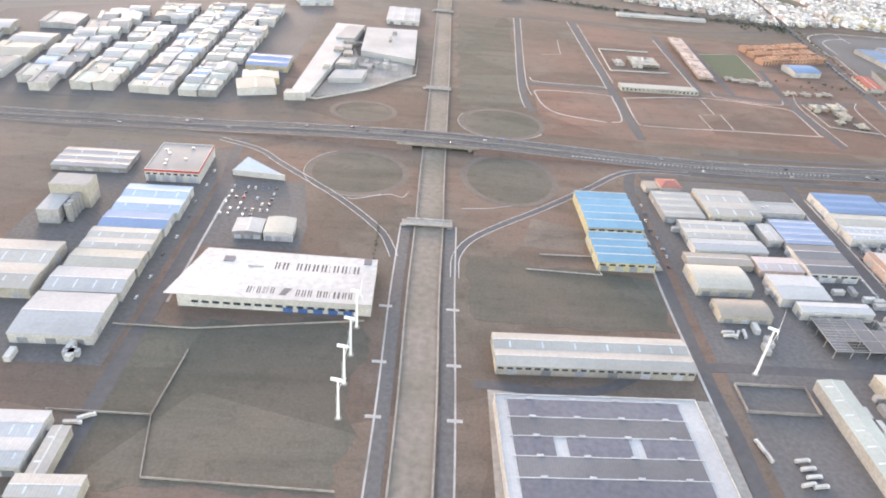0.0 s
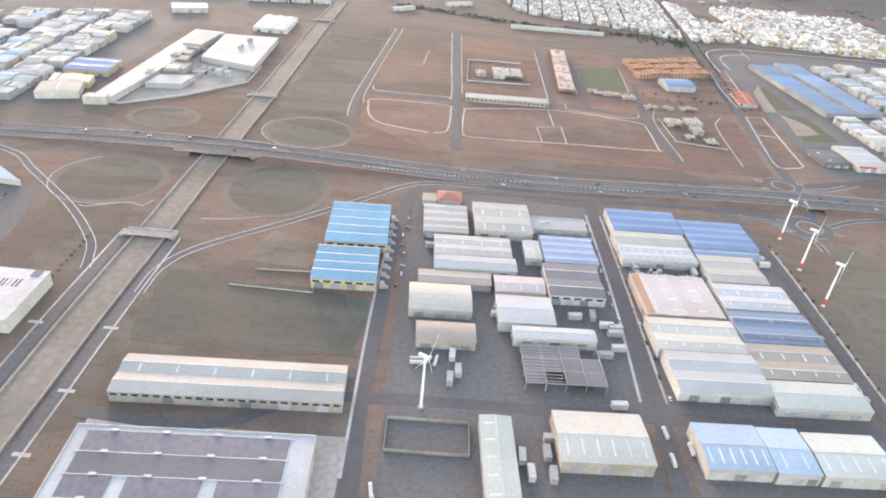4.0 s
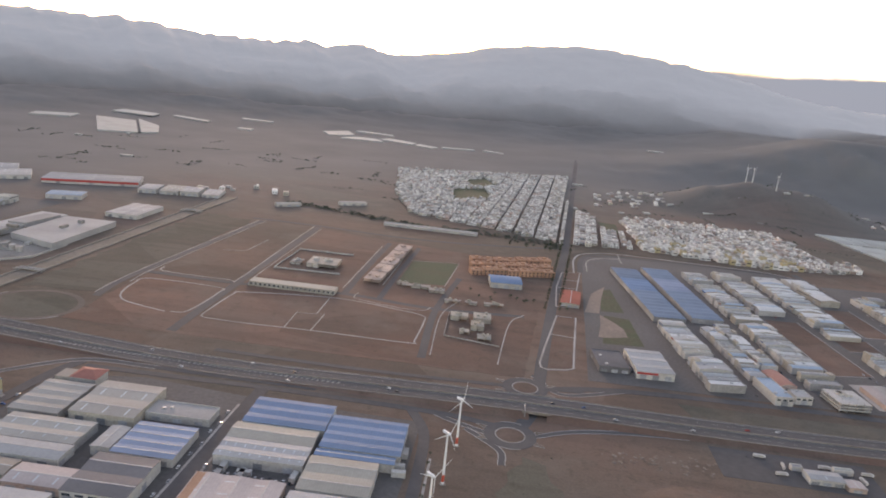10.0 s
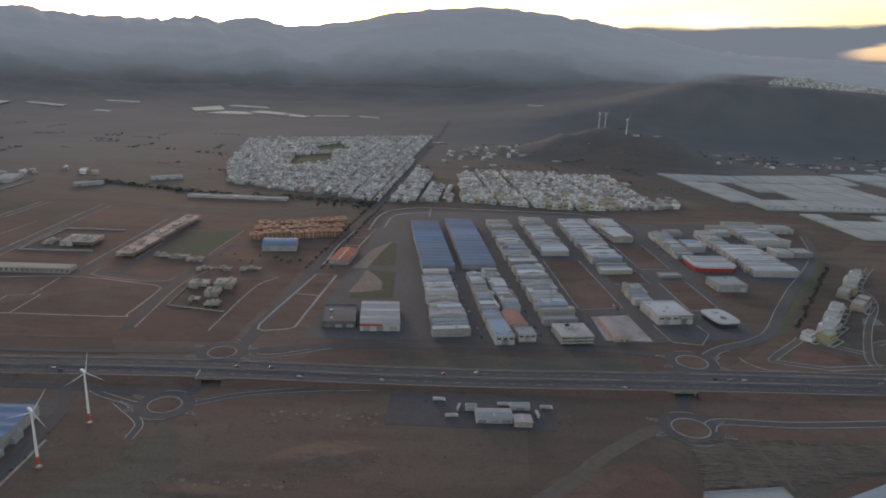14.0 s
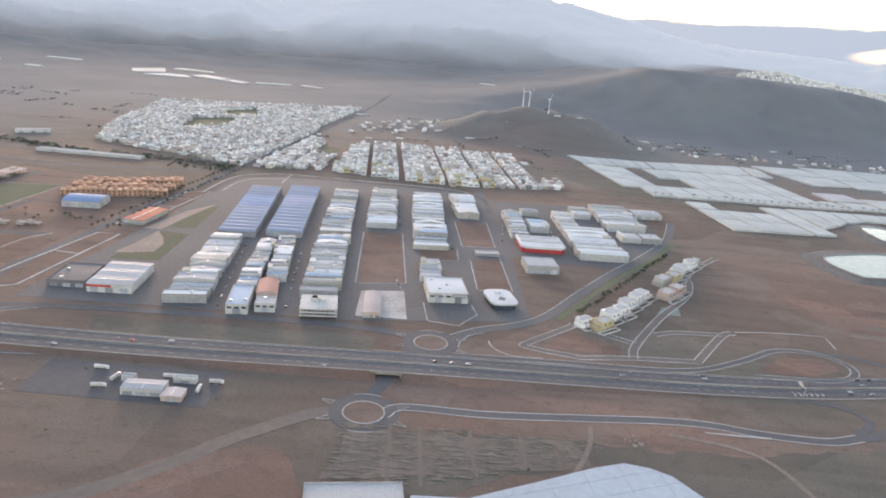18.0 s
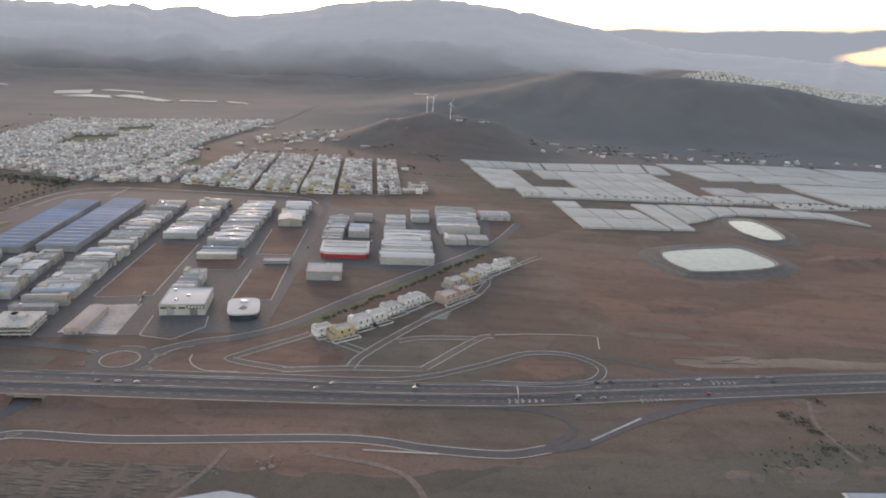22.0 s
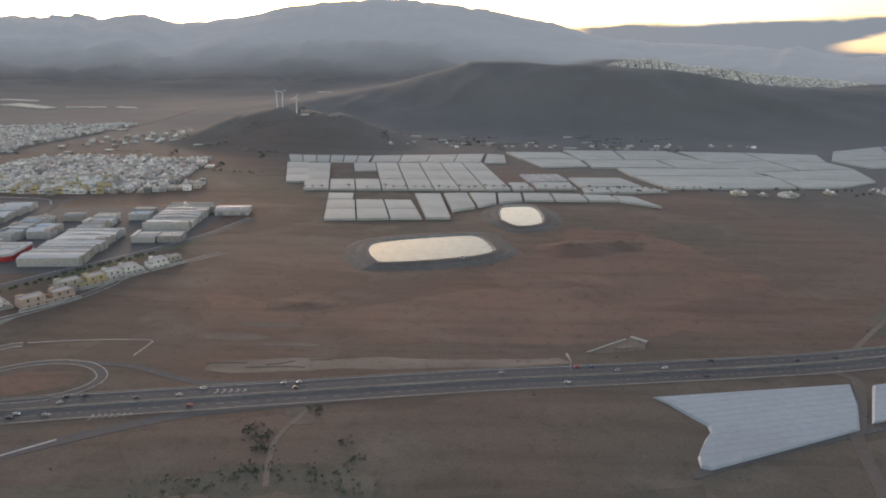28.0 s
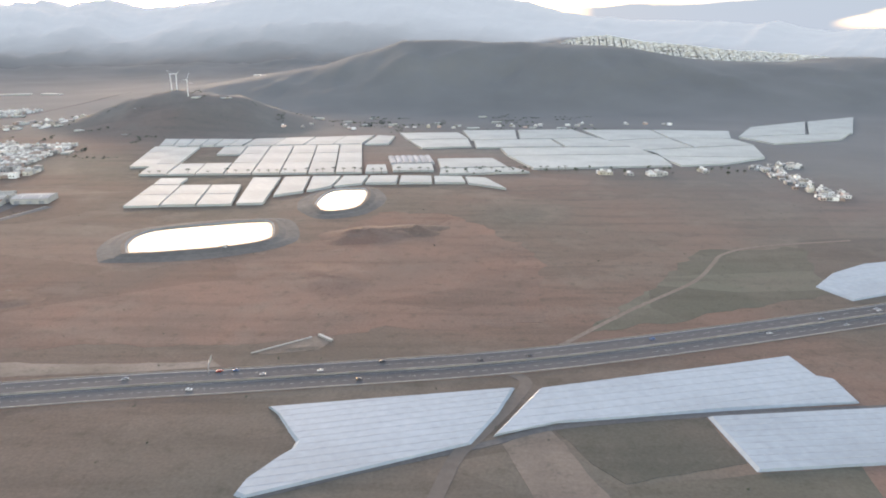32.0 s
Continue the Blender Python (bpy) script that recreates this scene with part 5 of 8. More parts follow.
part("fascia", Mesh().prism([(-181.5, 605.4), (-130, 601.2), (-130, 602), (-181, 606.2)], 0.0, 6.0), WHITE_WALL, tr)
for x, y in ((-172, 608), (-140, 605), (-172, 630)):
    part("post", Mesh().tube(x, y, 0, 5.0, 0.2, 0.2, 6), METAL, tr)

# newspaper works with writing on the roof
pv = thing("printing_works", "vast white printing works with dark lettering across its roof", "factory", at=pose(-102, 428, 0, 0, 0, 0))
part("wall", Mesh().prism([(-66, -31), (74, -30), (74, 28), (-60, 30)], -0.2, 11), WHITE_WALL, pv)
part("roof", Mesh().prism([(-75, -31.5), (74.4, -31), (74.4, 28.4), (-60.4, 30.4)], 11, 11.5), mat("white_membrane_roof", (0.46, 0.45, 0.445), (0.40, 0.39, 0.385), 0.03, 0.4, 0.7, stain=(0.34, 0.325, 0.31), stain_amount=0.5, stain_scale=0.04), pv)
for k in range(16):
    part("window", Mesh().box(-56 + k * 7.6, -51 + k * 7.6, -31.3, -30.9, 4.0, 6.0), GLASS, pv)
for k in range(5):
    part("loading_door", Mesh().box(10 + k * 11, 17 + k * 11, -31.4, -30.9, 0, 4.2), CAR["blue"], pv, "blue loading door")
part("roof_hatch", Mesh().box(64, 70, 20, 28, 11.5, 12.2), ROOF["dark"], pv)
part("roof_hatch", Mesh().box(-44, -36, 13, 20, 11.5, 12.0), ROOF["dark"], pv)
part("roof_hatch", Mesh().box(-24, -12, 8, 9.4, 11.5, 11.9), ROOF["grey"], pv)


def letter_bars(x0, y0, widths, h, gap, parent, z):
    """Plain upright bars in place of the letters of the sign."""
    x = x0
    for i, w in enumerate(widths):
        if w > 0:
            m = Mesh().box(x + w * 0.1, x + w * 0.36, y0, y0 + h, z, z + 0.06)
            if w > 2:
                m.box(x + w * 0.62, x + w * 0.88, y0, y0 + h, z, z + 0.06)
            part("letter", m, BLACK, parent)
        x += abs(w) + gap


letter_bars(-4, 6.5, [4.6, 5.4, -3, 5, 5, 5.4, 5.2, 1.8, 5.2, 5, 1.8, 5.4], 9.5, 1.2, pv, 11.5)
letter_bars(-18, -25, [3.8, 1.5, 3.2, 2.2, 1.5, 3.2], 8, 1.0, pv, 11.5)
part("logo", Mesh().prism([(6, -26), (11, -26), (15, -17), (9, -17)], 11.5, 11.56), ROOF["dark"], pv, "dark grey slanted block")
letter_bars(18, -26, [3.2, 3.6, 3.4, -1.5, 3.8, 3.6, 1.6, 6.0, 3.6, 3.4], 8, 0.9, pv, 11.5)

# hall with the dark roof rows by the canal
DARK_SHEET = mat("dark_film_roof", (0.135, 0.130, 0.150), (0.115, 0.110, 0.130), 0.03, 0.5, 0.5, vary=0.1, stain=(0.19, 0.18, 0.19), stain_amount=0.35, stain_scale=0.05)
sh = shed(125, 278, 132, 82, 9, "very large white hall with dark solar panel rows on its roof", "white", WHITE_WALL, 'flat', lights=0, doors=8, windows=0, group=G1)
for r in range(5):
    y = 36 - r * 15.2
    cells = [(-58, 52)] if r not in (2,) else [(-58, -34), (-26, 12), (20, 52)]
    for a, b in cells:
        part("solar_panel", Mesh().add([(a, y - 13.6, 9.5), (b, y - 13.6, 9.5), (b, y, 9.9), (a, y, 9.9), (a, y - 13.6, 9.2), (b, y - 13.6, 9.2), (b, y, 9.2), (a, y, 9.2)], [(0, 1, 2, 3), (4, 5, 1, 0), (5, 6, 2, 1), (6, 7, 3, 2), (7, 4, 0, 3)]), DARK_SHEET if r % 2 == 0 else ROOF["dark"], sh)
    part("walkway", Mesh().box(-60, 54, y + 0.6, y + 1.3, 9.15, 9.75), RIDGE_CAP, sh)
    for k in range(4):
        part("roof_vent", Mesh().box(-46 + k * 28, -42 + k * 28, y + 0.2, y + 1.9, 9.75, 10.6), METAL, sh)
for s in (-1, 1):
    for y0 in (-15, 5):
        for k in range(4):
            a = s * 15.5 - 14 + k * 7
            part("solar_panel", Mesh().box(a, a + 6.4, y0, y0 + 5, 9.0, 9.15), SOLAR, solar_hall)

# steel frame beside the white loading hall
fr = thing("steel_frame", "dark-sheeted steel frame of an unfinished hall with open bays", "steel frame", at=pose(342, 404, 0, 0, 0, 2))
for i in range(5):
    for j in range(4):
        part("post", Mesh().box(-27 + i * 13.5 - 0.25, -27 + i * 13.5 + 0.25, -20 + j * 13 - 0.25, -20 + j * 13 + 0.25, 0, 6.5), GREY_WALL, fr)
for j in range(4):
    part("beam", Mesh().box(-27.3, 27.3, -20 + j * 13 - 0.2, -20 + j * 13 + 0.2, 6.5, 7.2), ROOF["grey"], fr)
for i in range(5):
    part("beam", Mesh().box(-27 + i * 13.5 - 0.25, -27 + i * 13.5 + 0.25, -20, 19.3, 7.2, 7.7), ROOF["grey"], fr)
for i in range(4):
    for j in range(3):
        if (i, j) not in ((1, 0), (3, 2)):
            part("roof_panel", Mesh().box(-26.6 + i * 13.5, -13.9 + i * 13.5, -19.7 + j * 13, -7.3 + j * 13, 6.9, 7.15), ROOF["dark"], fr)
for k in range(12):
    part("purlin", Mesh().box(-27, -2, -19 + k * 3.2, -18.6 + k * 3.2, 7.7, 7.9), GREY_WALL, fr)

# factory beyond the motorway
fx = thing("factory", "grey industrial complex with long halls behind a white wall", "factory", at=pose(0, 0, 0))
part("hall", Mesh().prism([(-166, 820), (-143, 824), (-104, 1148), (-150, 1150)], -0.2, 8), ROOF["pale"], fx)
part("hall", Mesh().prism([(-97, 1010), (-16, 985), (-17, 1141), (-99, 1136)], -0.2, 9), ROOF["pale"], fx)
part("hall", Mesh().prism([(-140, 1060), (-112, 1060), (-104, 1130), (-130, 1130)], -0.2, 11), ROOF["grey"], fx)
part("office", Mesh().prism([(-172, 812), (-146, 816), (-147, 828), (-171, 826)], -0.2, 10), WHITE_WALL, fx)
part("shed", Mesh().prism([(-128, 885), (-84, 893), (-80, 930), (-122, 922)], -0.2, 7), ROOF["white"], fx)
part("shed", Mesh().prism([(-126, 940), (-100, 944), (-98, 975), (-122, 970)], -0.2, 9), ROOF["grey"], fx)
for k in range(3):
    part("tank", Mesh().tube(-70 + k * 13, 965 - k * 4, -0.2, 8, 4.5, 4.5, 14), GREY_WALL, fx)
fq2 = random.Random(9)
for k in range(34):
    x, y = fq2.uniform(-135, -30), fq2.uniform(900, 1130)
    if y < 1005 and x > -100 + (y - 900) * 0.6 or -99 < x < -16 and y > 1000 and fq2.random() < 0.5:
        continue
    w, d, h = fq2.uniform(2, 9), fq2.uniform(2, 9), fq2.uniform(2, 6)
    z0 = 9 if -97 < x < -18 and y > 1012 else (8 if x < -112 else 0)
    part("annex", Mesh().box(x - w, x + w, y - d, y + d, z0 - 0.1, z0 + h), fq2.choice((GREY_WALL, CONCRETE, WHITE_WALL, CREAM_WALL)), fx)
sheet("yard", [(-140, 830), (-76, 872), (-18, 942), (-18, 984), (-100, 1010), (-110, 1050), (-125, 950)], 0.08, CONCRETE, "pale concrete factory yard", "yard")
shed(-44, 1244, 56, 90, 7, "white roofed depot with small roof domes", "white", WHITE_WALL, 'gable', 3, 'y', lights=3, ang=0, group="far halls")
for x, y, w, d, h, c, lab, a in ((-262, 1467, 180, 78, 9, "white", "large white hall with a red fascia far off", 22), (-126, 1448, 36, 60, 8, "white", "white hall in a far cluster", 12), (-86, 1462, 36, 72, 7, "cream", "cream hall in a far cluster", 12), (-46, 1466, 36, 58, 9, "white", "taller white hall in a far cluster", 12), (-6, 1478, 34, 64, 6, "pale", "low grey hall in a far cluster", 12), (-480, 1480, 60, 70, 8, "white", "white hall far off", 35), (-412, 1432, 56, 80, 8, "pale", "pale grey hall far off", 35), (-210, 1300, 60, 40, 8, "sky", "pale blue roofed hall far off", 20)):
    far = shed(x, y, w, d, h, lab, c, WHITE_WALL, 'gable', 3, 'x', ang=a, lights=3, group="far halls")
    if "fascia" in lab:
        part("fascia", Mesh().box(-w / 2 - 0.3, w / 2 + 0.3, -d / 2 - 0.4, -d / 2 - 0.1, 4.5, h), RED_WALL, far, "dark red fascia band")
shed(160, 1460, 52, 12, 6, "long white low building by a road", "white", WHITE_WALL, 'flat', ang=38, lights=1, group="far halls")
shed(272, 1552, 60, 14, 6, "long white low building by a road", "white", WHITE_WALL, 'flat', ang=32, lights=1, group="far halls")
shed(462, 1400, 180, 16, 4.2, "very long white low terrace at the town's edge", "white", WHITE_WALL, 'flat', ang=1, lights=4, windows=0, group="far halls")


# ---- rows of workshops ----
def workshop(x, y, w, d, h, ang, c, wallm, group, label):
    """A unit of a terrace: pitched, vaulted or flat roof, roof units, a coloured fascia, an office block at one end."""
    root = thing("workshop", label, "workshop", group, pose(x, y, 0, 0, 0, ang))
    kind = rng.random()
    if kind < 0.7:
        turned = kind < 0.16
        span, run, way = (w, d, 'y') if turned else (d, w, 'x')
        rise = max(0.5, min(2.6, span * rng.choice((0.05, 0.08, 0.11))))
        top = [(-span / 2, h), (0, h + rise), (span / 2, h)] if kind < 0.5 else [(span / 2 * math.cos(radians(q)) * -1, h + rise * math.sin(radians(q))) for q in range(0, 181, 30)]
        part("wall", Mesh().extrude([(-span / 2, -0.2), (span / 2, -0.2)] + top[::-1], -run / 2, run / 2, way), wallm, root)
        roof = part("roof", Mesh().extrude([(s, z + 0.02) for s, z in top] + [(s, z + 0.3) for s, z in top[::-1]], -run / 2 + 0.4, run / 2 - 0.4, way), ROOF[c], root)
        bx = (-run * 0.42, run * rng.uniform(0.1, 0.42), -0.4, 0.4)
        part("skylight", Mesh().box(*(bx if way == 'x' else (bx[2], bx[3], bx[0], bx[1])), h + rise + 0.2, h + rise + 0.45), SKYLIGHT, roof)
    else:
        part("wall", Mesh().box(-w / 2, w / 2, -d / 2, d / 2, -0.2, h + 0.6), wallm, root)
        roof = part("roof", Mesh().box(-w / 2 + 0.5, w / 2 - 0.5, -d / 2 + 0.5, d / 2 - 0.5, h + 0.6, h + 0.75), ROOF[c], root)
        part("parapet", Mesh().frame_box(-w / 2, w / 2, -d / 2, d / 2, 0.4, h + 0.6, h + 1.5), wallm, root)
        q = rng.uniform(-0.3, 0.3)
        part("roof_unit", Mesh().box(q * w - 1.2, q * w + 1.2, -1, 1, h + 0.75, h + 2.2), METAL, roof)
    side = rng.choice((-1, 1))
    part("roller_door", Mesh().box(min(side * w / 2, side * (w / 2 + 0.1)), max(side * w / 2, side * (w / 2 + 0.1)), -min(3, d * 0.4), min(3, d * 0.4), 0, 5.0), DOOR, root)
    if rng.random() < 0.3 and w > 16:
        a = sorted((side * w * 0.5 + side * 0.25, side * w * rng.uniform(0.28, 0.36)))
        part("office_block", Mesh().box(a[0], a[1], -d / 2 + 0.1, d / 2 - 0.1, -0.2, h + rng.uniform(1.6, 3.4)), rng.choice((WHITE_WALL, WHITE_WALL, GREY_WALL, CREAM_WALL)), root)
    if rng.random() < 0.3:
        part("fascia", Mesh().box(min(side * w / 2, side * (w / 2 + 0.3)), max(side * w / 2, side * (w / 2 + 0.3)), -d / 2 + 0.2, d / 2 - 0.2, h - 1.6, h - 0.1), rng.choice((CAR["blue"], OCHRE_WALL, ROOF["red"], ROOF["dark"], ROOF["dark"])), root, "coloured fascia band")
    return root


LOOKS = {"bright": "bright white-roofed", "white": "white-roofed", "pale": "pale grey roofed", "grey": "grey roofed", "sky": "pale blue roofed", "cream": "cream roofed", "blue": "blue roofed", "mint": "greenish white roofed", "lilac": "lilac-blue roofed", "pink": "pinkish roofed", "steel": "steel-blue roofed", "beige": "beige roofed"}


def row(nl, nr, fr_, fl, cols, depth, palette, group, hmin=6.0, hmax=10.0, gap=0.25, walls=None):
    """Back-to-back workshops that fill a strip between four corners."""
    nl, nr, fr_, fl = [Vector(p) for p in (nl, nr, fr_, fl)]
    length = ((fl - nl).length + (fr_ - nr).length) / 2
    for c in range(cols):
        pos = 0.0
        while pos < length - depth * 0.5:
            d = min(depth * rng.uniform(0.75, 1.35), length - pos)
            k = (pos + d / 2) / length
            a, b = nl.lerp(fl, k), nr.lerp(fr_, k)
            ctr = a.lerp(b, (c + 0.5) / cols)
            w = (b - a).length / cols - gap
            ang = math.degrees(math.atan2(b.y - a.y, b.x - a.x))
            up = (fl.lerp(fr_, (c + 0.5) / cols) - nl.lerp(nr, (c + 0.5) / cols))
            ang = (ang + math.degrees(math.atan2(up.y, up.x)) - 90) / 2
            col = rng.choice(palette)
            if rng.random() > 0.05:
                workshop(ctr.x + rng.uniform(-1, 1) * (w > 30), ctr.y, w * rng.uniform(0.88, 1.0), d - 0.12, rng.uniform(hmin, hmax), ang, col, rng.choice(walls or (WHITE_WALL, WHITE_WALL, WHITE_WALL, CREAM_WALL, GREY_WALL)), group, LOOKS[col] + " workshop in a terrace of units")
            pos += d


PAL = ("bright", "bright", "bright", "white", "pale", "grey", "bright", "sky", "cream", "white", "beige")
WC = "workshop rows of the industrial estate"
row((832, 805), (870, 815), (847, 1005), (812, 996), 1, 9.5, PAL, WC)
for k in range(4):
    for x0, x1, y0, y1, names in ((834, 806, 1018, 1260, ("steel", "steel", "blue", "steel")), (887, 861, 1033, 1284, ("steel", "steel", "lilac", "steel"))):
        t0 = (k + 0.5) / 4
        shed(x0 + (x1 - x0) * t0, y0 + (y1 - y0) * t0, 43, (y1 - y0) / 4 - 0.4, 7.2, "long blue-lilac roofed workshop hall with pale ridges", names[k], GREY_WALL, 'gable', 4, 'x', ang=6.5, rise=1.1, lights=0, doors=0, caps=False, cap_w=0.6, group=WC)
row((884, 850), (905, 855), (887, 1010), (868, 1005), 1, 10, PAL + ("pink",), WC)
row((906, 880), (927, 885), (907, 1015), (887, 1010), 1, 10, PAL, WC)
shed(899, 820, 19, 48, 9, "pale glazed showroom hall at the head of a row", "sky", WHITE_WALL, 'flat', lights=2, ang=9, doors=1, windows=3, group=WC)
shed(924, 815, 18, 18, 8, "white block at the head of a row", "white", WHITE_WALL, 'flat', lights=1, ang=9, doors=1, windows=3, group=WC)
shed(916, 852, 19, 38, 7, "terracotta vaulted hall between white workshops", "terracotta", PINK_WALL, 'arch', 1, 'y', rise=2.4, lights=0, caps=False, ang=11, doors=1, group=WC)
row((946, 846), (986, 855), (942, 1296), (906, 1284), 1, 9.5, PAL + ("grey", "sky"), WC)
row((977, 1106), (1019, 1118), (1000, 1324), (963, 1311), 1, 9.5, PAL, WC)
row((1046, 1032), (1089, 1044), (1072, 1318), (1027, 1304), 1, 9.5, PAL, WC)
row((1098, 1196), (1131, 1206), (1124, 1334), (1087, 1322), 1, 34, ("bright", "bright"), WC)
row((1060, 920), (1084, 926), (1080, 980), (1058, 974), 1, 11, ("white", "grey", "pale"), WC)
wh = shed(1088, 892, 40, 46, 10, "large white hall with writing panels on its front", "bright", WHITE_WALL, 'flat', lights=3, ang=9, doors=2, windows=5, group=WC)
part("sign", Mesh().box(4, 19.5, -23.4, -23.1, 6.4, 9.6), ROOF["dark"], wh, "dark sign board")
part("sign", Mesh().box(-15, -7, -23.4, -23.1, 7.0, 9.2), ROOF["grey"], wh, "small grey sign board")
for k in range(5):
    part("letter", Mesh().box(5.2 + k * 2.8, 7.2 + k * 2.8, -23.5, -23.4, 7.0, 9.0), ROOF["bright"], wh, "plain white bar")
shed(1019, 842, 16, 54, 5, "low pinkish-brown roofed canopy hall", "pink", PINK_WALL, 'arch', 1, 'y', rise=1.4, lights=0, caps=False, ang=5, group=WC)
sheet("yard", [(1006, 818), (1054, 820), (1046, 891), (1003, 881)], 0.14, PAVING, "pale concrete forecourt", "forecourt")
tk = thing("showroom", "white round-cornered showroom with dark glazed sides", "showroom", at=pose(1144, 882, 0, 0, 0, 14))


def rounded(w, d, n=24):
    """A rectangle with softly rounded corners."""
    pts = []
    for i in range(n):
        a = 2 * math.pi * i / n
        c, q = math.cos(a), math.sin(a)
        pts.append((math.copysign(abs(c) ** 0.45, c) * w / 2, math.copysign(abs(q) ** 0.45, q) * d / 2))
    return pts


part("wall", Mesh().prism(rounded(26, 38), -0.2, 6), GLASS, tk)
part("roof", Mesh().prism(rounded(29, 41), 6, 7.6), ROOF["bright"], tk)
part("logo", Mesh().prism([(-5, -9), (1, -11), (4, -5), (0, 0), (-3, -4)], 7.6, 7.66), ROOF["dark"], tk, "dark slanted emblem")
part("roof_unit", Mesh().box(-3, 3, 8, 12, 7.6, 9), METAL, tk)
sm = shed(776, 848, 40, 62, 8.5, "supermarket with white roof and red fascia", "white", WHITE_WALL, 'gable', 3, 'x', rise=0.8, lights=0, ang=5, doors=3, name="supermarket", category="supermarket")
part("fascia", Mesh().box(-20.3, 2, -31.4, -31.05, 5.6, 7.6), RED_WALL, sm, "red fascia band")
shed(734, 846, 34, 48, 6, "dark grey flat-roofed store", "dark", ROOF["dark"], 'flat', lights=2, ang=6, group=WC)
shed(706, 1062, 26, 62, 5, "low hall with a bright red flat roof", "scarlet", CREAM_WALL, 'gable', 1, 'y', rise=0.8, lights=0, ang=-6)
# eastern part
WE = "halls at the edge of the industrial estate"
ro = thing("hall", "white-roofed hall with a rounded red base and fascia", "hall", WE, pose(1208, 1092, 0, 0, 0, 5))
part("wall", Mesh().prism([(-28, -20), (-22, -25), (22, -25), (28, -20), (28, 24), (-28, 24)], -0.2, 6), RED_WALL, ro)
part("roof", Mesh().prism([(-29, -20), (-23, -26.5), (23, -26.5), (29, -20), (29, 24), (-29, 24)], 6, 9), ROOF["bright"], ro)
part("roof_step", Mesh().box(-26, 26, -6, 4, 9, 10), ROOF["pale"], ro)
part("roof_step", Mesh().box(-26, 26, 12, 20, 9, 10), ROOF["pale"], ro)
row((1172, 1120), (1198, 1124), (1192, 1250), (1166, 1246), 1, 10, PAL, WE)
row((1200, 1160), (1230, 1165), (1226, 1205), (1198, 1200), 1, 20, PAL, WE)
row((1196, 1250), (1226, 1254), (1222, 1285), (1194, 1280), 1, 20, PAL, WE)
row((1252, 1052), (1318, 1060), (1310, 1190), (1246, 1182), 1, 9.5, ("bright", "bright", "pale"), WE, 8.5, 9.5)
row((1246, 1190), (1276, 1194), (1272, 1262), (1243, 1258), 1, 18, PAL, WE)
row((1278, 1262), (1308, 1266), (1304, 1310), (1275, 1306), 1, 20, PAL, WE)
row((1318, 1205), (1380, 1212), (1374, 1340), (1312, 1332), 1, 10, PAL + ("beige", "cream"), WE)
row((1330, 1152), (1388, 1160), (1386, 1196), (1326, 1190), 2, 30, ("bright", "pale"), WE, 6, 7)
shed(1404, 1320, 46, 34, 7, "isolated white hall", "white", WHITE_WALL, 'gable', 1, 'x', ang=7, lights=2, group=WE)
shed(1198, 1003, 38, 34, 9, "isolated grey and white box hall", "white", GREY_WALL, 'flat', ang=7, lights=1, group=WE)
shed(1137, 1040, 30, 14, 3, "low open concrete platform", "pink", GREY_WALL, 'flat', ang=8, lights=0, doors=0, group=WE)
shed(883, 655, 28, 14, 5, "white roofed roadside depot", "white", WHITE_WALL, 'gable', 1, 'x', ang=3, lights=1)
shed(905, 650, 14, 12, 4, "brown roofed roadside shed", "pink", PINK_WALL, 'gable', 1, 'y', ang=3, lights=0, doors=1)
shed(905, 672, 16, 5, 4, "narrow pale roadside cabin", "mint", WHITE_WALL, 'flat', ang=3, lights=0, doors=1)
shed(866, 668, 9, 5, 3.5, "small pale roadside cabin", "white", WHITE_WALL, 'flat', ang=3, lights=0, doors=1)
shed(1044, 552, 56, 34, 5, "pale grey flat roof at the field's edge", "pale", GREY_WALL, 'flat', ang=9, lights=0, doors=2)
sheet("yard", [(800, 640), (930, 640), (930, 690), (800, 688)], 0.07, PALE_ASPHALT, "dusty yard of a roadside depot", "yard")
for x, y, a in ((850, 655, 10), (856, 668, 80), (918, 662, 95), (926, 674, 5), (840, 680, 0), (892, 676, 3)):
    DEPOT_LORRIES.append((x, y, a))
# estate beyond the motorway, west
WW = "workshop rows of the western estate"
PW = ("white", "pale", "pale", "grey", "sky", "cream", "mint")
row((-298, 800), (-252, 804), (-247, 1235), (-300, 1225), 2, 24, PW, WW)
row((-356, 800), (-308, 800), (-315, 1230), (-368, 1215), 2, 26, PW, WW)
row((-424, 795), (-374, 800), (-382, 1200), (-436, 1180), 2, 30, PW, WW)
row((-492, 775), (-444, 785), (-452, 1160), (-505, 1130), 2, 36, PW, WW)
row((-560, 770), (-512, 775), (-520, 1090), (-575, 1080), 1, 50, PW, WW)
row((-640, 770), (-585, 775), (-595, 1030), (-650, 1010), 1, 60, PW, WW)
row((-232, 806), (-190, 836), (-192, 905), (-236, 895), 1, 30, ("cream", "mint"), WW, walls=(OCHRE_WALL, WHITE_WALL))
shed(-215, 935, 56, 50, 8, "blue roofed hall at the end of a row", "blue", OCHRE_WALL, 'gable', 2, 'x', ang=2, lights=0, group=WW)
sheet("yard", [(-660, 755), (-236, 790), (-185, 830), (-185, 1260), (-420, 1250), (-660, 1110)], 0.05, ASPHALT, "asphalt streets of the western estate", "estate ground")

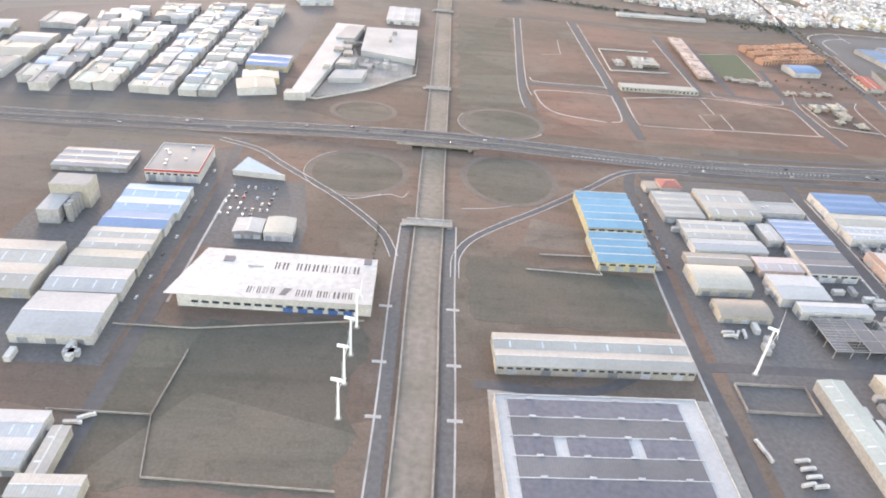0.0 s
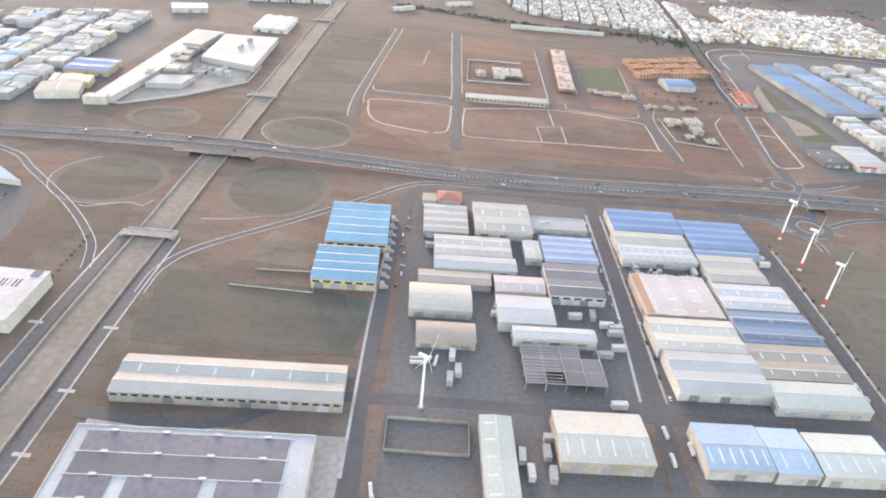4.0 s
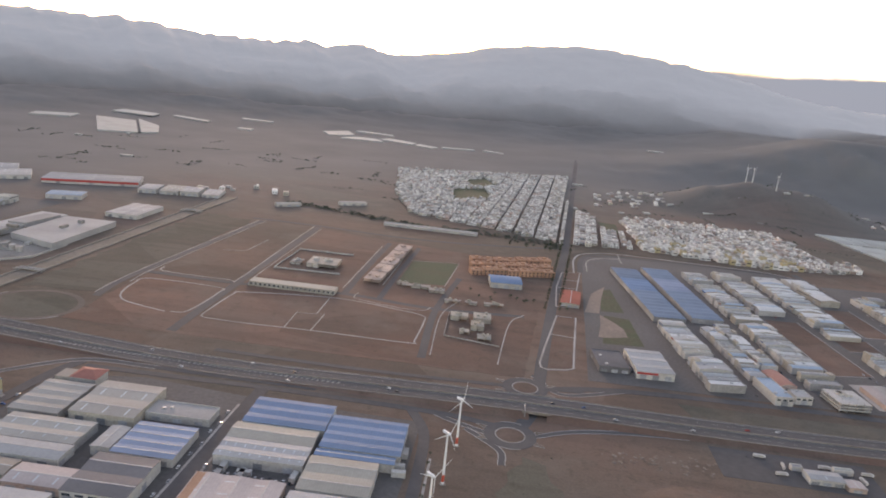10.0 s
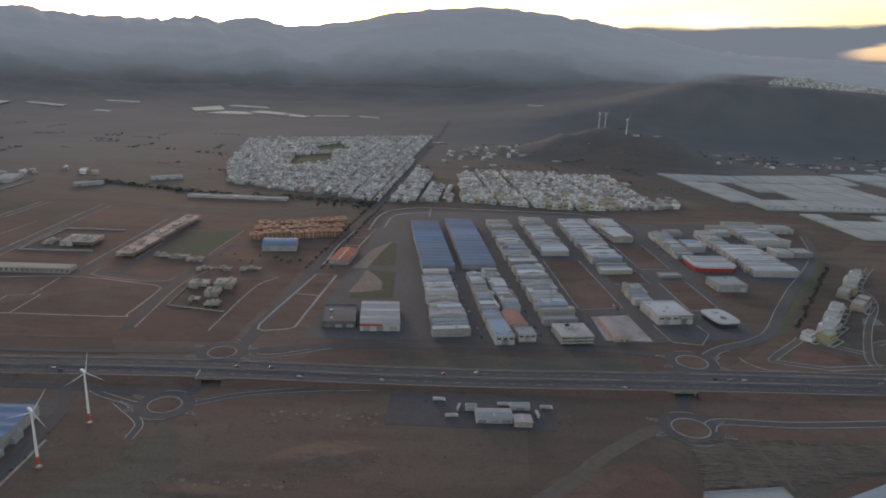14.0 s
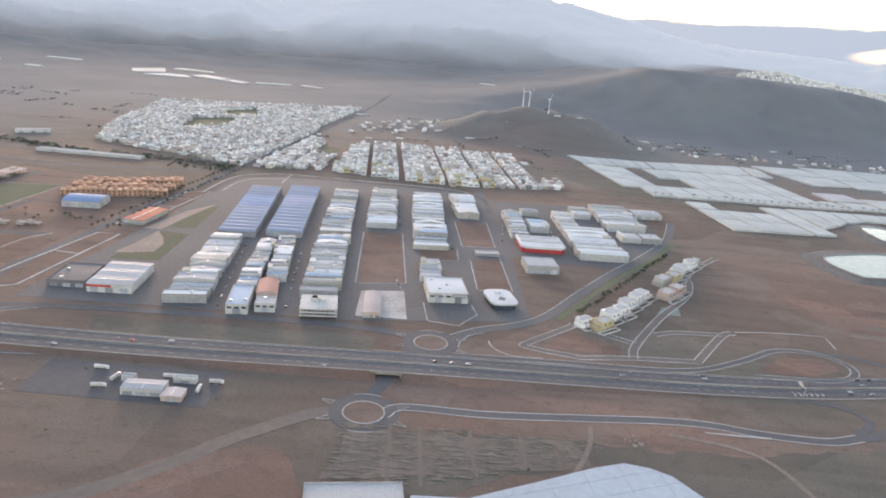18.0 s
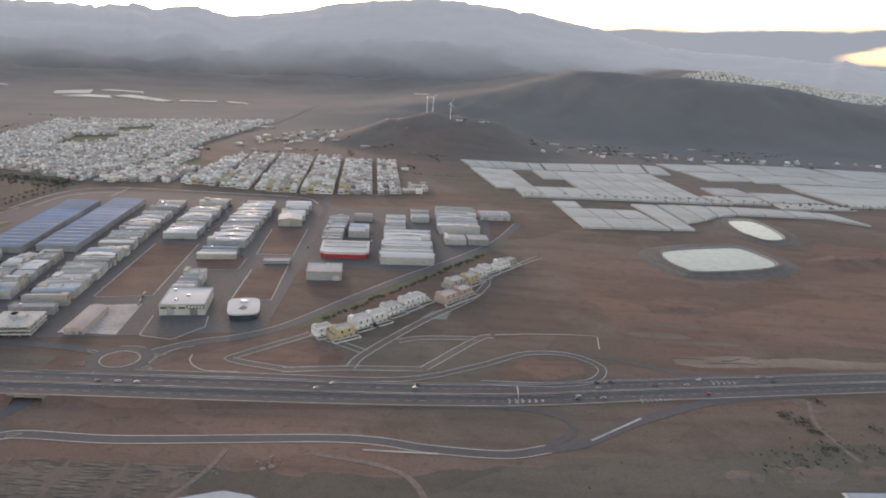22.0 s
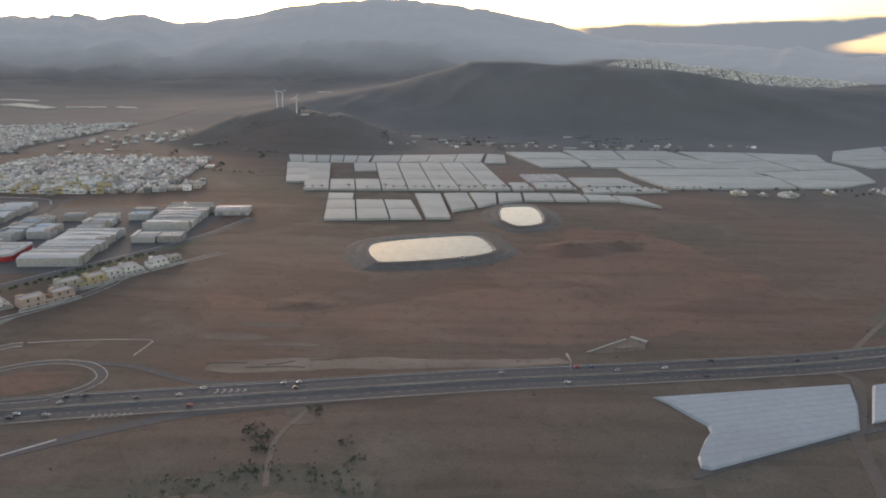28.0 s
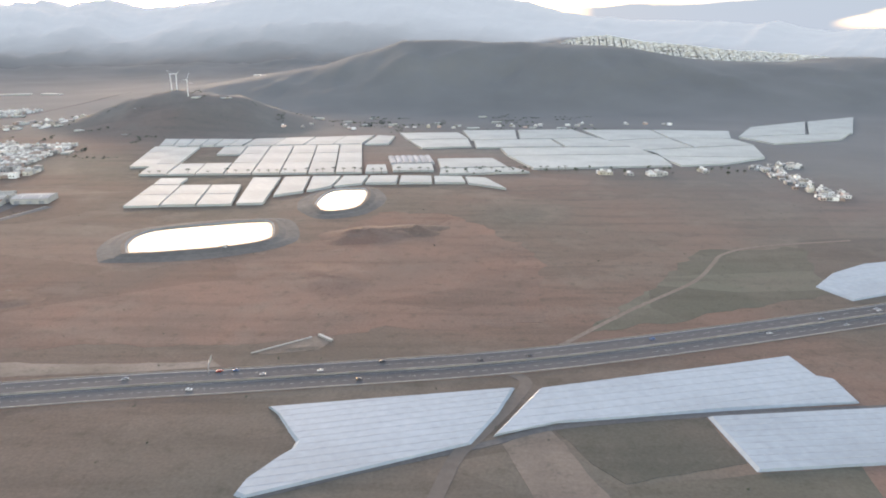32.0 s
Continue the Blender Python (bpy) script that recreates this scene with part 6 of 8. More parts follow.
# construction sites on the plots
vt = thing("terrace", "long low cream terrace of small houses behind a wall", "houses", at=pose(338, 960, 0, 0, 0, 2))
part("wall", Mesh().box(-57, 57, -9, 9, -0.2, 5), CREAM_WALL, vt)
part("roof", Mesh().box(-56.5, 56.5, -8.5, 8.5, 5, 5.3), ROOF["cream"], vt)
for k in range(19):
    part("dividing_wall", Mesh().box(-57 + k * 6.3, -56.6 + k * 6.3, -13, -9, -0.2, 3), WHITE_WALL, vt)
    part("window", Mesh().box(-55 + k * 6, -52.6 + k * 6, -9.08, -9, 1.0, 3.2), GLASS, vt)
part("front_wall", Mesh().box(-57, 57, -13.4, -13, -0.2, 2), CREAM_WALL, vt)


def shell(name, label, x, y, w, d, h, ang, nx, ny, material, fill=0.6, slabs=None):
    """A concrete frame under construction: slabs, columns and some walls."""
    root = thing(name, label, "building site", at=pose(x, y, 0, 0, 0, ang))
    levels = max(1, round(h / 3.2))
    for l in range(levels):
        part("slab", Mesh().box(-w / 2, w / 2, -d / 2, d / 2, (l + 1) * 3.2 - (1.3 if slabs is WHITE_WALL else 0.5), (l + 1) * 3.2), slabs or CONCRETE, root)
    for i in range(nx):
        for j in range(ny):
            cx, cy = -w / 2 + 0.5 + (w - 1) * i / (nx - 1), -d / 2 + 0.5 + (d - 1) * j / (ny - 1)
            part("column", Mesh().box(cx - 0.3, cx + 0.3, cy - 0.3, cy + 0.3, -0.1, levels * 3.2 + 0.8), CONCRETE, root)
    for k in range(nx - 1):
        if rng.random() < fill:
            part("wall", Mesh().box(-w / 2 + w * k / (nx - 1) + 0.8, -w / 2 + w * (k + 1) / (nx - 1) - 0.8, -d / 2 + 0.1, -d / 2 + 0.4, 0, levels * 3.2 - 0.4), material, root)
    for k in range(3):
        q, r = rng.uniform(-0.4, 0.2) * w, rng.uniform(-0.4, 0.2) * d
        part("roof_block", Mesh().box(q, q + w * 0.16, r, r + d * 0.22, levels * 3.2, levels * 3.2 + 2.4), material, root)
    return root


shell("building_site", "half-built pale concrete school on a walled plot", 345, 1080, 44, 40, 7, 2, 6, 5, WHITE_WALL, slabs=CREAM_WALL)
shell("building_site", "small half-built block beside it", 305, 1075, 16, 22, 4, 2, 3, 3, WHITE_WALL)
wall_line([(284, 1035), (378, 1042)], 2.0, 0.6, "white wall of a building plot")
wall_line([(284, 1035), (287, 1147), (372, 1150)], 2.0, 0.6, "white wall of a building plot")
for k in range(5):
    shell("building_site", "half-built pinkish terrace in concrete and brick", 430 + k * 2.5, 1040 + k * 44, 24, 40, 7, -3, 3, 5, PINK_WALL, slabs=PINK_WALL)
for x, y, w, d, h in ((560, 925, 22, 16, 6), (588, 930, 22, 22, 6), (584, 900, 16, 18, 6), (594, 868, 16, 16, 3), (570, 880, 12, 10, 3)):
    shell("building_site", "half-built cream concrete houses on a plot", x, y, w, d, h, 4, 3, 3, CREAM_WALL, slabs=CREAM_WALL)
wall_line([(546, 945), (548, 862), (612, 850)], 1.4, 0.6, "low pale wall round a building plot", PAVING)
for x, y, w, d in ((490, 1030, 40, 10), (520, 1022, 22, 14), (470, 1036, 16, 8)):
    shell("building_site", "low cream site buildings by the pitch", x, y, w, d, 3.5, 6, 4, 2, CREAM_WALL)
for x, y, w, d in ((545, 985, 20, 8), (570, 988, 16, 8), (600, 992, 26, 8)):
    shell("building_site", "row of low cream site buildings", x, y, w, d, 3.2, 3, 4, 2, CREAM_WALL)


def block(name, label, x, y, w, d, h, ang, material, group, storeys=3, cat="apartment block", roofm=None):
    """A small block of flats: walls, roof, stair head, window columns and balconies."""
    root = thing(name, label, cat, group, pose(x, y, 0, 0, 0, ang))
    part("wall", Mesh().box(-w / 2, w / 2, -d / 2, d / 2, -0.2, h), material, root)
    part("roof", Mesh().box(-w / 2 + 0.4, w / 2 - 0.4, -d / 2 + 0.4, d / 2 - 0.4, h, h + 0.15), roofm or ROOF["tan"], root)
    part("parapet", Mesh().frame_box(-w / 2, w / 2, -d / 2, d / 2, 0.35, h, h + 0.9), material, root)
    part("stair_head", Mesh().box(-w * 0.15, w * 0.15, -d * 0.1, d * 0.2, h + 0.15, h + 2.8), material, root)
    cols = 2 if w < 16 else 3
    for l in range(storeys):
        for k in range(cols):
            u = -w / 2 + w * (k + 0.5) / cols
            z = 1.0 + l * h / storeys
            part("window", Mesh().box(u - 1.3, u + 1.3, -d / 2 - 0.06, -d / 2, z, z + 2.0), GLASS, root)
    return root


shell("parking_deck", "open multi-level concrete parking deck at the head of a row", 972, 820, 34, 34, 9.6, 9, 5, 4, WHITE_WALL, 0.2, WHITE_WALL)
OB = "orange apartment blocks"
for i in range(7):
    for j in range(3):
        block("apartment_block", "orange rendered apartment block with flat roof", 566 + i * 18.5 - j * 2 + rng.uniform(-0.5, 0.5), 1140 + j * 33 + i * 6.0 + rng.uniform(-1, 1), 18.4, 20, rng.choice((7, 8, 9, 10)), 18, ORANGE_WALL, OB, 2, roofm=ROOF["rust"])
shed(612, 1098, 46, 40, 8, "sports hall with pale blue barrel roof", "blue", WHITE_WALL, 'arch', 1, 'x', rise=3, ang=8, lights=0, caps=False, name="sports_hall", category="sports hall")

# ---- wind turbines ----
GT = "wind turbines"


def turbine(x, y, hub, blade, heading, spin, red, label):
    root = thing("wind_turbine", label, "wind turbine", GT, pose(x, y, land(x, y), 0, 0, heading))
    part("tower", Mesh().tube(0, 0, -0.3, hub - 0.8, 1.05, 0.6, 16), TURBINE, root)
    part("foundation", Mesh().tube(0, 0, -0.3, 0.4, 2.4, 2.2, 16), CONCRETE, root)
    if red:
        part("band", Mesh().tube(0, 0, hub * 0.05, hub * 0.19, 1.08, 1.02, 16), TURBINE_RED, root, "red painted lower band")
    part("nacelle", Mesh().extrude([(-0.8, hub - 0.85), (0.8, hub - 0.85), (1.0, hub), (0.75, hub + 0.9), (-0.75, hub + 0.9), (-1.0, hub)], -1.8, 4.4, 'y'), TURBINE, root)
    rotor = part("hub", Mesh().add([(0.9 * math.cos(a), -1.8, hub + 0.9 * math.sin(a)) for a in [i * math.pi / 5 for i in range(10)]] + [(0, -3.2, hub)], [tuple(range(10))] + [((i + 1) % 10, i, 10) for i in range(10)]), TURBINE, root)
    for k in range(3):
        a = radians(spin + 120 * k)
        m = Mesh()
        st = [(0.6, 0.3, 0.3), (blade * 0.2, 0.42, 0.18), (blade * 0.6, 0.26, 0.1), (blade, 0.1, 0.04)]
        for r, c, th in st:
            for dx, dy in ((-c, 0), (0, -th), (c, 0), (0, th)):
                m.v.append((math.sin(a) * r + math.cos(a) * dx, -2.4 + dy, hub + math.cos(a) * r - math.sin(a) * dx))
        for s in range(3):
            for q in range(4):
                m.f.append((4 * s + q, 4 * s + (q + 1) % 4, 4 * s + 4 + (q + 1) % 4, 4 * s + 4 + q))
        m.f += [(0, 1, 2, 3), (15, 14, 13, 12)]
        part("blade", m, TURBINE, rotor)


for k, (x, y) in enumerate(((-39, 297), (-39, 327), (-38, 355), (-37, 385))):
    turbine(x, y, 32, 13, 78, 5 + 9 * k, False, "white wind turbine standing at the edge of a field")
turbine(248, 360, 41, 16, 60, 40, False, "white wind turbine standing between halls")
for k, (x, y) in enumerate(((585, 625), (580, 569), (576, 513))):
    turbine(x, y, 41, 16, 50, 10 + 25 * k, True, "white wind turbine with a red lower band")
for k, (x, y) in enumerate(((1336, 2111), (1288, 2171), (1272, 2178))):
    turbine(x, y, 40, 17, 40, 20 + 30 * k, False, "tall white wind turbine far off on a knoll")

# loading docks, containers and yard clutter between the halls
BOXCOL = {"red": RED_WALL, "blue": CAR["blue"], "white": WHITE_WALL, "grey": GREY_WALL, "rust": ROOF["rust"]}


def container(x, y, ang, c):
    root = thing("container", c + " steel shipping container on a yard", "container", "yard containers", pose(x, y, 0.08, 0, 0, ang))
    part("body", Mesh().box(-5.2, 5.2, -2.1, 2.1, 0, 4.4), BOXCOL[c], root)
    part("door", Mesh().box(5.2, 5.28, -1.9, 1.9, 0.2, 4.2), DOOR, root)


for i in range(46):
    x0, x1, y0, y1 = rng.choice(((230, 392, 372, 420), (230, 255, 430, 600), (296, 306, 420, 480), (346, 392, 420, 480), (416, 480, 536, 546), (545, 552, 380, 640), (-262, -204, 330, 350), (60, 200, 228, 236), (300, 340, 310, 355)))
    container(rng.uniform(x0, x1), rng.uniform(y0, y1), rng.choice((2, 92, 5, 88)), rng.choice(("white", "grey", "grey", "white", "grey", "white")))
for k in range(9):
    y = 488 + k * 13.5
    dk = thing("loading_dock", "low concrete loading annex along a factory hall", "loading dock", "loading docks", pose(212.5, y, 0, 0, 0, 2))
    part("body", Mesh().box(-3.2, 0.5, -3.4, 3.4, 0, rng.uniform(2.4, 4.6)), GREY_WALL, dk)
    part("ramp", Mesh().add([(0.5, -2.5, 0.1), (3.5, -2.5, 0.16), (3.5, 2.5, 0.16), (0.5, 2.5, 0.1), (0.5, -2.5, 1.4), (0.5, 2.5, 1.4)], [(4, 1, 2, 5), (0, 1, 4), (3, 5, 2), (0, 4, 5, 3)]), CONCRETE, dk)

# ---- reservoirs ----
def reservoir(label, rim, h, at):
    root = thing("reservoir", label, "reservoir", "reservoirs", at)
    n = len(rim)
    c = Vector((sum(p[0] for p in rim) / n, sum(p[1] for p in rim) / n))

    def loop(s, z):
        return [(c.x + (x - c.x) + (x - c.x) / (Vector((x, y)) - c).length * s, c.y + (y - c.y) + (y - c.y) / (Vector((x, y)) - c).length * s, z) for x, y in rim]
    m = Mesh()
    layers = [loop(31, -0.2), loop(19, 1.7), loop(14.5, 1.8), loop(7, h), loop(2.5, h), loop(0, h - 1.6), loop(-6, h - 4)]
    for l in layers:
        m.v += l
    for k in range(len(layers) - 1):
        for i in range(n):
            j = (i + 1) % n
            m.f.append((k * n + i, k * n + j, (k + 1) * n + j, (k + 1) * n + i))
    bank_ = part("embankment", m, STONE_BANK, root)
    part("crest_path", Mesh().ribbon([p[:2] for p in loop(4.7, 0)] + [loop(4.7, 0)[0][:2]], 4.0, h + 0.04), FIELD_PALE, bank_)
    part("liner", Mesh().add([(x, y, z + 0.05) for x, y, z in layers[4]] + [(x, y, z + 0.05) for x, y, z in layers[5]], [(i, (i + 1) % n, (i + 1) % n + n, i + n) for i in range(n)]), GREY_WALL, bank_)
    w = loop(-0.6, h - 1.7)
    part("water", Mesh().add(w, [tuple(range(n))]), WATER, root, "still water mirroring the pale sky")
    return root


R1 = smooth([(1632, 1085), (1617, 1120), (1616, 1155), (1632, 1176), (1680, 1196), (1729, 1212), (1747, 1204), (1759, 1165), (1760, 1140), (1742, 1120), (1700, 1102), (1655, 1088), (1632, 1085)], 4)[:-1]
R2 = smooth([(1784, 1300), (1786, 1350), (1795, 1382), (1818, 1392), (1838, 1388), (1844, 1350), (1840, 1290), (1822, 1268), (1800, 1266), (1784, 1300)], 4)[:-1]
r1 = reservoir("large irrigation reservoir behind an earth bank", R1[::-1], 4.0, pose(0, 0, 0))
part("pump_house", Mesh().box(1722, 1726, 1103, 1107, 2, 6), GREY_WALL, r1)
reservoir("smaller irrigation reservoir behind an earth bank", R2[::-1], 4.0, pose(0, 0, 0))

# ---- greenhouses ----
GH = "netted greenhouses"


def greenhouse(pts, h=3.4, material=None, label="flat netted greenhouse with pale cover", seams=0, group=GH, seam_ang=None, cross=0, slope=0.9):
    """A netting roof on posts over an outline, with sloping side nets and sagging surface lines."""
    a = sum(p[0] * q[1] - q[0] * p[1] for p, q in zip(pts, pts[1:] + pts[:1]))
    pts = [Vector(p) for p in (pts if a > 0 else pts[::-1])]
    n = len(pts)
    c = sum(pts, Vector((0, 0))) / n
    base = land(c.x, c.y)
    root = thing("greenhouse", label, "greenhouse", group, pose(c.x, c.y, base))
    inner = [p + (c - p).normalized() * slope for p in pts]
    mt = material or COVER
    part("cover", Mesh().prism([tuple(p - c) for p in inner], h - 0.12, h), mt, root)
    m = Mesh()
    m.add([(*(p - c), -0.1) for p in pts] + [(*(p - c), h - 0.06) for p in inner], [(i, (i + 1) % n, (i + 1) % n + n, i + n) for i in range(n)])
    part("side_net", m, mt, root)
    for count, ang in ((seams, seam_ang), (cross, (seam_ang or 0) + 78)):
        if not count:
            continue
        u = Vector((math.cos(radians(ang)), math.sin(radians(ang))))
        v = Vector((-u.y, u.x))
        us, vs = [(p - c).dot(u) for p in inner], [(p - c).dot(v) for p in inner]
        for k in range(1, count):
            q = min(vs) + (max(vs) - min(vs)) * k / count
            hits = []
            for i in range(n):
                j = (i + 1) % n
                if (vs[i] - q) * (vs[j] - q) < 0:
                    t = (q - vs[i]) / (vs[j] - vs[i])
                    hits.append(us[i] + (us[j] - us[i]) * t)
            hits.sort()
            for a0, a1 in zip(hits[::2], hits[1::2]):
                p0, p1 = u * a0 + v * q, u * a1 + v * q
                part("seam", Mesh().ribbon([tuple(p0), tuple(p1)], 0.4, h + 0.07, None, 0.1), NET_SEAM, root)
    return root


def quad(a, b, c, d, i, j, ni, nj, gap):
    """Cell i, j of a ni by nj grid over the quadrilateral a b c d."""
    a, b, c, d = [Vector(p) for p in (a, b, c, d)]

    def at(u, v):
        return a.lerp(b, u).lerp(d.lerp(c, u), v)
    gu, gv = gap / (b - a).length, gap / (d - a).length
    u0, u1, v0, v1 = i / ni + gu, (i + 1) / ni - gu, j / nj + gv, (j + 1) / nj - gv
    return [tuple(at(u, v)) for u, v in ((u0, v0), (u1, v0), (u1, v1), (u0, v1))]


def plots(a, b, c, d, ni, nj, gap, skip=(), label="flat netted greenhouse with pale cover"):
    for i in range(ni):
        for j in range(nj):
            if (i, j) not in skip:
                greenhouse(quad(a, b, c, d, i, j, ni, nj, gap), rng.uniform(3.1, 3.6), label=label)


plots((1468, 1493), (1820, 1519), (1787, 1816), (1428, 1768), 8, 3, 0.9, skip=((1, 1), (2, 1), (1, 2)))
greenhouse([(1824, 1522), (1860, 1526), (1852, 1590), (1820, 1586)])
plots((1425, 1560), (1467, 1562), (1428, 1780), (1381, 1775), 1, 3, 0.9)
plots((1386, 1785), (1548, 1792), (1548, 1884), (1362, 1880), 6, 1, 0.9)
plots((1552, 1795), (1784, 1822), (1800, 1950), (1550, 1888), 4, 1, 0.9)
plots((1790, 1822), (1840, 1826), (1845, 1940), (1806, 1950), 1, 1, 0.9)
plots((1537, 1283), (1674, 1298), (1653, 1420), (1522, 1412), 3, 2, 0.9)
plots((1522, 1415), (1562, 1418), (1558, 1468), (1515, 1464), 1, 1, 0.9)
plots((1678, 1300), (1714, 1304), (1699, 1476), (1655, 1473), 1, 1, 0.9)
for q in (((1716, 1350), (1752, 1376), (1742, 1484), (1704, 1478)), ((1756, 1380), (1786, 1410), (1790, 1488), (1746, 1485)), ((1790, 1412), (1829, 1434), (1832, 1491), (1794, 1488)), ((1833, 1436), (1880, 1438), (1880, 1494), (1836, 1492)),
          ((1884, 1438), (1934, 1441), (1932, 1492), (1884, 1494)), ((1938, 1441), (1985, 1444), (1980, 1488), (1936, 1490)), ((1989, 1440), (2042, 1402), (2016, 1481), (1985, 1486))):
    greenhouse(list(q))
st = thing("greenhouse", "white striped greenhouse of arched tunnels", "greenhouse", GH, pose(1893, 1640, 0, 0, 0, 8))
for k in range(7):
    part("tunnel", Mesh().extrude([(-5.2 + k * 11 - 33, 0), (5.2 + k * 11 - 33, 0)] + [(5.2 * math.cos(radians(q)) + k * 11 - 33, 2.5 + 2.4 * math.sin(radians(q))) for q in range(0, 181, 30)], -36, 36, 'y'), ROOF["white"], st)
for q in (((1852, 1990), (1985, 2000), (2005, 1905), (1875, 1890)), ((1878, 1880), (2004, 1895), (2008, 1800), (1908, 1775)), ((1946, 1560), (2060, 1575), (2040, 1660), (1940, 1650))):
    greenhouse(list(q))
greenhouse([(1868, 1535), (1936, 1540), (1932, 1600), (1862, 1592)])
greenhouse([(1944, 1508), (2092, 1530), (2070, 1568), (1946, 1552)])
for q in (((1996, 2036), (2120, 2050), (2110, 1900), (2010, 1890)), ((2126, 2050), (2256, 2062), (2285, 1930), (2116, 1902)), ((2016, 1880), (2180, 1902), (2190, 1800), (2016, 1785)), ((2186, 1905), (2288, 1925), (2330, 1800), (2196, 1800)),
          ((2064, 1776), (2330, 1795), (2358, 1712), (2070, 1690)), ((2072, 1684), (2356, 1706), (2345, 1592), (2102, 1560))):
    greenhouse(list(q))
for q in (((2280, 2056), (2440, 2058), (2440, 1930), (2300, 1885)), ((2446, 2058), (2622, 2046), (2580, 1925), (2446, 1930)), ((2304, 1880), (2440, 1924), (2450, 1800), (2336, 1760)), ((2446, 1924), (2578, 1918), (2588, 1832), (2456, 1800)), ((2338, 1754), (2586, 1826), (2544, 1680), (2350, 1690)), ((2350, 1684), (2540, 1674), (2440, 1610), (2360, 1594)),
          ((2606, 1950), (2704, 2120), (2900, 2240), (2780, 2000)), ((2786, 1996), (2906, 2240), (3090, 2350), (2900, 2020)), ((2640, 1850), (2606, 1945), (2890, 2016), (2815, 1915))):
    greenhouse(list(q))
BT = "blue-white netted fields by the motorway"
greenhouse([(1845, 791), (1853, 782), (1863, 764), (1869, 754), (1868, 746), (1862, 738), (1850, 718), (1848, 708), (1853, 705), (1966, 752), (1984, 785), (1996, 815)][::-1], 1.4, COVER_BLUE, "large swallow-tailed field under blue-white netting", 13, BT, 13, slope=2.2)
greenhouse([(2011, 814), (2148, 850), (2194, 862), (2198, 832), (2207, 828), (2206, 798), (2125, 789), (2055, 779), (2016, 774), (1978, 760)][::-1], 1.4, COVER_BLUE, "long curved field under blue-white netting", 8, BT, 12, slope=2.2)
greenhouse([(2106, 781), (2260, 796), (2240, 740), (2112, 728)], 1.4, COVER_BLUE, "field under blue-white netting", 9, BT, 5, slope=2.2)
greenhouse([(2284, 1002), (2320, 1040), (2367, 1068), (2430, 1082), (2390, 1000), (2335, 982), (2299, 968)], 1.4, COVER_BLUE, "field under blue-white netting beside the motorway", 6, BT, 20, slope=2.2)
big = [(1070, 500), (1074, 564), (1107, 566), (1150, 588), (1188, 608), (1209, 616), (1225, 613), (1238, 606), (1259, 576), (1282, 540), (1300, 500)]
greenhouse(big[::-1], 4.0, COVER_BLUE, "huge blue-white netted greenhouse with a wavy edge", 10, BT, 22, 9)
FW = "far pale plots"
for q in (((-1034, 2684), (-862, 2671), (-655, 2323), (-766, 2270)), ((-893, 2744), (-721, 2584), (-614, 2381), (-650, 2334)), ((-1180, 2500), (-1060, 2560), (-1100, 2680), (-1220, 2600)), ((-1100, 2900), (-900, 2860), (-930, 2980), (-1120, 3020)), ((-880, 2990), (-680, 2900), (-690, 2960), (-890, 3050)),
          ((-660, 3210), (-500, 3190), (-520, 3240), (-670, 3260)), ((-510, 2800), (-450, 2790), (-455, 2840), (-515, 2850)), ((-236, 3080), (-160, 3230), (-88, 3060), (-178, 2960)), ((-130, 3240), (60, 3200), (40, 3260), (-120, 3300)), ((-108, 2890), (72, 2905), (20, 3000), (-70, 3000)), ((30, 3010), (180, 2930), (190, 3010), (60, 3090)), ((196, 2920), (270, 2870), (290, 2930), (205, 2990)),
          ((310, 2940), (440, 2990), (430, 3020), (300, 2970)), ((470, 3000), (560, 2960), (560, 2990), (480, 3030)), ((1190, 3250), (1270, 3230), (1265, 3270), (1185, 3290))):
    greenhouse(list(q), 4.0, label="pale netted plot far off on the plain", group=FW)

# ---- town houses ----
LIME = mat("limewashed_wall", (0.70, 0.68, 0.65), (0.60, 0.585, 0.56), 0.08, 0.9, 0.8, vary=0.3, stain=(0.45, 0.41, 0.37), stain_amount=0.4, stain_scale=0.2)
TH = "white town houses"
PROTO = []
for k in range(9):
    w, d, h = rng.uniform(8, 10), rng.uniform(8, 10.5), rng.choice((5.2, 5.6, 6.4, 8.2, 9.4))
    mt = (LIME, LIME, LIME, CREAM_WALL, LIME, PINK_WALL, LIME, OCHRE_WALL, LIME)[k]
    root = thing("house", ("white", "white", "white", "cream", "white", "pinkish", "white", "ochre", "white")[k] + " rendered flat-roofed town house in a dense block", "house", TH, pose(0, 0, -400))
    part("wall", Mesh().box(-w / 2, w / 2, -d / 2, d / 2, -0.3, h), mt, root)
    part("roof", Mesh().box(-w / 2 + 0.3, w / 2 - 0.3, -d / 2 + 0.3, d / 2 - 0.3, h, h + 0.12), ROOF["pale" if k % 3 else "tan"], root)
    part("parapet", Mesh().frame_box(-w / 2, w / 2, -d / 2, d / 2, 0.3, h, h + 1), mt, root)
    if k % 2 == 0:
        part("roof_room", Mesh().box(-w * 0.3, w * 0.25, -d * 0.1, d * 0.4, h + 0.12, h + 2.8), mt, root)
    part("window", Mesh().box(-w * 0.36, w * 0.36, -d / 2 - 0.06, -d / 2, h * 0.5, h * 0.5 + 1.7), GLASS, root)
    PROTO.append((root, w, d, h))


def inside(p, poly):
    ok = False
    for a, b in zip(poly, poly[1:] + poly[:1]):
        if (a[1] > p[1]) != (b[1] > p[1]) and p[0] < (b[0] - a[0]) * (p[1] - a[1]) / (b[1] - a[1]) + a[0]:
            ok = not ok
    return ok


single = 0
REST = {0: Mesh(), 1: Mesh(), 2: Mesh(), 3: Mesh()}
REST_DARK = Mesh()


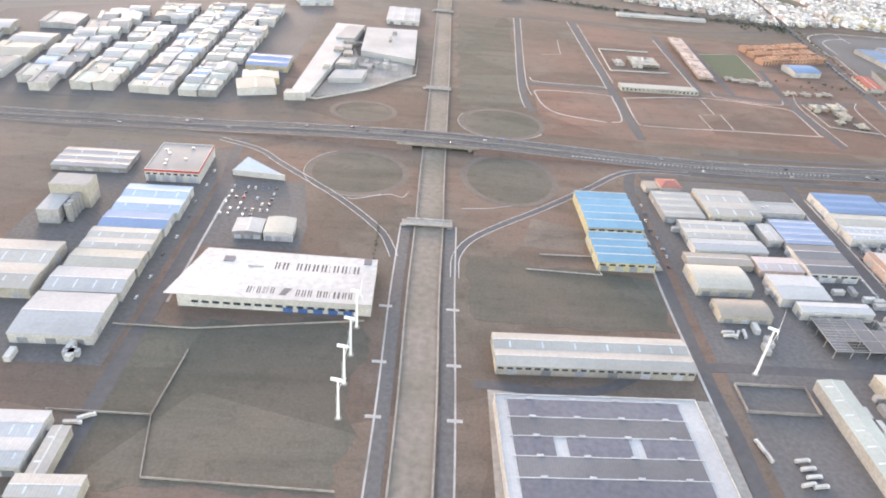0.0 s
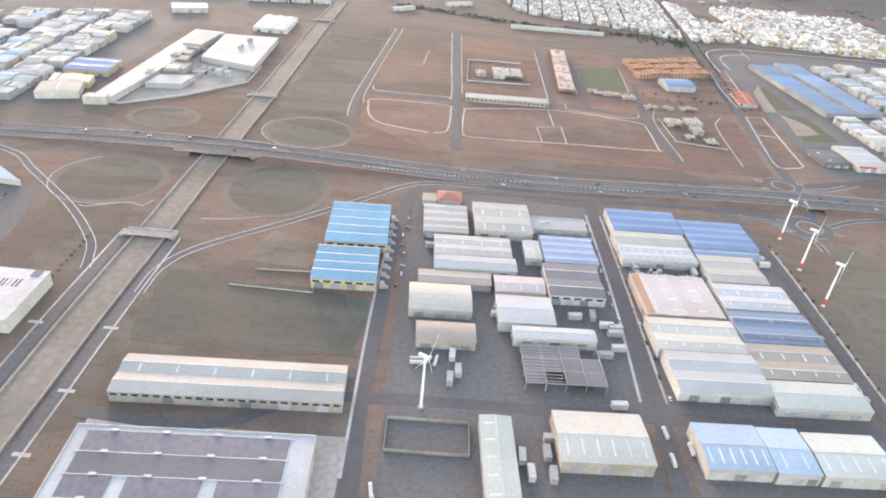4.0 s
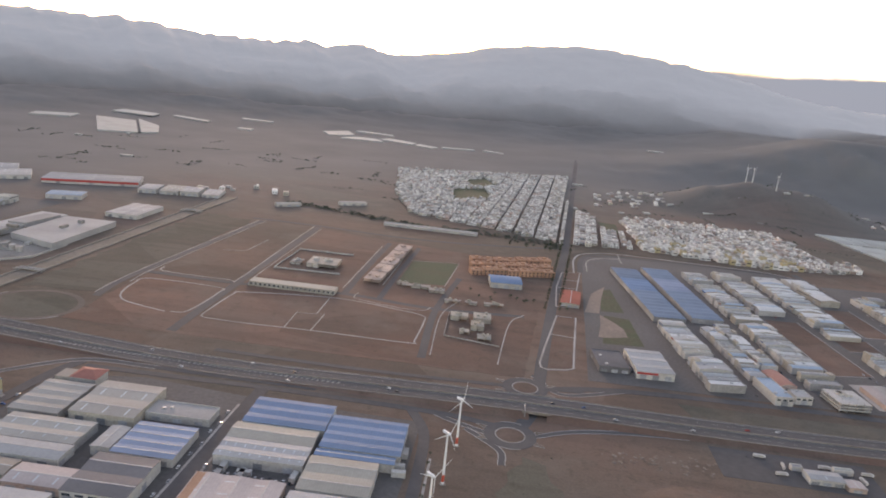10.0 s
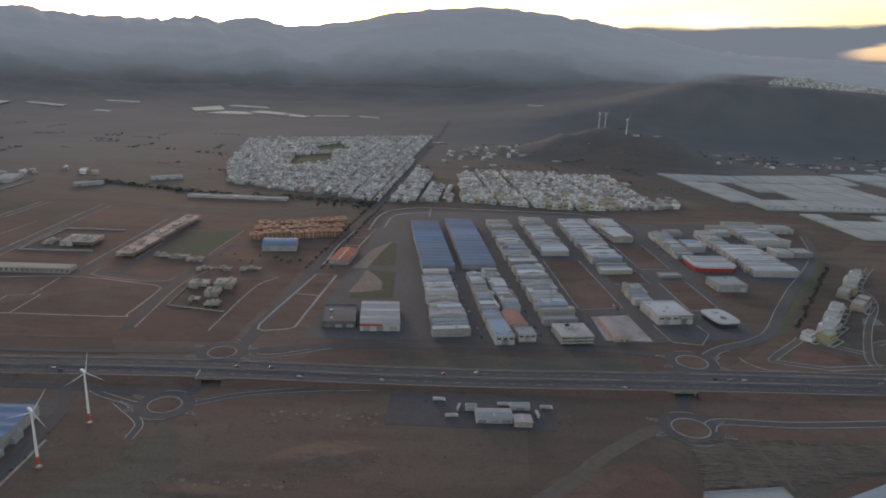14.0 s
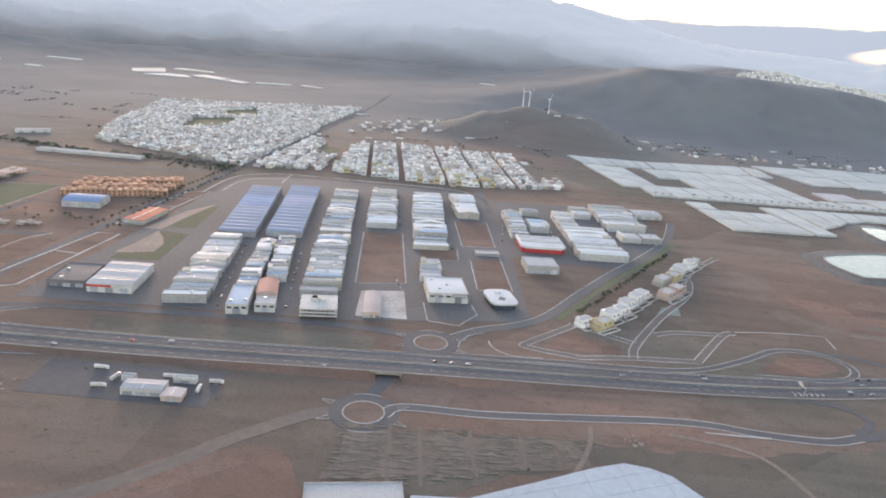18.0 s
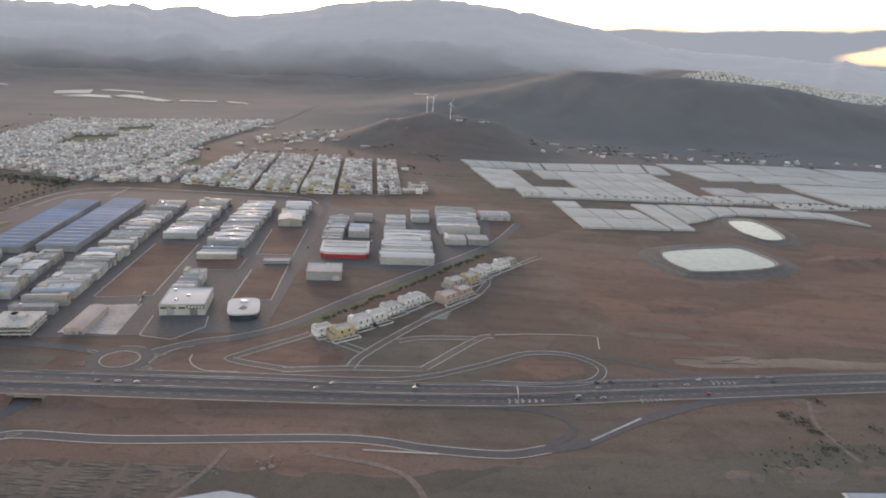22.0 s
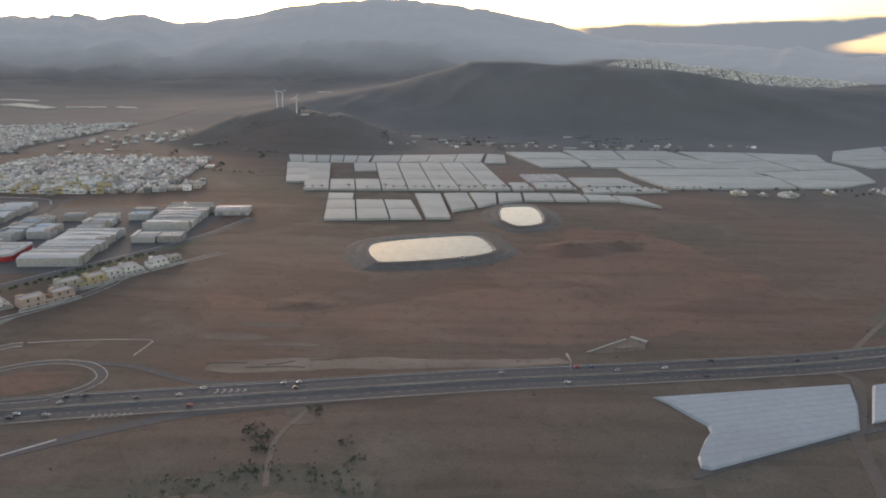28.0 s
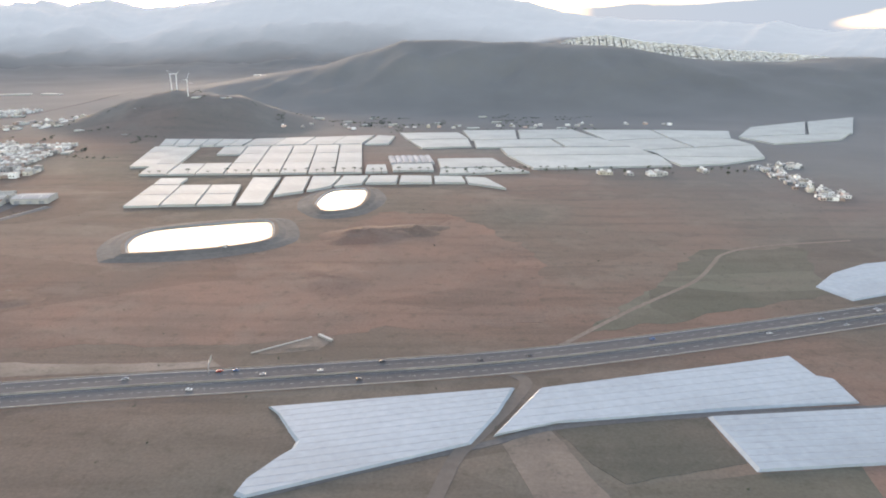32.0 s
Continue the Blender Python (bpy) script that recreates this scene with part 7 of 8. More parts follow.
ROOFS = Mesh()
PARKS = ([(449, 1924), (535, 2005), (561, 1832), (469, 1753)], [(464, 2105), (525, 2203), (571, 2056), (502, 2001)], [(810, 1700), (850, 1690), (846, 1590), (815, 1600)])


def town(poly, ang, near, bw=42.0, bl=74.0, street=7.0, cell=11.0, keep=0.985, tones=(0, 0, 0, 0, 1, 2, 3, 3), tall=1.0, roofs=True):
    """House blocks on a street grid inside an outline; those nearer than near are things, the rest one mass."""
    global single
    u = Vector((math.cos(radians(ang)), math.sin(radians(ang))))
    v = Vector((-u.y, u.x))
    us, vs = [Vector(p).dot(u) for p in poly], [Vector(p).dot(v) for p in poly]
    x = min(us)
    while x < max(us):
        wide = bw * rng.uniform(0.8, 1.25)
        y = min(vs) - rng.uniform(0, bl)
        while y < max(vs):
            lenb = bl * rng.uniform(0.7, 1.3)
            nx, ny = max(2, round(wide / cell)), max(2, round(lenb / cell))
            for i in range(nx):
                for j in range(ny):
                    inner = 0 < i < nx - 1
                    p = u * (x + (i + 0.5) * wide / nx) + v * (y + (j + 0.5) * lenb / ny)
                    if not inside(tuple(p), poly) or any(inside(tuple(p), g) for g in PARKS) or rng.random() > (keep * 0.86 if inner else keep):
                        continue
                    w, d = wide / nx * rng.uniform(0.96, 1.0), lenb / ny * rng.uniform(0.97, 1.0)
                    z = land(p.x, p.y)
                    if p.y < near and single < 230:
                        root, w0, d0, h0 = PROTO[rng.randrange(9)]
                        copy_thing(root, Matrix.Translation((p.x * UNIT, p.y * UNIT, z * UNIT)) @ Matrix.Rotation(radians(ang), 4, 'Z') @ Matrix.Diagonal((w / w0, d / d0, rng.uniform(0.8, 1.15), 1)))
                        single += 1
                        continue
                    h = tall * rng.choice((3.4, 4.4, 5.0, 5.6, 6.2, 6.6, 8.4))
                    out = [tuple(p + u * a + v * b) for a, b in ((-w / 2, -d / 2), (w / 2, -d / 2), (w / 2, d / 2), (-w / 2, d / 2))]
                    REST[rng.choice(tones)].prism(out, z - 0.5, z + h)
                    if roofs and keep > 0.5:
                        ROOFS.prism([tuple(p + u * a + v * b) for a, b in ((-w * 0.44, -d * 0.44), (w * 0.44, -d * 0.44), (w * 0.44, d * 0.44), (-w * 0.44, d * 0.44))], z + h - 0.2, z + h + 0.12)
                    if rng.random() < 0.45:
                        a0, b0 = rng.uniform(-0.45, 0.0) * w, rng.uniform(-0.45, 0.0) * d
                        REST[0].prism([tuple(p + u * a + v * b) for a, b in ((a0, b0), (a0 + w * 0.4, b0), (a0 + w * 0.4, b0 + d * 0.4), (a0, b0 + d * 0.4))], z + h, z + h + 2.6)
                    if p.y < 1950 and rng.random() < 0.8:
                        for q in (-0.25, 0.2):
                            c = p + u * q * w - v * (d / 2 + 0.05)
                            REST_DARK.prism([tuple(c + u * a + v * b) for a, b in ((-1, -0.05), (1, -0.05), (1, 0.05), (-1, 0.05))], z + h * 0.3, z + h * 0.3 + 1.8)
            y += lenb + street * rng.uniform(0.7, 1.3)
        x += wide + street * rng.uniform(0.6, 1.3)


T1 = [(400, 1540), (620, 1462), (712, 1425), (735, 1650), (780, 2250), (790, 2440), (560, 2330), (262, 2190), (330, 1760)]
T2 = [(738, 1422), (852, 1450), (850, 1600), (800, 1760), (768, 1800)]
T3 = [(872, 1450), (1080, 1415), (1250, 1455), (1245, 1560), (1215, 1800), (920, 1800), (868, 1760)]
T4 = [(1255, 1465), (1300, 1480), (1295, 1540), (1258, 1530)]
town(T3, 6, 1545, 60, 96, 10, 10)
town(T2, -5, 1520, 40, 70)
town(T4, 6, 1600, 40, 60)
town(T1, -5, 0, 33, 46, 5.5, 7.8)
for g in PARKS:
    sheet("field", g, 0.3, LAWN, "dark green park between town blocks", "park")
town([(800, 1880), (1020, 1990), (1060, 2180), (960, 2280), (850, 2150)], -5, 0, 40, 40, 16, 10, 0.2, tall=0.7)
town([(-60, 1480), (120, 1560), (100, 1640), (-80, 1560)], 20, 0, 40, 40, 14, 12, 0.2)
town([(2100, 1540), (2230, 1535), (2400, 1570), (2390, 1530), (2240, 1500)], 4, 0, 30, 30, 10, 11, 0.3)
town([(2470, 1585), (2570, 1630), (2566, 1590), (2515, 1560), (2510, 1440), (2530, 1345), (2460, 1340), (2475, 1480)], -10, 0, 30, 40, 8, 9, 0.6, tall=0.8)
town([(1560, 2040), (1850, 2040), (2300, 2130), (2600, 2160), (2500, 2220), (1900, 2140), (1560, 2100)], 6, 0, 30, 30, 20, 10, 0.13, tall=0.7)
town([(2500, 3880), (2560, 3990), (2766, 4010), (3000, 4000), (3400, 3990), (3850, 3970), (3850, 3800), (3300, 3740), (2900, 3720), (2600, 3780)], -8, 0, 34, 26, 6, 8.5, 0.86, (0, 0, 0, 0, 1), 1.0, False)
for (k, m), mt, lab in zip(REST.items(), (WHITE_WALL, CREAM_WALL, PINK_WALL, GREY_WALL), ("white", "cream", "pinkish", "grey")):
    me = m.data("town_houses", mat("town_" + lab, ((0.72, 0.705, 0.68), (0.58, 0.53, 0.45), (0.52, 0.40, 0.35), (0.40, 0.385, 0.37))[k], None, 0.05, 0.5, 0.8, vary=0.45, island=True))
    tagged(part("town_houses", me, None), "mass of " + lab + " flat-roofed town houses far off", "houses", "", "stuff")
tagged(part("town_roofs", ROOFS.data("town_roofs", mat("flat_town_roof", (0.44, 0.41, 0.38), (0.33, 0.30, 0.275), 0.05, 0.5, 0.9, vary=0.5, island=True)), None), "flat grey and tan roofs of far town houses", "roofs", "", "stuff")
tagged(part("window_rows", REST_DARK, GLASS), "dark windows of far town houses", "windows", "", "stuff")
for root, *_ in PROTO:
    for o in list(root.children_recursive) + [root]:
        bpy.data.objects.remove(o)

# new houses along the curved street
NH = "new houses along the curved street"


def villa(label, x, y, w, d, h, ang, material):
    """A stepped flat-roofed house: ground floor, set-back upper floor, stair tower, terrace walls, windows and a garden wall."""
    g, up = h * 0.5, h * 1.02
    sx = rng.choice((-1, 1))
    root = thing("house", label, "house", NH, pose(x, y, 0, 0, 0, ang))
    part("ground_floor", Mesh().box(-w / 2, w / 2, -d / 2, d / 2, -0.2, g), material, root)
    part("terrace", Mesh().box(-w / 2 + 0.3, w / 2 - 0.3, -d / 2 + 0.3, d / 2 - 0.3, g, g + 0.12), ROOF["terracotta" if rng.random() < 0.35 else "beige"], root)
    part("parapet", Mesh().frame_box(-w / 2, w / 2, -d / 2, d / 2, 0.28, g, g + 1.0), material, root)
    x0, x1 = sorted((sx * w * 0.49, -sx * w * rng.uniform(0.22, 0.42)))
    y0, y1 = -d * rng.uniform(0.3, 0.46), d * 0.48
    part("upper_floor", Mesh().box(x0, x1, y0, y1, g + 0.12, up), material, root)
    part("roof", Mesh().box(x0 + 0.3, x1 - 0.3, y0 + 0.3, y1 - 0.3, up, up + 0.12), ROOF["pale"], root)
    part("parapet", Mesh().frame_box(x0, x1, y0, y1, 0.25, up, up + 0.8), material, root)
    part("stair_tower", Mesh().box(x0 + 0.6, x0 + (x1 - x0) * 0.28, y1 - 3.0, y1 - 0.4, up + 0.12, up + 2.0), material, root)
    part("wing", Mesh().box(-sx * w / 2 - 1.6, -sx * w / 2 + 1.6, -d * 0.5, d * 0.1, -0.2, g * 0.8), material, root)
    for u in (-0.28, 0.02, 0.3):
        part("window", Mesh().box(u * w - 0.9, u * w + 0.9, -d / 2 - 0.06, -d / 2, 0.9, 2.7), GLASS, root)
    for u in (0.3, 0.7):
        q = x0 + (x1 - x0) * u
        part("window", Mesh().box(q - 0.8, q + 0.8, y0 - 0.06, y0, g + 0.9, up - 0.9), GLASS, root)
    part("side_window", Mesh().box(w / 2, w / 2 + 0.06, -1.2, 1.2, 1.0, 2.6), GLASS, root)
    part("door", Mesh().box(w * 0.42 - 0.6, w * 0.42 + 0.6, -d / 2 - 0.08, -d / 2, 0, 2.2), BARK, root)
    part("garden_wall", Mesh().frame_box(-w * 0.62, w * 0.62, -d * 0.95, -d * 0.52, 0.3, -0.1, 1.5), WHITE_WALL, root)


for x, y, w, d, h, a, c in ((1224, 845, 12, 10, 7, 40, WHITE_WALL), (1240, 842, 15, 11, 8, 40, OCHRE_WALL), (1254, 868, 14, 12, 8, 45, WHITE_WALL), (1266, 880, 13, 12, 8, 45, WHITE_WALL), (1279, 904, 13, 12, 8, 48, WHITE_WALL), (1292, 922, 13, 12, 8, 48, WHITE_WALL),
                            (1303, 938, 13, 12, 7, 48, WHITE_WALL), (1334, 946, 18, 13, 8, 50, PINK_WALL), (1348, 962, 16, 12, 8, 50, PINK_WALL), (1340, 990, 18, 12, 8, 50, CREAM_WALL), (1356, 1006, 18, 12, 8, 50, OCHRE_WALL), (1366, 1024, 14, 12, 8, 50, WHITE_WALL), (1378, 1044, 14, 12, 8, 50, WHITE_WALL), (1396, 1066, 14, 12, 8, 50, WHITE_WALL), (1408, 1080, 12, 10, 7, 50, CREAM_WALL)):
    nm = {WHITE_WALL: "white", OCHRE_WALL: "ochre", PINK_WALL: "terracotta pink", CREAM_WALL: "cream"}[c]
    villa(nm + " new house with stepped flat roof terraces", x, y, w * 1.42, d * 1.2, h, a, LIME if c is WHITE_WALL else c)

# ---- cars and lorries ----
ROADCARS = "cars on the motorway"


def scaled(mesh, s):
    mesh.v = [(x * s, y * s, z * s) for x, y, z in mesh.v]
    return mesh


BIG = 0.56 / UNIT  # cars and lorries are drawn in metres, small models


def car_proto(paint, k):
    root = thing("car", k + " car", "car", ROADCARS, pose(0, 0, -500))
    part("body", scaled(Mesh().extrude([(-2.15, 0.3), (2.15, 0.3), (2.2, 0.75), (1.2, 0.95), (-2.0, 1.0), (-2.2, 0.7)], -0.9, 0.9, 'y'), BIG), paint, root)
    part("cabin", scaled(Mesh().extrude([(-1.7, 0.98), (1.2, 0.93), (0.5, 1.45), (-1.1, 1.48)], -0.8, 0.8, 'y'), BIG), GLASS, root)
    part("roof", scaled(Mesh().box(-1.05, 0.45, -0.75, 0.75, 1.46, 1.52), BIG), paint, root)
    for x in (-1.35, 1.35):
        for y in (-0.85, 0.85):
            part("wheel", scaled(Mesh().extrude([(x + 0.33 * math.cos(a), 0.33 + 0.33 * math.sin(a)) for a in [i * math.pi / 4 for i in range(8)]], y - 0.1, y + 0.1, 'y'), BIG), TYRE, root)
    return root


CARS = {k: car_proto(m, k) for k, m in CAR.items()}
CARNAMES = ("white",) * 8 + ("silver",) * 6 + ("dark",) * 6 + ("blue", "red")


def car(x, y, ang, z=0.0, group=ROADCARS, label=None):
    k = rng.choice(CARNAMES)
    c = copy_thing(CARS[k], placed(pose(x, y, z, 0, 0, ang)))
    tagged(c, label or (k + " car driving on the motorway"), "car", group)


for i in range(64):
    s = rng.uniform(0.14, 0.93) * (len(HW) - 2)
    j = int(s)
    lane = rng.choice((5.6, 9.8, 13.6, -5.6, -9.8, -13.6))
    o = offset(HW[j:j + 2], lane)
    x, y = Vector(o[0]).lerp(Vector(o[1]), s - j)
    t = Vector(o[1]) - Vector(o[0])
    car(x, y, math.degrees(math.atan2(t.y, t.x)) + (0 if lane < 0 else 180), hw_lift(x) + 0.02)
PK = "parked cars"
for j in range(6):
    for i in range(7):
        if rng.random() < 0.75:
            car(-174 + i * 6.6 + rng.uniform(-0.4, 0.4), 530 + j * 10.5 + rng.uniform(-0.3, 0.3), 90 + rng.uniform(-3, 3), 0.1, PK, "car parked in rows on an asphalt lot")
for i in range(0, 26, 2):
    car(411 + rng.choice((0, 2.0)), 385 + i * 10 + rng.uniform(-2, 2), 90, 0.18, PK, "car parked along an estate street")
for i in range(0, 20, 2):
    car(396 - rng.choice((0, 2)), 470 + i * 8.5 + rng.uniform(-2, 2), 90, 0.18, PK, "car parked along an estate street")
for i in range(0, 16, 2):
    car(222 + rng.choice((0, 3)), 490 + i * 8 + rng.uniform(-2, 2), rng.choice((0, 90)), 0.18, PK, "car parked along an estate street")
for i in range(12):
    car(420 + i * 5, 540 + rng.uniform(-1, 1), 90, 0.1, PK, "car parked in a warehouse yard")
for i in range(0, 16, 2):
    car(-200 + rng.uniform(-2, 2), 400 + i * 15 + rng.uniform(-3, 3), 90, 0.1, PK, "car parked before a warehouse")
for k, (x0, y0, x1, y1, nn) in enumerate(((880, 815, 850, 1010, 9), (941, 820, 915, 1020, 9), (998, 1120, 1006, 1100, 2), (1022, 1130, 1004, 1320, 7), (1094, 1050, 1080, 1180, 8), (1036, 920, 1046, 880, 4), (1160, 1110, 1168, 1240, 5), (1236, 1080, 1232, 1200, 8))):
    for i in range(nn):
        t = (i + rng.uniform(-0.2, 0.2)) / nn
        car(x0 + (x1 - x0) * t, y0 + (y1 - y0) * t, 97, 0.14, PK, "car parked along an estate street")
for root in CARS.values():
    for o in list(root.children_recursive) + [root]:
        bpy.data.objects.remove(o)


def lorry(x, y, ang, label="white articulated lorry trailer parked in a yard"):
    root = thing("lorry", label, "lorry", "parked lorries", pose(x, y, 0.1, 0, 0, ang))
    part("box_body", scaled(Mesh().box(-6, 5, -1.25, 1.25, 1.1, 3.9), BIG * 0.8), WHITE_WALL, root)
    part("cab", scaled(Mesh().extrude([(5.3, 0.6), (7.4, 0.6), (7.4, 1.8), (7.0, 3.2), (5.3, 3.4)], -1.2, 1.2, 'y'), BIG * 0.8), CAR["white"], root)
    for wx in (-4.5, -3.2, 3.5, 6.2):
        for s in (-1, 1):
            part("wheel", scaled(Mesh().extrude([(wx + 0.5 * math.cos(a), 0.5 + 0.5 * math.sin(a)) for a in [i * math.pi / 4 for i in range(8)]], s * 1.1 - 0.15, s * 1.1 + 0.15, 'y'), BIG * 0.8), TYRE, root)


for x, y, a in ((243, 404, 5), (243, 400, 5), (250, 402, 60), (256, 403, 80), (401, 352, 92), (400, 330, 90), (414, 340, 90), (246, 282, 10), (247, 276, 10), (248, 270, 8), (242, 264, 15), (249, 263, 10), (224, 292, 100), (226, 284, 100), (-192, 281, 5), (-186, 286, 30), (-204, 274, 0), *DEPOT_LORRIES):
    lorry(x, y, a)

# ---- small roadside things ----
for x, y, a in ((1385, 738, 92), (1796, 832, 98), (640, 690, 92)):
    gt = thing("sign_gantry", "tall galvanised sign post arm beside the motorway", "road sign", "sign gantries", pose(x, y, 0, 0, 0, a))
    part("post", Mesh().tube(0, 0, 0, 8, 0.35, 0.3, 8), METAL, gt)
    part("arm", Mesh().box(0, 12, -0.25, 0.25, 7.2, 7.8), METAL, gt)
    part("panel", Mesh().box(4, 11, -0.35, -0.25, 6.2, 9.2), PAVING, gt)
for y in (300, 350, 412):
    for sx in (-18, 33):
        cr = thing("footbridge_sign", "pale painted crossing platform beside the canal road", "crossing", "crossings", pose(sx, y, 0))
        part("deck", Mesh().box(-5, 5, -1.4, 1.4, 0.1, 0.22), PAVING, cr)
bas = thing("rubble_basin", "small pale drainage basin scraped in bare earth", "basin", at=pose(1840, 876, 0))
part("floor", Mesh().prism([(-11, -13.5), (22, -6), (28, 8), (17, 18), (12, 15), (-25, -12)], -0.1, 0.14), FIELD_PALE, bas)
part("wall", Mesh().prism([(-25, -12), (-24, -12.4), (13, 14.6), (12.6, 15.6)], -0.1, 0.7), PAVING, bas)
part("wall", Mesh().prism([(17, 17.5), (28, 7.5), (29.6, 9.2), (18.6, 19.2)], -0.1, 1.5), PAVING, bas)
part("spoil", Mesh().prism([(-2, -6), (12, -3), (15, 1), (4, 0)], 0.1, 0.5), SAND, bas)


# ---- plants ----
def clump(r, n, seed, tall=1.0):
    q = random.Random(seed)
    m = Mesh()
    for i in range(n):
        a, b, rr = q.uniform(0, 6.28), q.uniform(-0.6, 1.2), r * q.uniform(0.45, 1.0)
        c = Vector((rr * math.cos(a) * math.cos(b), rr * math.sin(a) * math.cos(b), rr * math.sin(b) * 0.8 * tall))
        s = r * q.uniform(0.14, 0.26)
        d1 = Vector((q.uniform(-1, 1), q.uniform(-1, 1), q.uniform(-1, 1))).normalized() * s
        d2 = Vector((q.uniform(-1, 1), q.uniform(-1, 1), q.uniform(-1, 1))).normalized() * s
        m.add([c - d1, c - d2, c + d1, c + d2], [(0, 1, 2, 3)])
    return m


TREES = []
for k in range(3):
    TREES.append((clump(2.2, 70, k).data("crown", LEAF), Mesh().tube(0, 0, -0.2, 2.6, 0.22, 0.12, 6).data("trunk", BARK)))


def tree(x, y, s, label="small dusty green street tree", group="street trees"):
    root = thing("tree", label, "tree", group, Matrix.Translation((x, y, land(x, y))) @ Matrix.Rotation(rng.uniform(0, 6), 4, 'Z') @ Matrix.Scale(s, 4))
    crown, trunk = rng.choice(TREES)
    part("trunk", trunk, BARK, root)
    part("crown", crown, LEAF, root, at=pose(0, 0, 3.6))


fronds = Mesh()
for i in range(14):
    a = i * 2 * math.pi / 14 + 0.2 * (i % 3)
    for s in range(3):
        r0, r1 = 0.2 + s * 1.0, 1.2 + s * 1.0
        z0, z1 = 0.5 + (0.5, 0.9, 0.8)[s] * (1 if i % 2 else 1.5), 0.5 + (0.9, 0.8, 0.1)[s] * (1 if i % 2 else 1.5)
        d, nrm = Vector((math.cos(a), math.sin(a))), Vector((-math.sin(a), math.cos(a))) * (0.35, 0.45, 0.3)[s]
        fronds.add([(*(d * r0 - nrm), z0), (*(d * r0 + nrm), z0), (*(d * r1 + nrm * 0.7), z1), (*(d * r1 - nrm * 0.7), z1)], [(0, 1, 2, 3)])
FROND, PTRUNK = fronds.data("fronds", LEAF), Mesh().tube(0, 0, -0.2, 6, 0.3, 0.2, 7).data("trunk", BARK)
for i in range(46):
    x = 1470 + i * 15.2 + rng.uniform(-3, 3)
    if rng.random() < 0.85:
        p = thing("palm_tree", "palm tree in a row between greenhouses", "palm tree", "palm row", Matrix.Translation((x, 1496 + (x - 1470) * 0.075, 0)) @ Matrix.Scale(rng.uniform(0.9, 1.5), 4))
        part("trunk", PTRUNK, BARK, p)
        part("fronds", FROND, LEAF, p, at=pose(0, 0, 5.7))
for i in range(16):
    tree(567 + rng.uniform(-1, 1), 380 + i * 15, rng.uniform(0.6, 1.0))
for i in range(40):
    tree(1222 + i * 4.0 + rng.uniform(-2, 2), 866 + i * 6.05 + rng.uniform(-2, 2), rng.uniform(0.9, 1.5), "dense green hedge tree along a ditch", "hedge trees")
for i in range(30):
    for side in (-9.5, 9.5):
        yy = 1000 + i * 14 + rng.uniform(-3, 3)
        tree(677 + (yy - 1000) * 0.1085 + side, yy, rng.uniform(0.8, 1.4), "dusty tree lining an avenue")
for i in range(14):
    tree(rng.uniform(545, 720), rng.uniform(1000, 1060), rng.uniform(0.8, 1.4))
for i in range(12):
    tree(-32 + rng.uniform(-1, 1), 450 + i * 7, rng.uniform(0.5, 0.9))
for i in range(30):
    tree(rng.uniform(1950, 2450), rng.uniform(1500, 1570), rng.uniform(0.9, 1.6), "dusty tree among farm buildings", "farm trees")
for i in range(26):
    tree(rng.uniform(610, 730), rng.uniform(1340, 1420), rng.uniform(1.0, 1.7), "dusty tree at the town's edge", "town trees")
# rubble heaps and tipped earth on the waste ground
q = random.Random(11)


def rubble(pts, n, size=1.0, material=None):
    """Low tipped heaps and loose blocks strewn inside an outline."""
    m = Mesh()
    xs, ys = [p[0] for p in pts], [p[1] for p in pts]
    k = 0
    while k < n:
        x, y = q.uniform(min(xs), max(xs)), q.uniform(min(ys), max(ys))
        if not inside((x, y), pts):
            k += 0.2
            continue
        k += 1
        r, h = size * q.uniform(0.4, 2.4) * q.uniform(0.5, 1.3), size * q.uniform(0.15, 0.6)
        base = [(x + r * q.uniform(0.6, 1.1) * math.cos(a), y + r * q.uniform(0.6, 1.1) * math.sin(a), 0.1) for a in [i * math.pi / 3 + q.uniform(-0.2, 0.2) for i in range(6)]]
        top = [(x + (bx - x) * 0.4 + q.uniform(-0.2, 0.2), y + (by - y) * 0.4, 0.1 + h * q.uniform(0.7, 1.1)) for bx, by, bz in base]
        m.add(base + top, [tuple(range(6, 12))] + [(i, (i + 1) % 6, (i + 1) % 6 + 6, i + 6) for i in range(6)])
    tagged(part("rubble", m, material or SAND), "tipped heaps of pale earth and rubble on waste ground", "rubble", "", "stuff")


for pts, n in (([(698, 651), (798, 666), (801, 636), (705, 628)], 90), ([(760, 605), (782, 617), (821, 595), (812, 570), (769, 572)], 60), ([(696, 562), (754, 566), (756, 553), (709, 554)], 26),
               ([(653, 559), (687, 566), (687, 522), (662, 518)], 40), ([(1541, 665), (1563, 685), (1576, 666), (1552, 655)], 24), ([(1167, 628), (1190, 640), (1230, 658), (1238, 650), (1200, 630)], 40), ([(1537, 986), (1580, 988), (1590, 930), (1556, 928)], 60)):
    rubble(pts, n)
for x, y, rx, ry in ((1519, 660, 17, 9), (1568, 667, 21, 12), (1612, 669, 20, 13)):
    mound(x, y, rx, ry, 0.8, 8, "pale scraped patch of bare earth", FIELD_PALE)
greenhouse([(1573, 649), (1644, 653), (1650, 560), (1570, 560)], 1.4, COVER_BLUE, "field under blue-white netting", 5, BT, 5, slope=2.2)
scrub = Mesh()
q = random.Random(3)
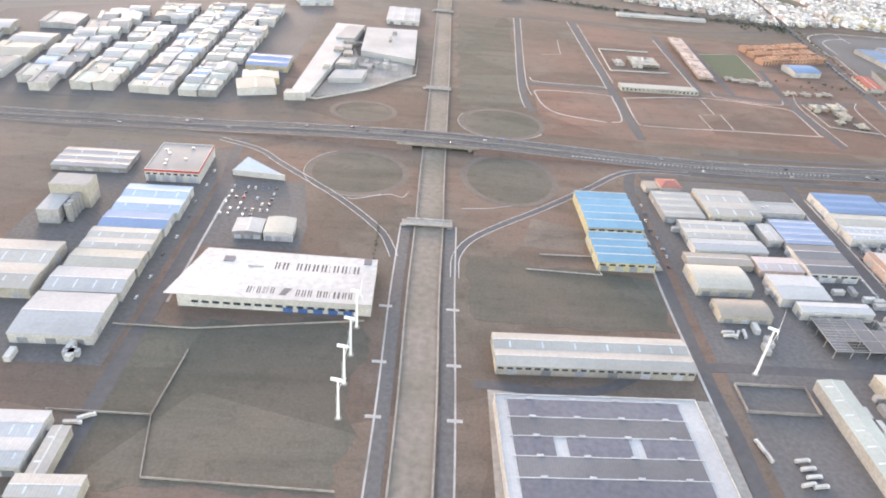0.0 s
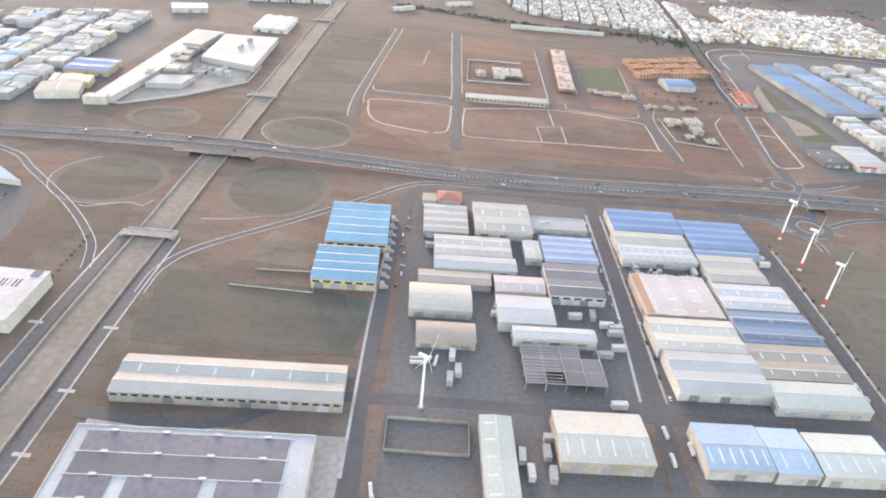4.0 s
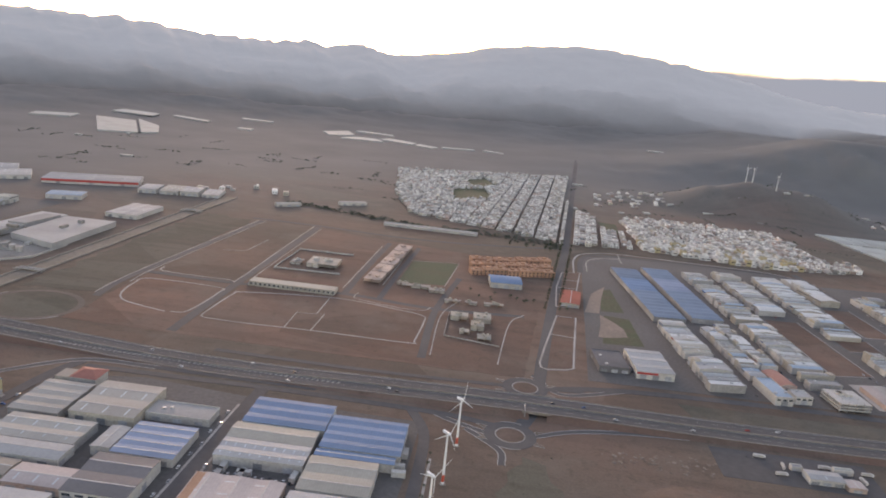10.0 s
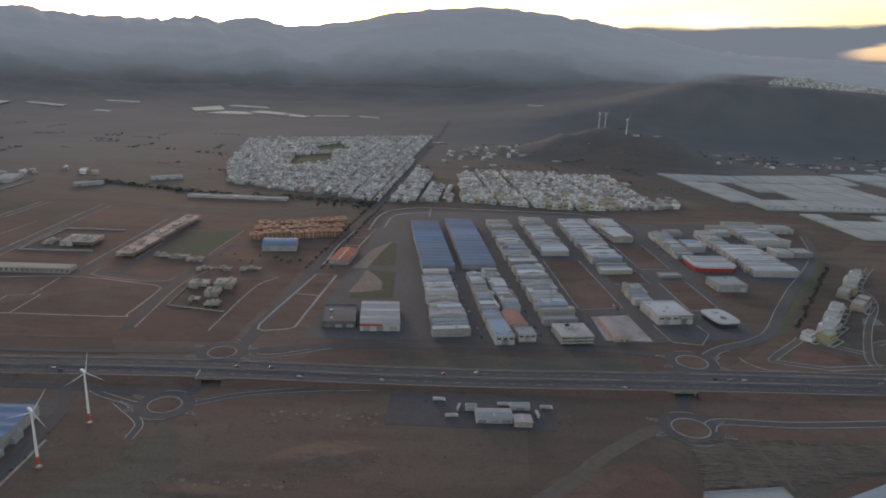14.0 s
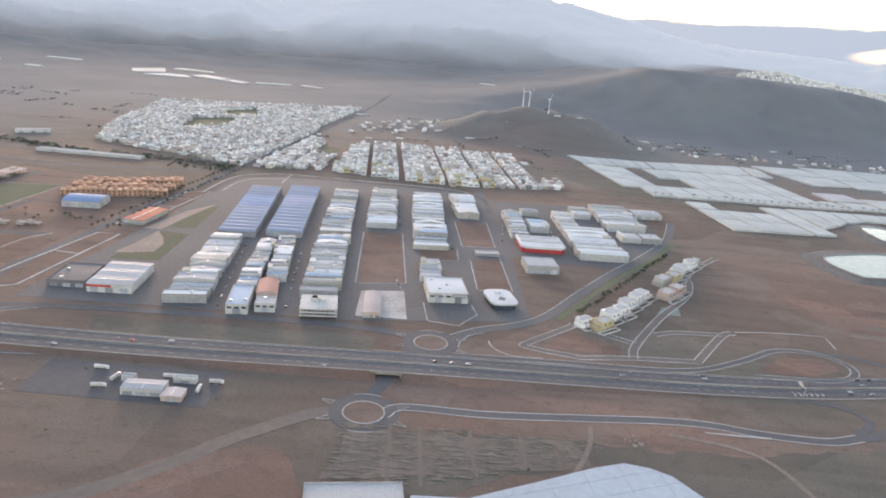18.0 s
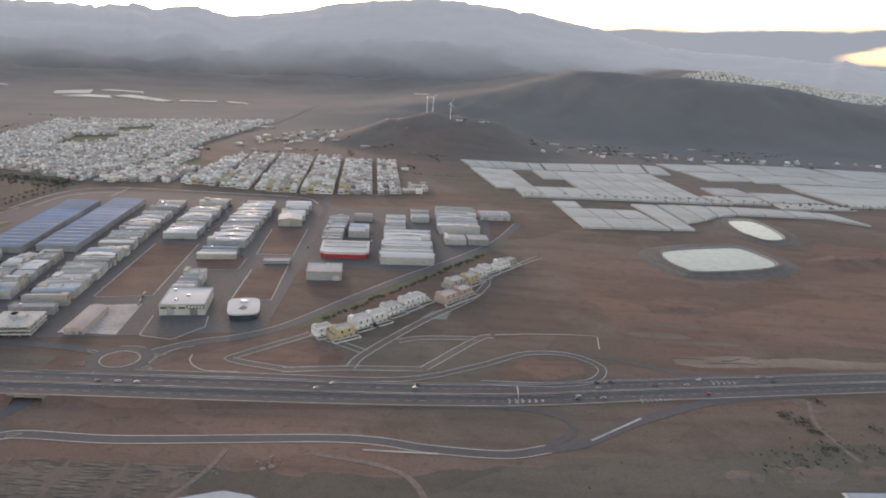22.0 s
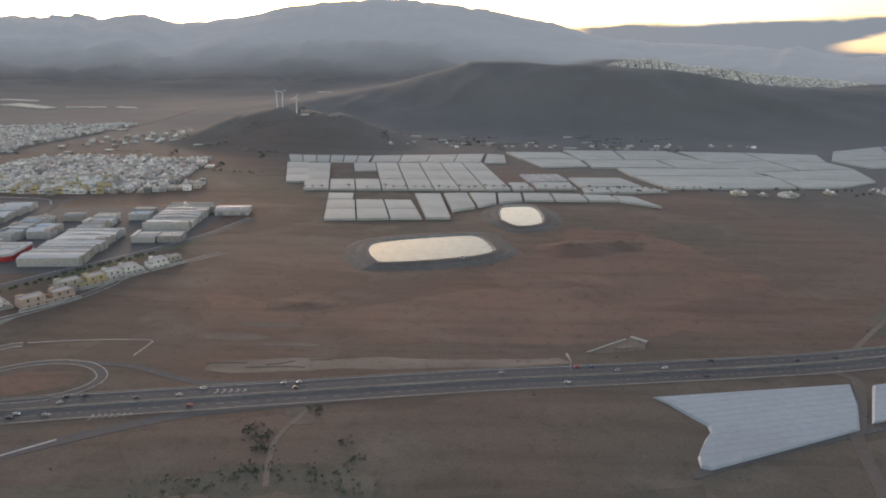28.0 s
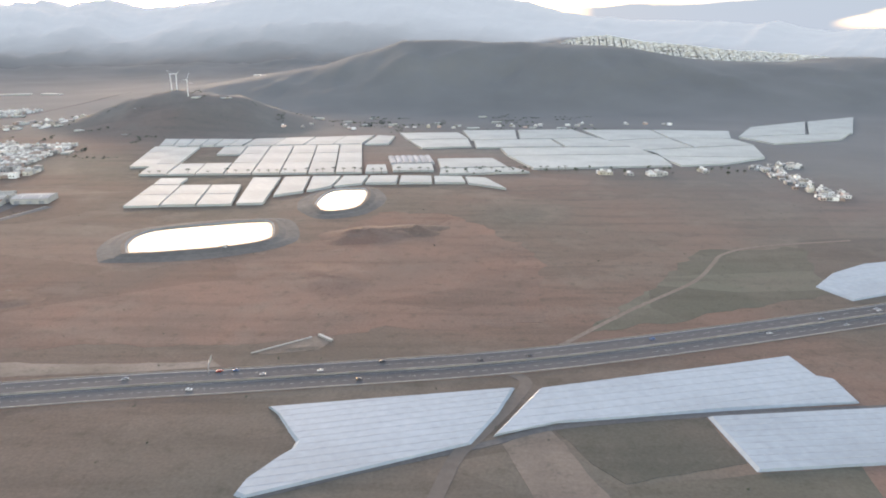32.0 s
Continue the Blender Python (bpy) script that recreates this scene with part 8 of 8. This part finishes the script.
for i in range(1500):
    x, y = q.uniform(-500, 2700), q.uniform(250, 1500)
    if not (560 < x < 1020 and 250 < y < 690 or 1400 < x and 560 < y or 30 < x < 140 and 760 < y < 1300):
        continue
    s = q.uniform(0.3, 0.9)
    for k in range(5):
        c = Vector((x + q.uniform(-s, s), y + q.uniform(-s, s), s * 0.4))
        d1, d2 = Vector((q.uniform(-1, 1), q.uniform(-1, 1), q.uniform(0, 1))) * s * 0.6, Vector((q.uniform(-1, 1), q.uniform(-1, 1), q.uniform(0, 1))) * s * 0.6
        scrub.add([c - d1, c - d2, c + d1, c + d2], [(0, 1, 2, 3)])
for x, y, r, n in ((1584, 744, 6, 26), (1592, 732, 6, 26), (1594, 720, 5, 18), (1618, 768, 4, 16), (1643, 729, 5, 14), (1650, 712, 5, 14), (1600, 698, 26, 60), (1560, 684, 22, 40), (1640, 690, 18, 30)):
    for i in range(n):
        s = q.uniform(0.5, 1.6)
        px, py = x + q.gauss(0, r * 0.6), y + q.gauss(0, r * 0.35 if r > 10 else r * 0.6)
        for k in range(6):
            c = Vector((px + q.uniform(-s, s), py + q.uniform(-s, s), s * q.uniform(0.2, 0.7)))
            d1, d2 = [Vector((q.uniform(-1, 1), q.uniform(-1, 1), q.uniform(-0.4, 0.8))) * s * 0.6 for _ in range(2)]
            scrub.add([c - d1, c - d2, c + d1, c + d2], [(0, 1, 2, 3)])
tagged(part("scrub", scrub, LEAF), "scattered low dry scrub on waste ground", "scrub", "", "stuff")

# hedges, orchards and farm clutter on the far plain
woods, farms = Mesh(), Mesh()
q = random.Random(23)
# paler and greyer than near foliage: haze put into the leaf colour
FAR_LEAF = mat("far_foliage", (0.10, 0.108, 0.085), (0.08, 0.088, 0.07), 0.05, 0.4, 0.95)
for i in range(260):
    x, y = q.uniform(-900, 2300), q.uniform(1650, 2350)
    if any(inside((x, y), t) for t in (T1, T2, T3)) or 1360 < x and y < 2000 or x < 250 and q.random() < 0.7:
        continue
    a = radians(q.choice((8, 95, -5, 20, 80)) + q.uniform(-6, 6))
    n = q.randrange(4, 16)
    for k in range(n):
        cx, cy, s = x + math.cos(a) * k * 7 + q.uniform(-9, 9), y + math.sin(a) * k * 7 + q.uniform(-9, 9), q.uniform(1.2, 3.0)
        for b in range(6):
            c = Vector((cx + q.uniform(-s, s), cy + q.uniform(-s, s), land(cx, cy) + s * q.uniform(0.3, 1.0)))
            d1, d2 = [Vector((q.uniform(-1, 1), q.uniform(-1, 1), q.uniform(-0.6, 0.6))) * s * 0.8 for _ in range(2)]
            woods.add([c - d1, c - d2, c + d1, c + d2], [(0, 1, 2, 3)])
    if q.random() < (0.35 if x > 800 else 0.06):
        w, d, z = q.uniform(4, 16), q.uniform(4, 9), land(x, y)
        ux, uy = Vector((math.cos(a), math.sin(a))), Vector((-math.sin(a), math.cos(a)))
        c = Vector((x, y)) + uy * 14
        farms.prism([tuple(c + ux * p + uy * r) for p, r in ((-w, -d), (w, -d), (w, d), (-w, d))], z - 0.3, z + q.uniform(2.5, 4))
BELT = [(150, 1500), (260, 1470), (375, 1436), (470, 1424), (560, 1432), (640, 1412), (705, 1392)]
for k in range(420):
    a = q.uniform(0, len(BELT) - 1.001)
    p = Vector(BELT[int(a)]).lerp(Vector(BELT[int(a) + 1]), a % 1)
    cx, cy, s = p.x + q.gauss(0, 6), p.y + q.gauss(0, 9), q.uniform(1.4, 3.4)
    for b in range(6):
        c = Vector((cx + q.uniform(-s, s), cy + q.uniform(-s, s), s * q.uniform(0.3, 1.1)))
        d1, d2 = [Vector((q.uniform(-1, 1), q.uniform(-1, 1), q.uniform(-0.6, 0.6))) * s * 0.8 for _ in range(2)]
        woods.add([c - d1, c - d2, c + d1, c + d2], [(0, 1, 2, 3)])
tagged(part("woods", woods, FAR_LEAF), "dark hedges and orchard rows on the far plain", "trees", "", "stuff")
tagged(part("farm_sheds", farms, COVER), "pale farm sheds and netted plots on the far plain", "sheds", "", "stuff")
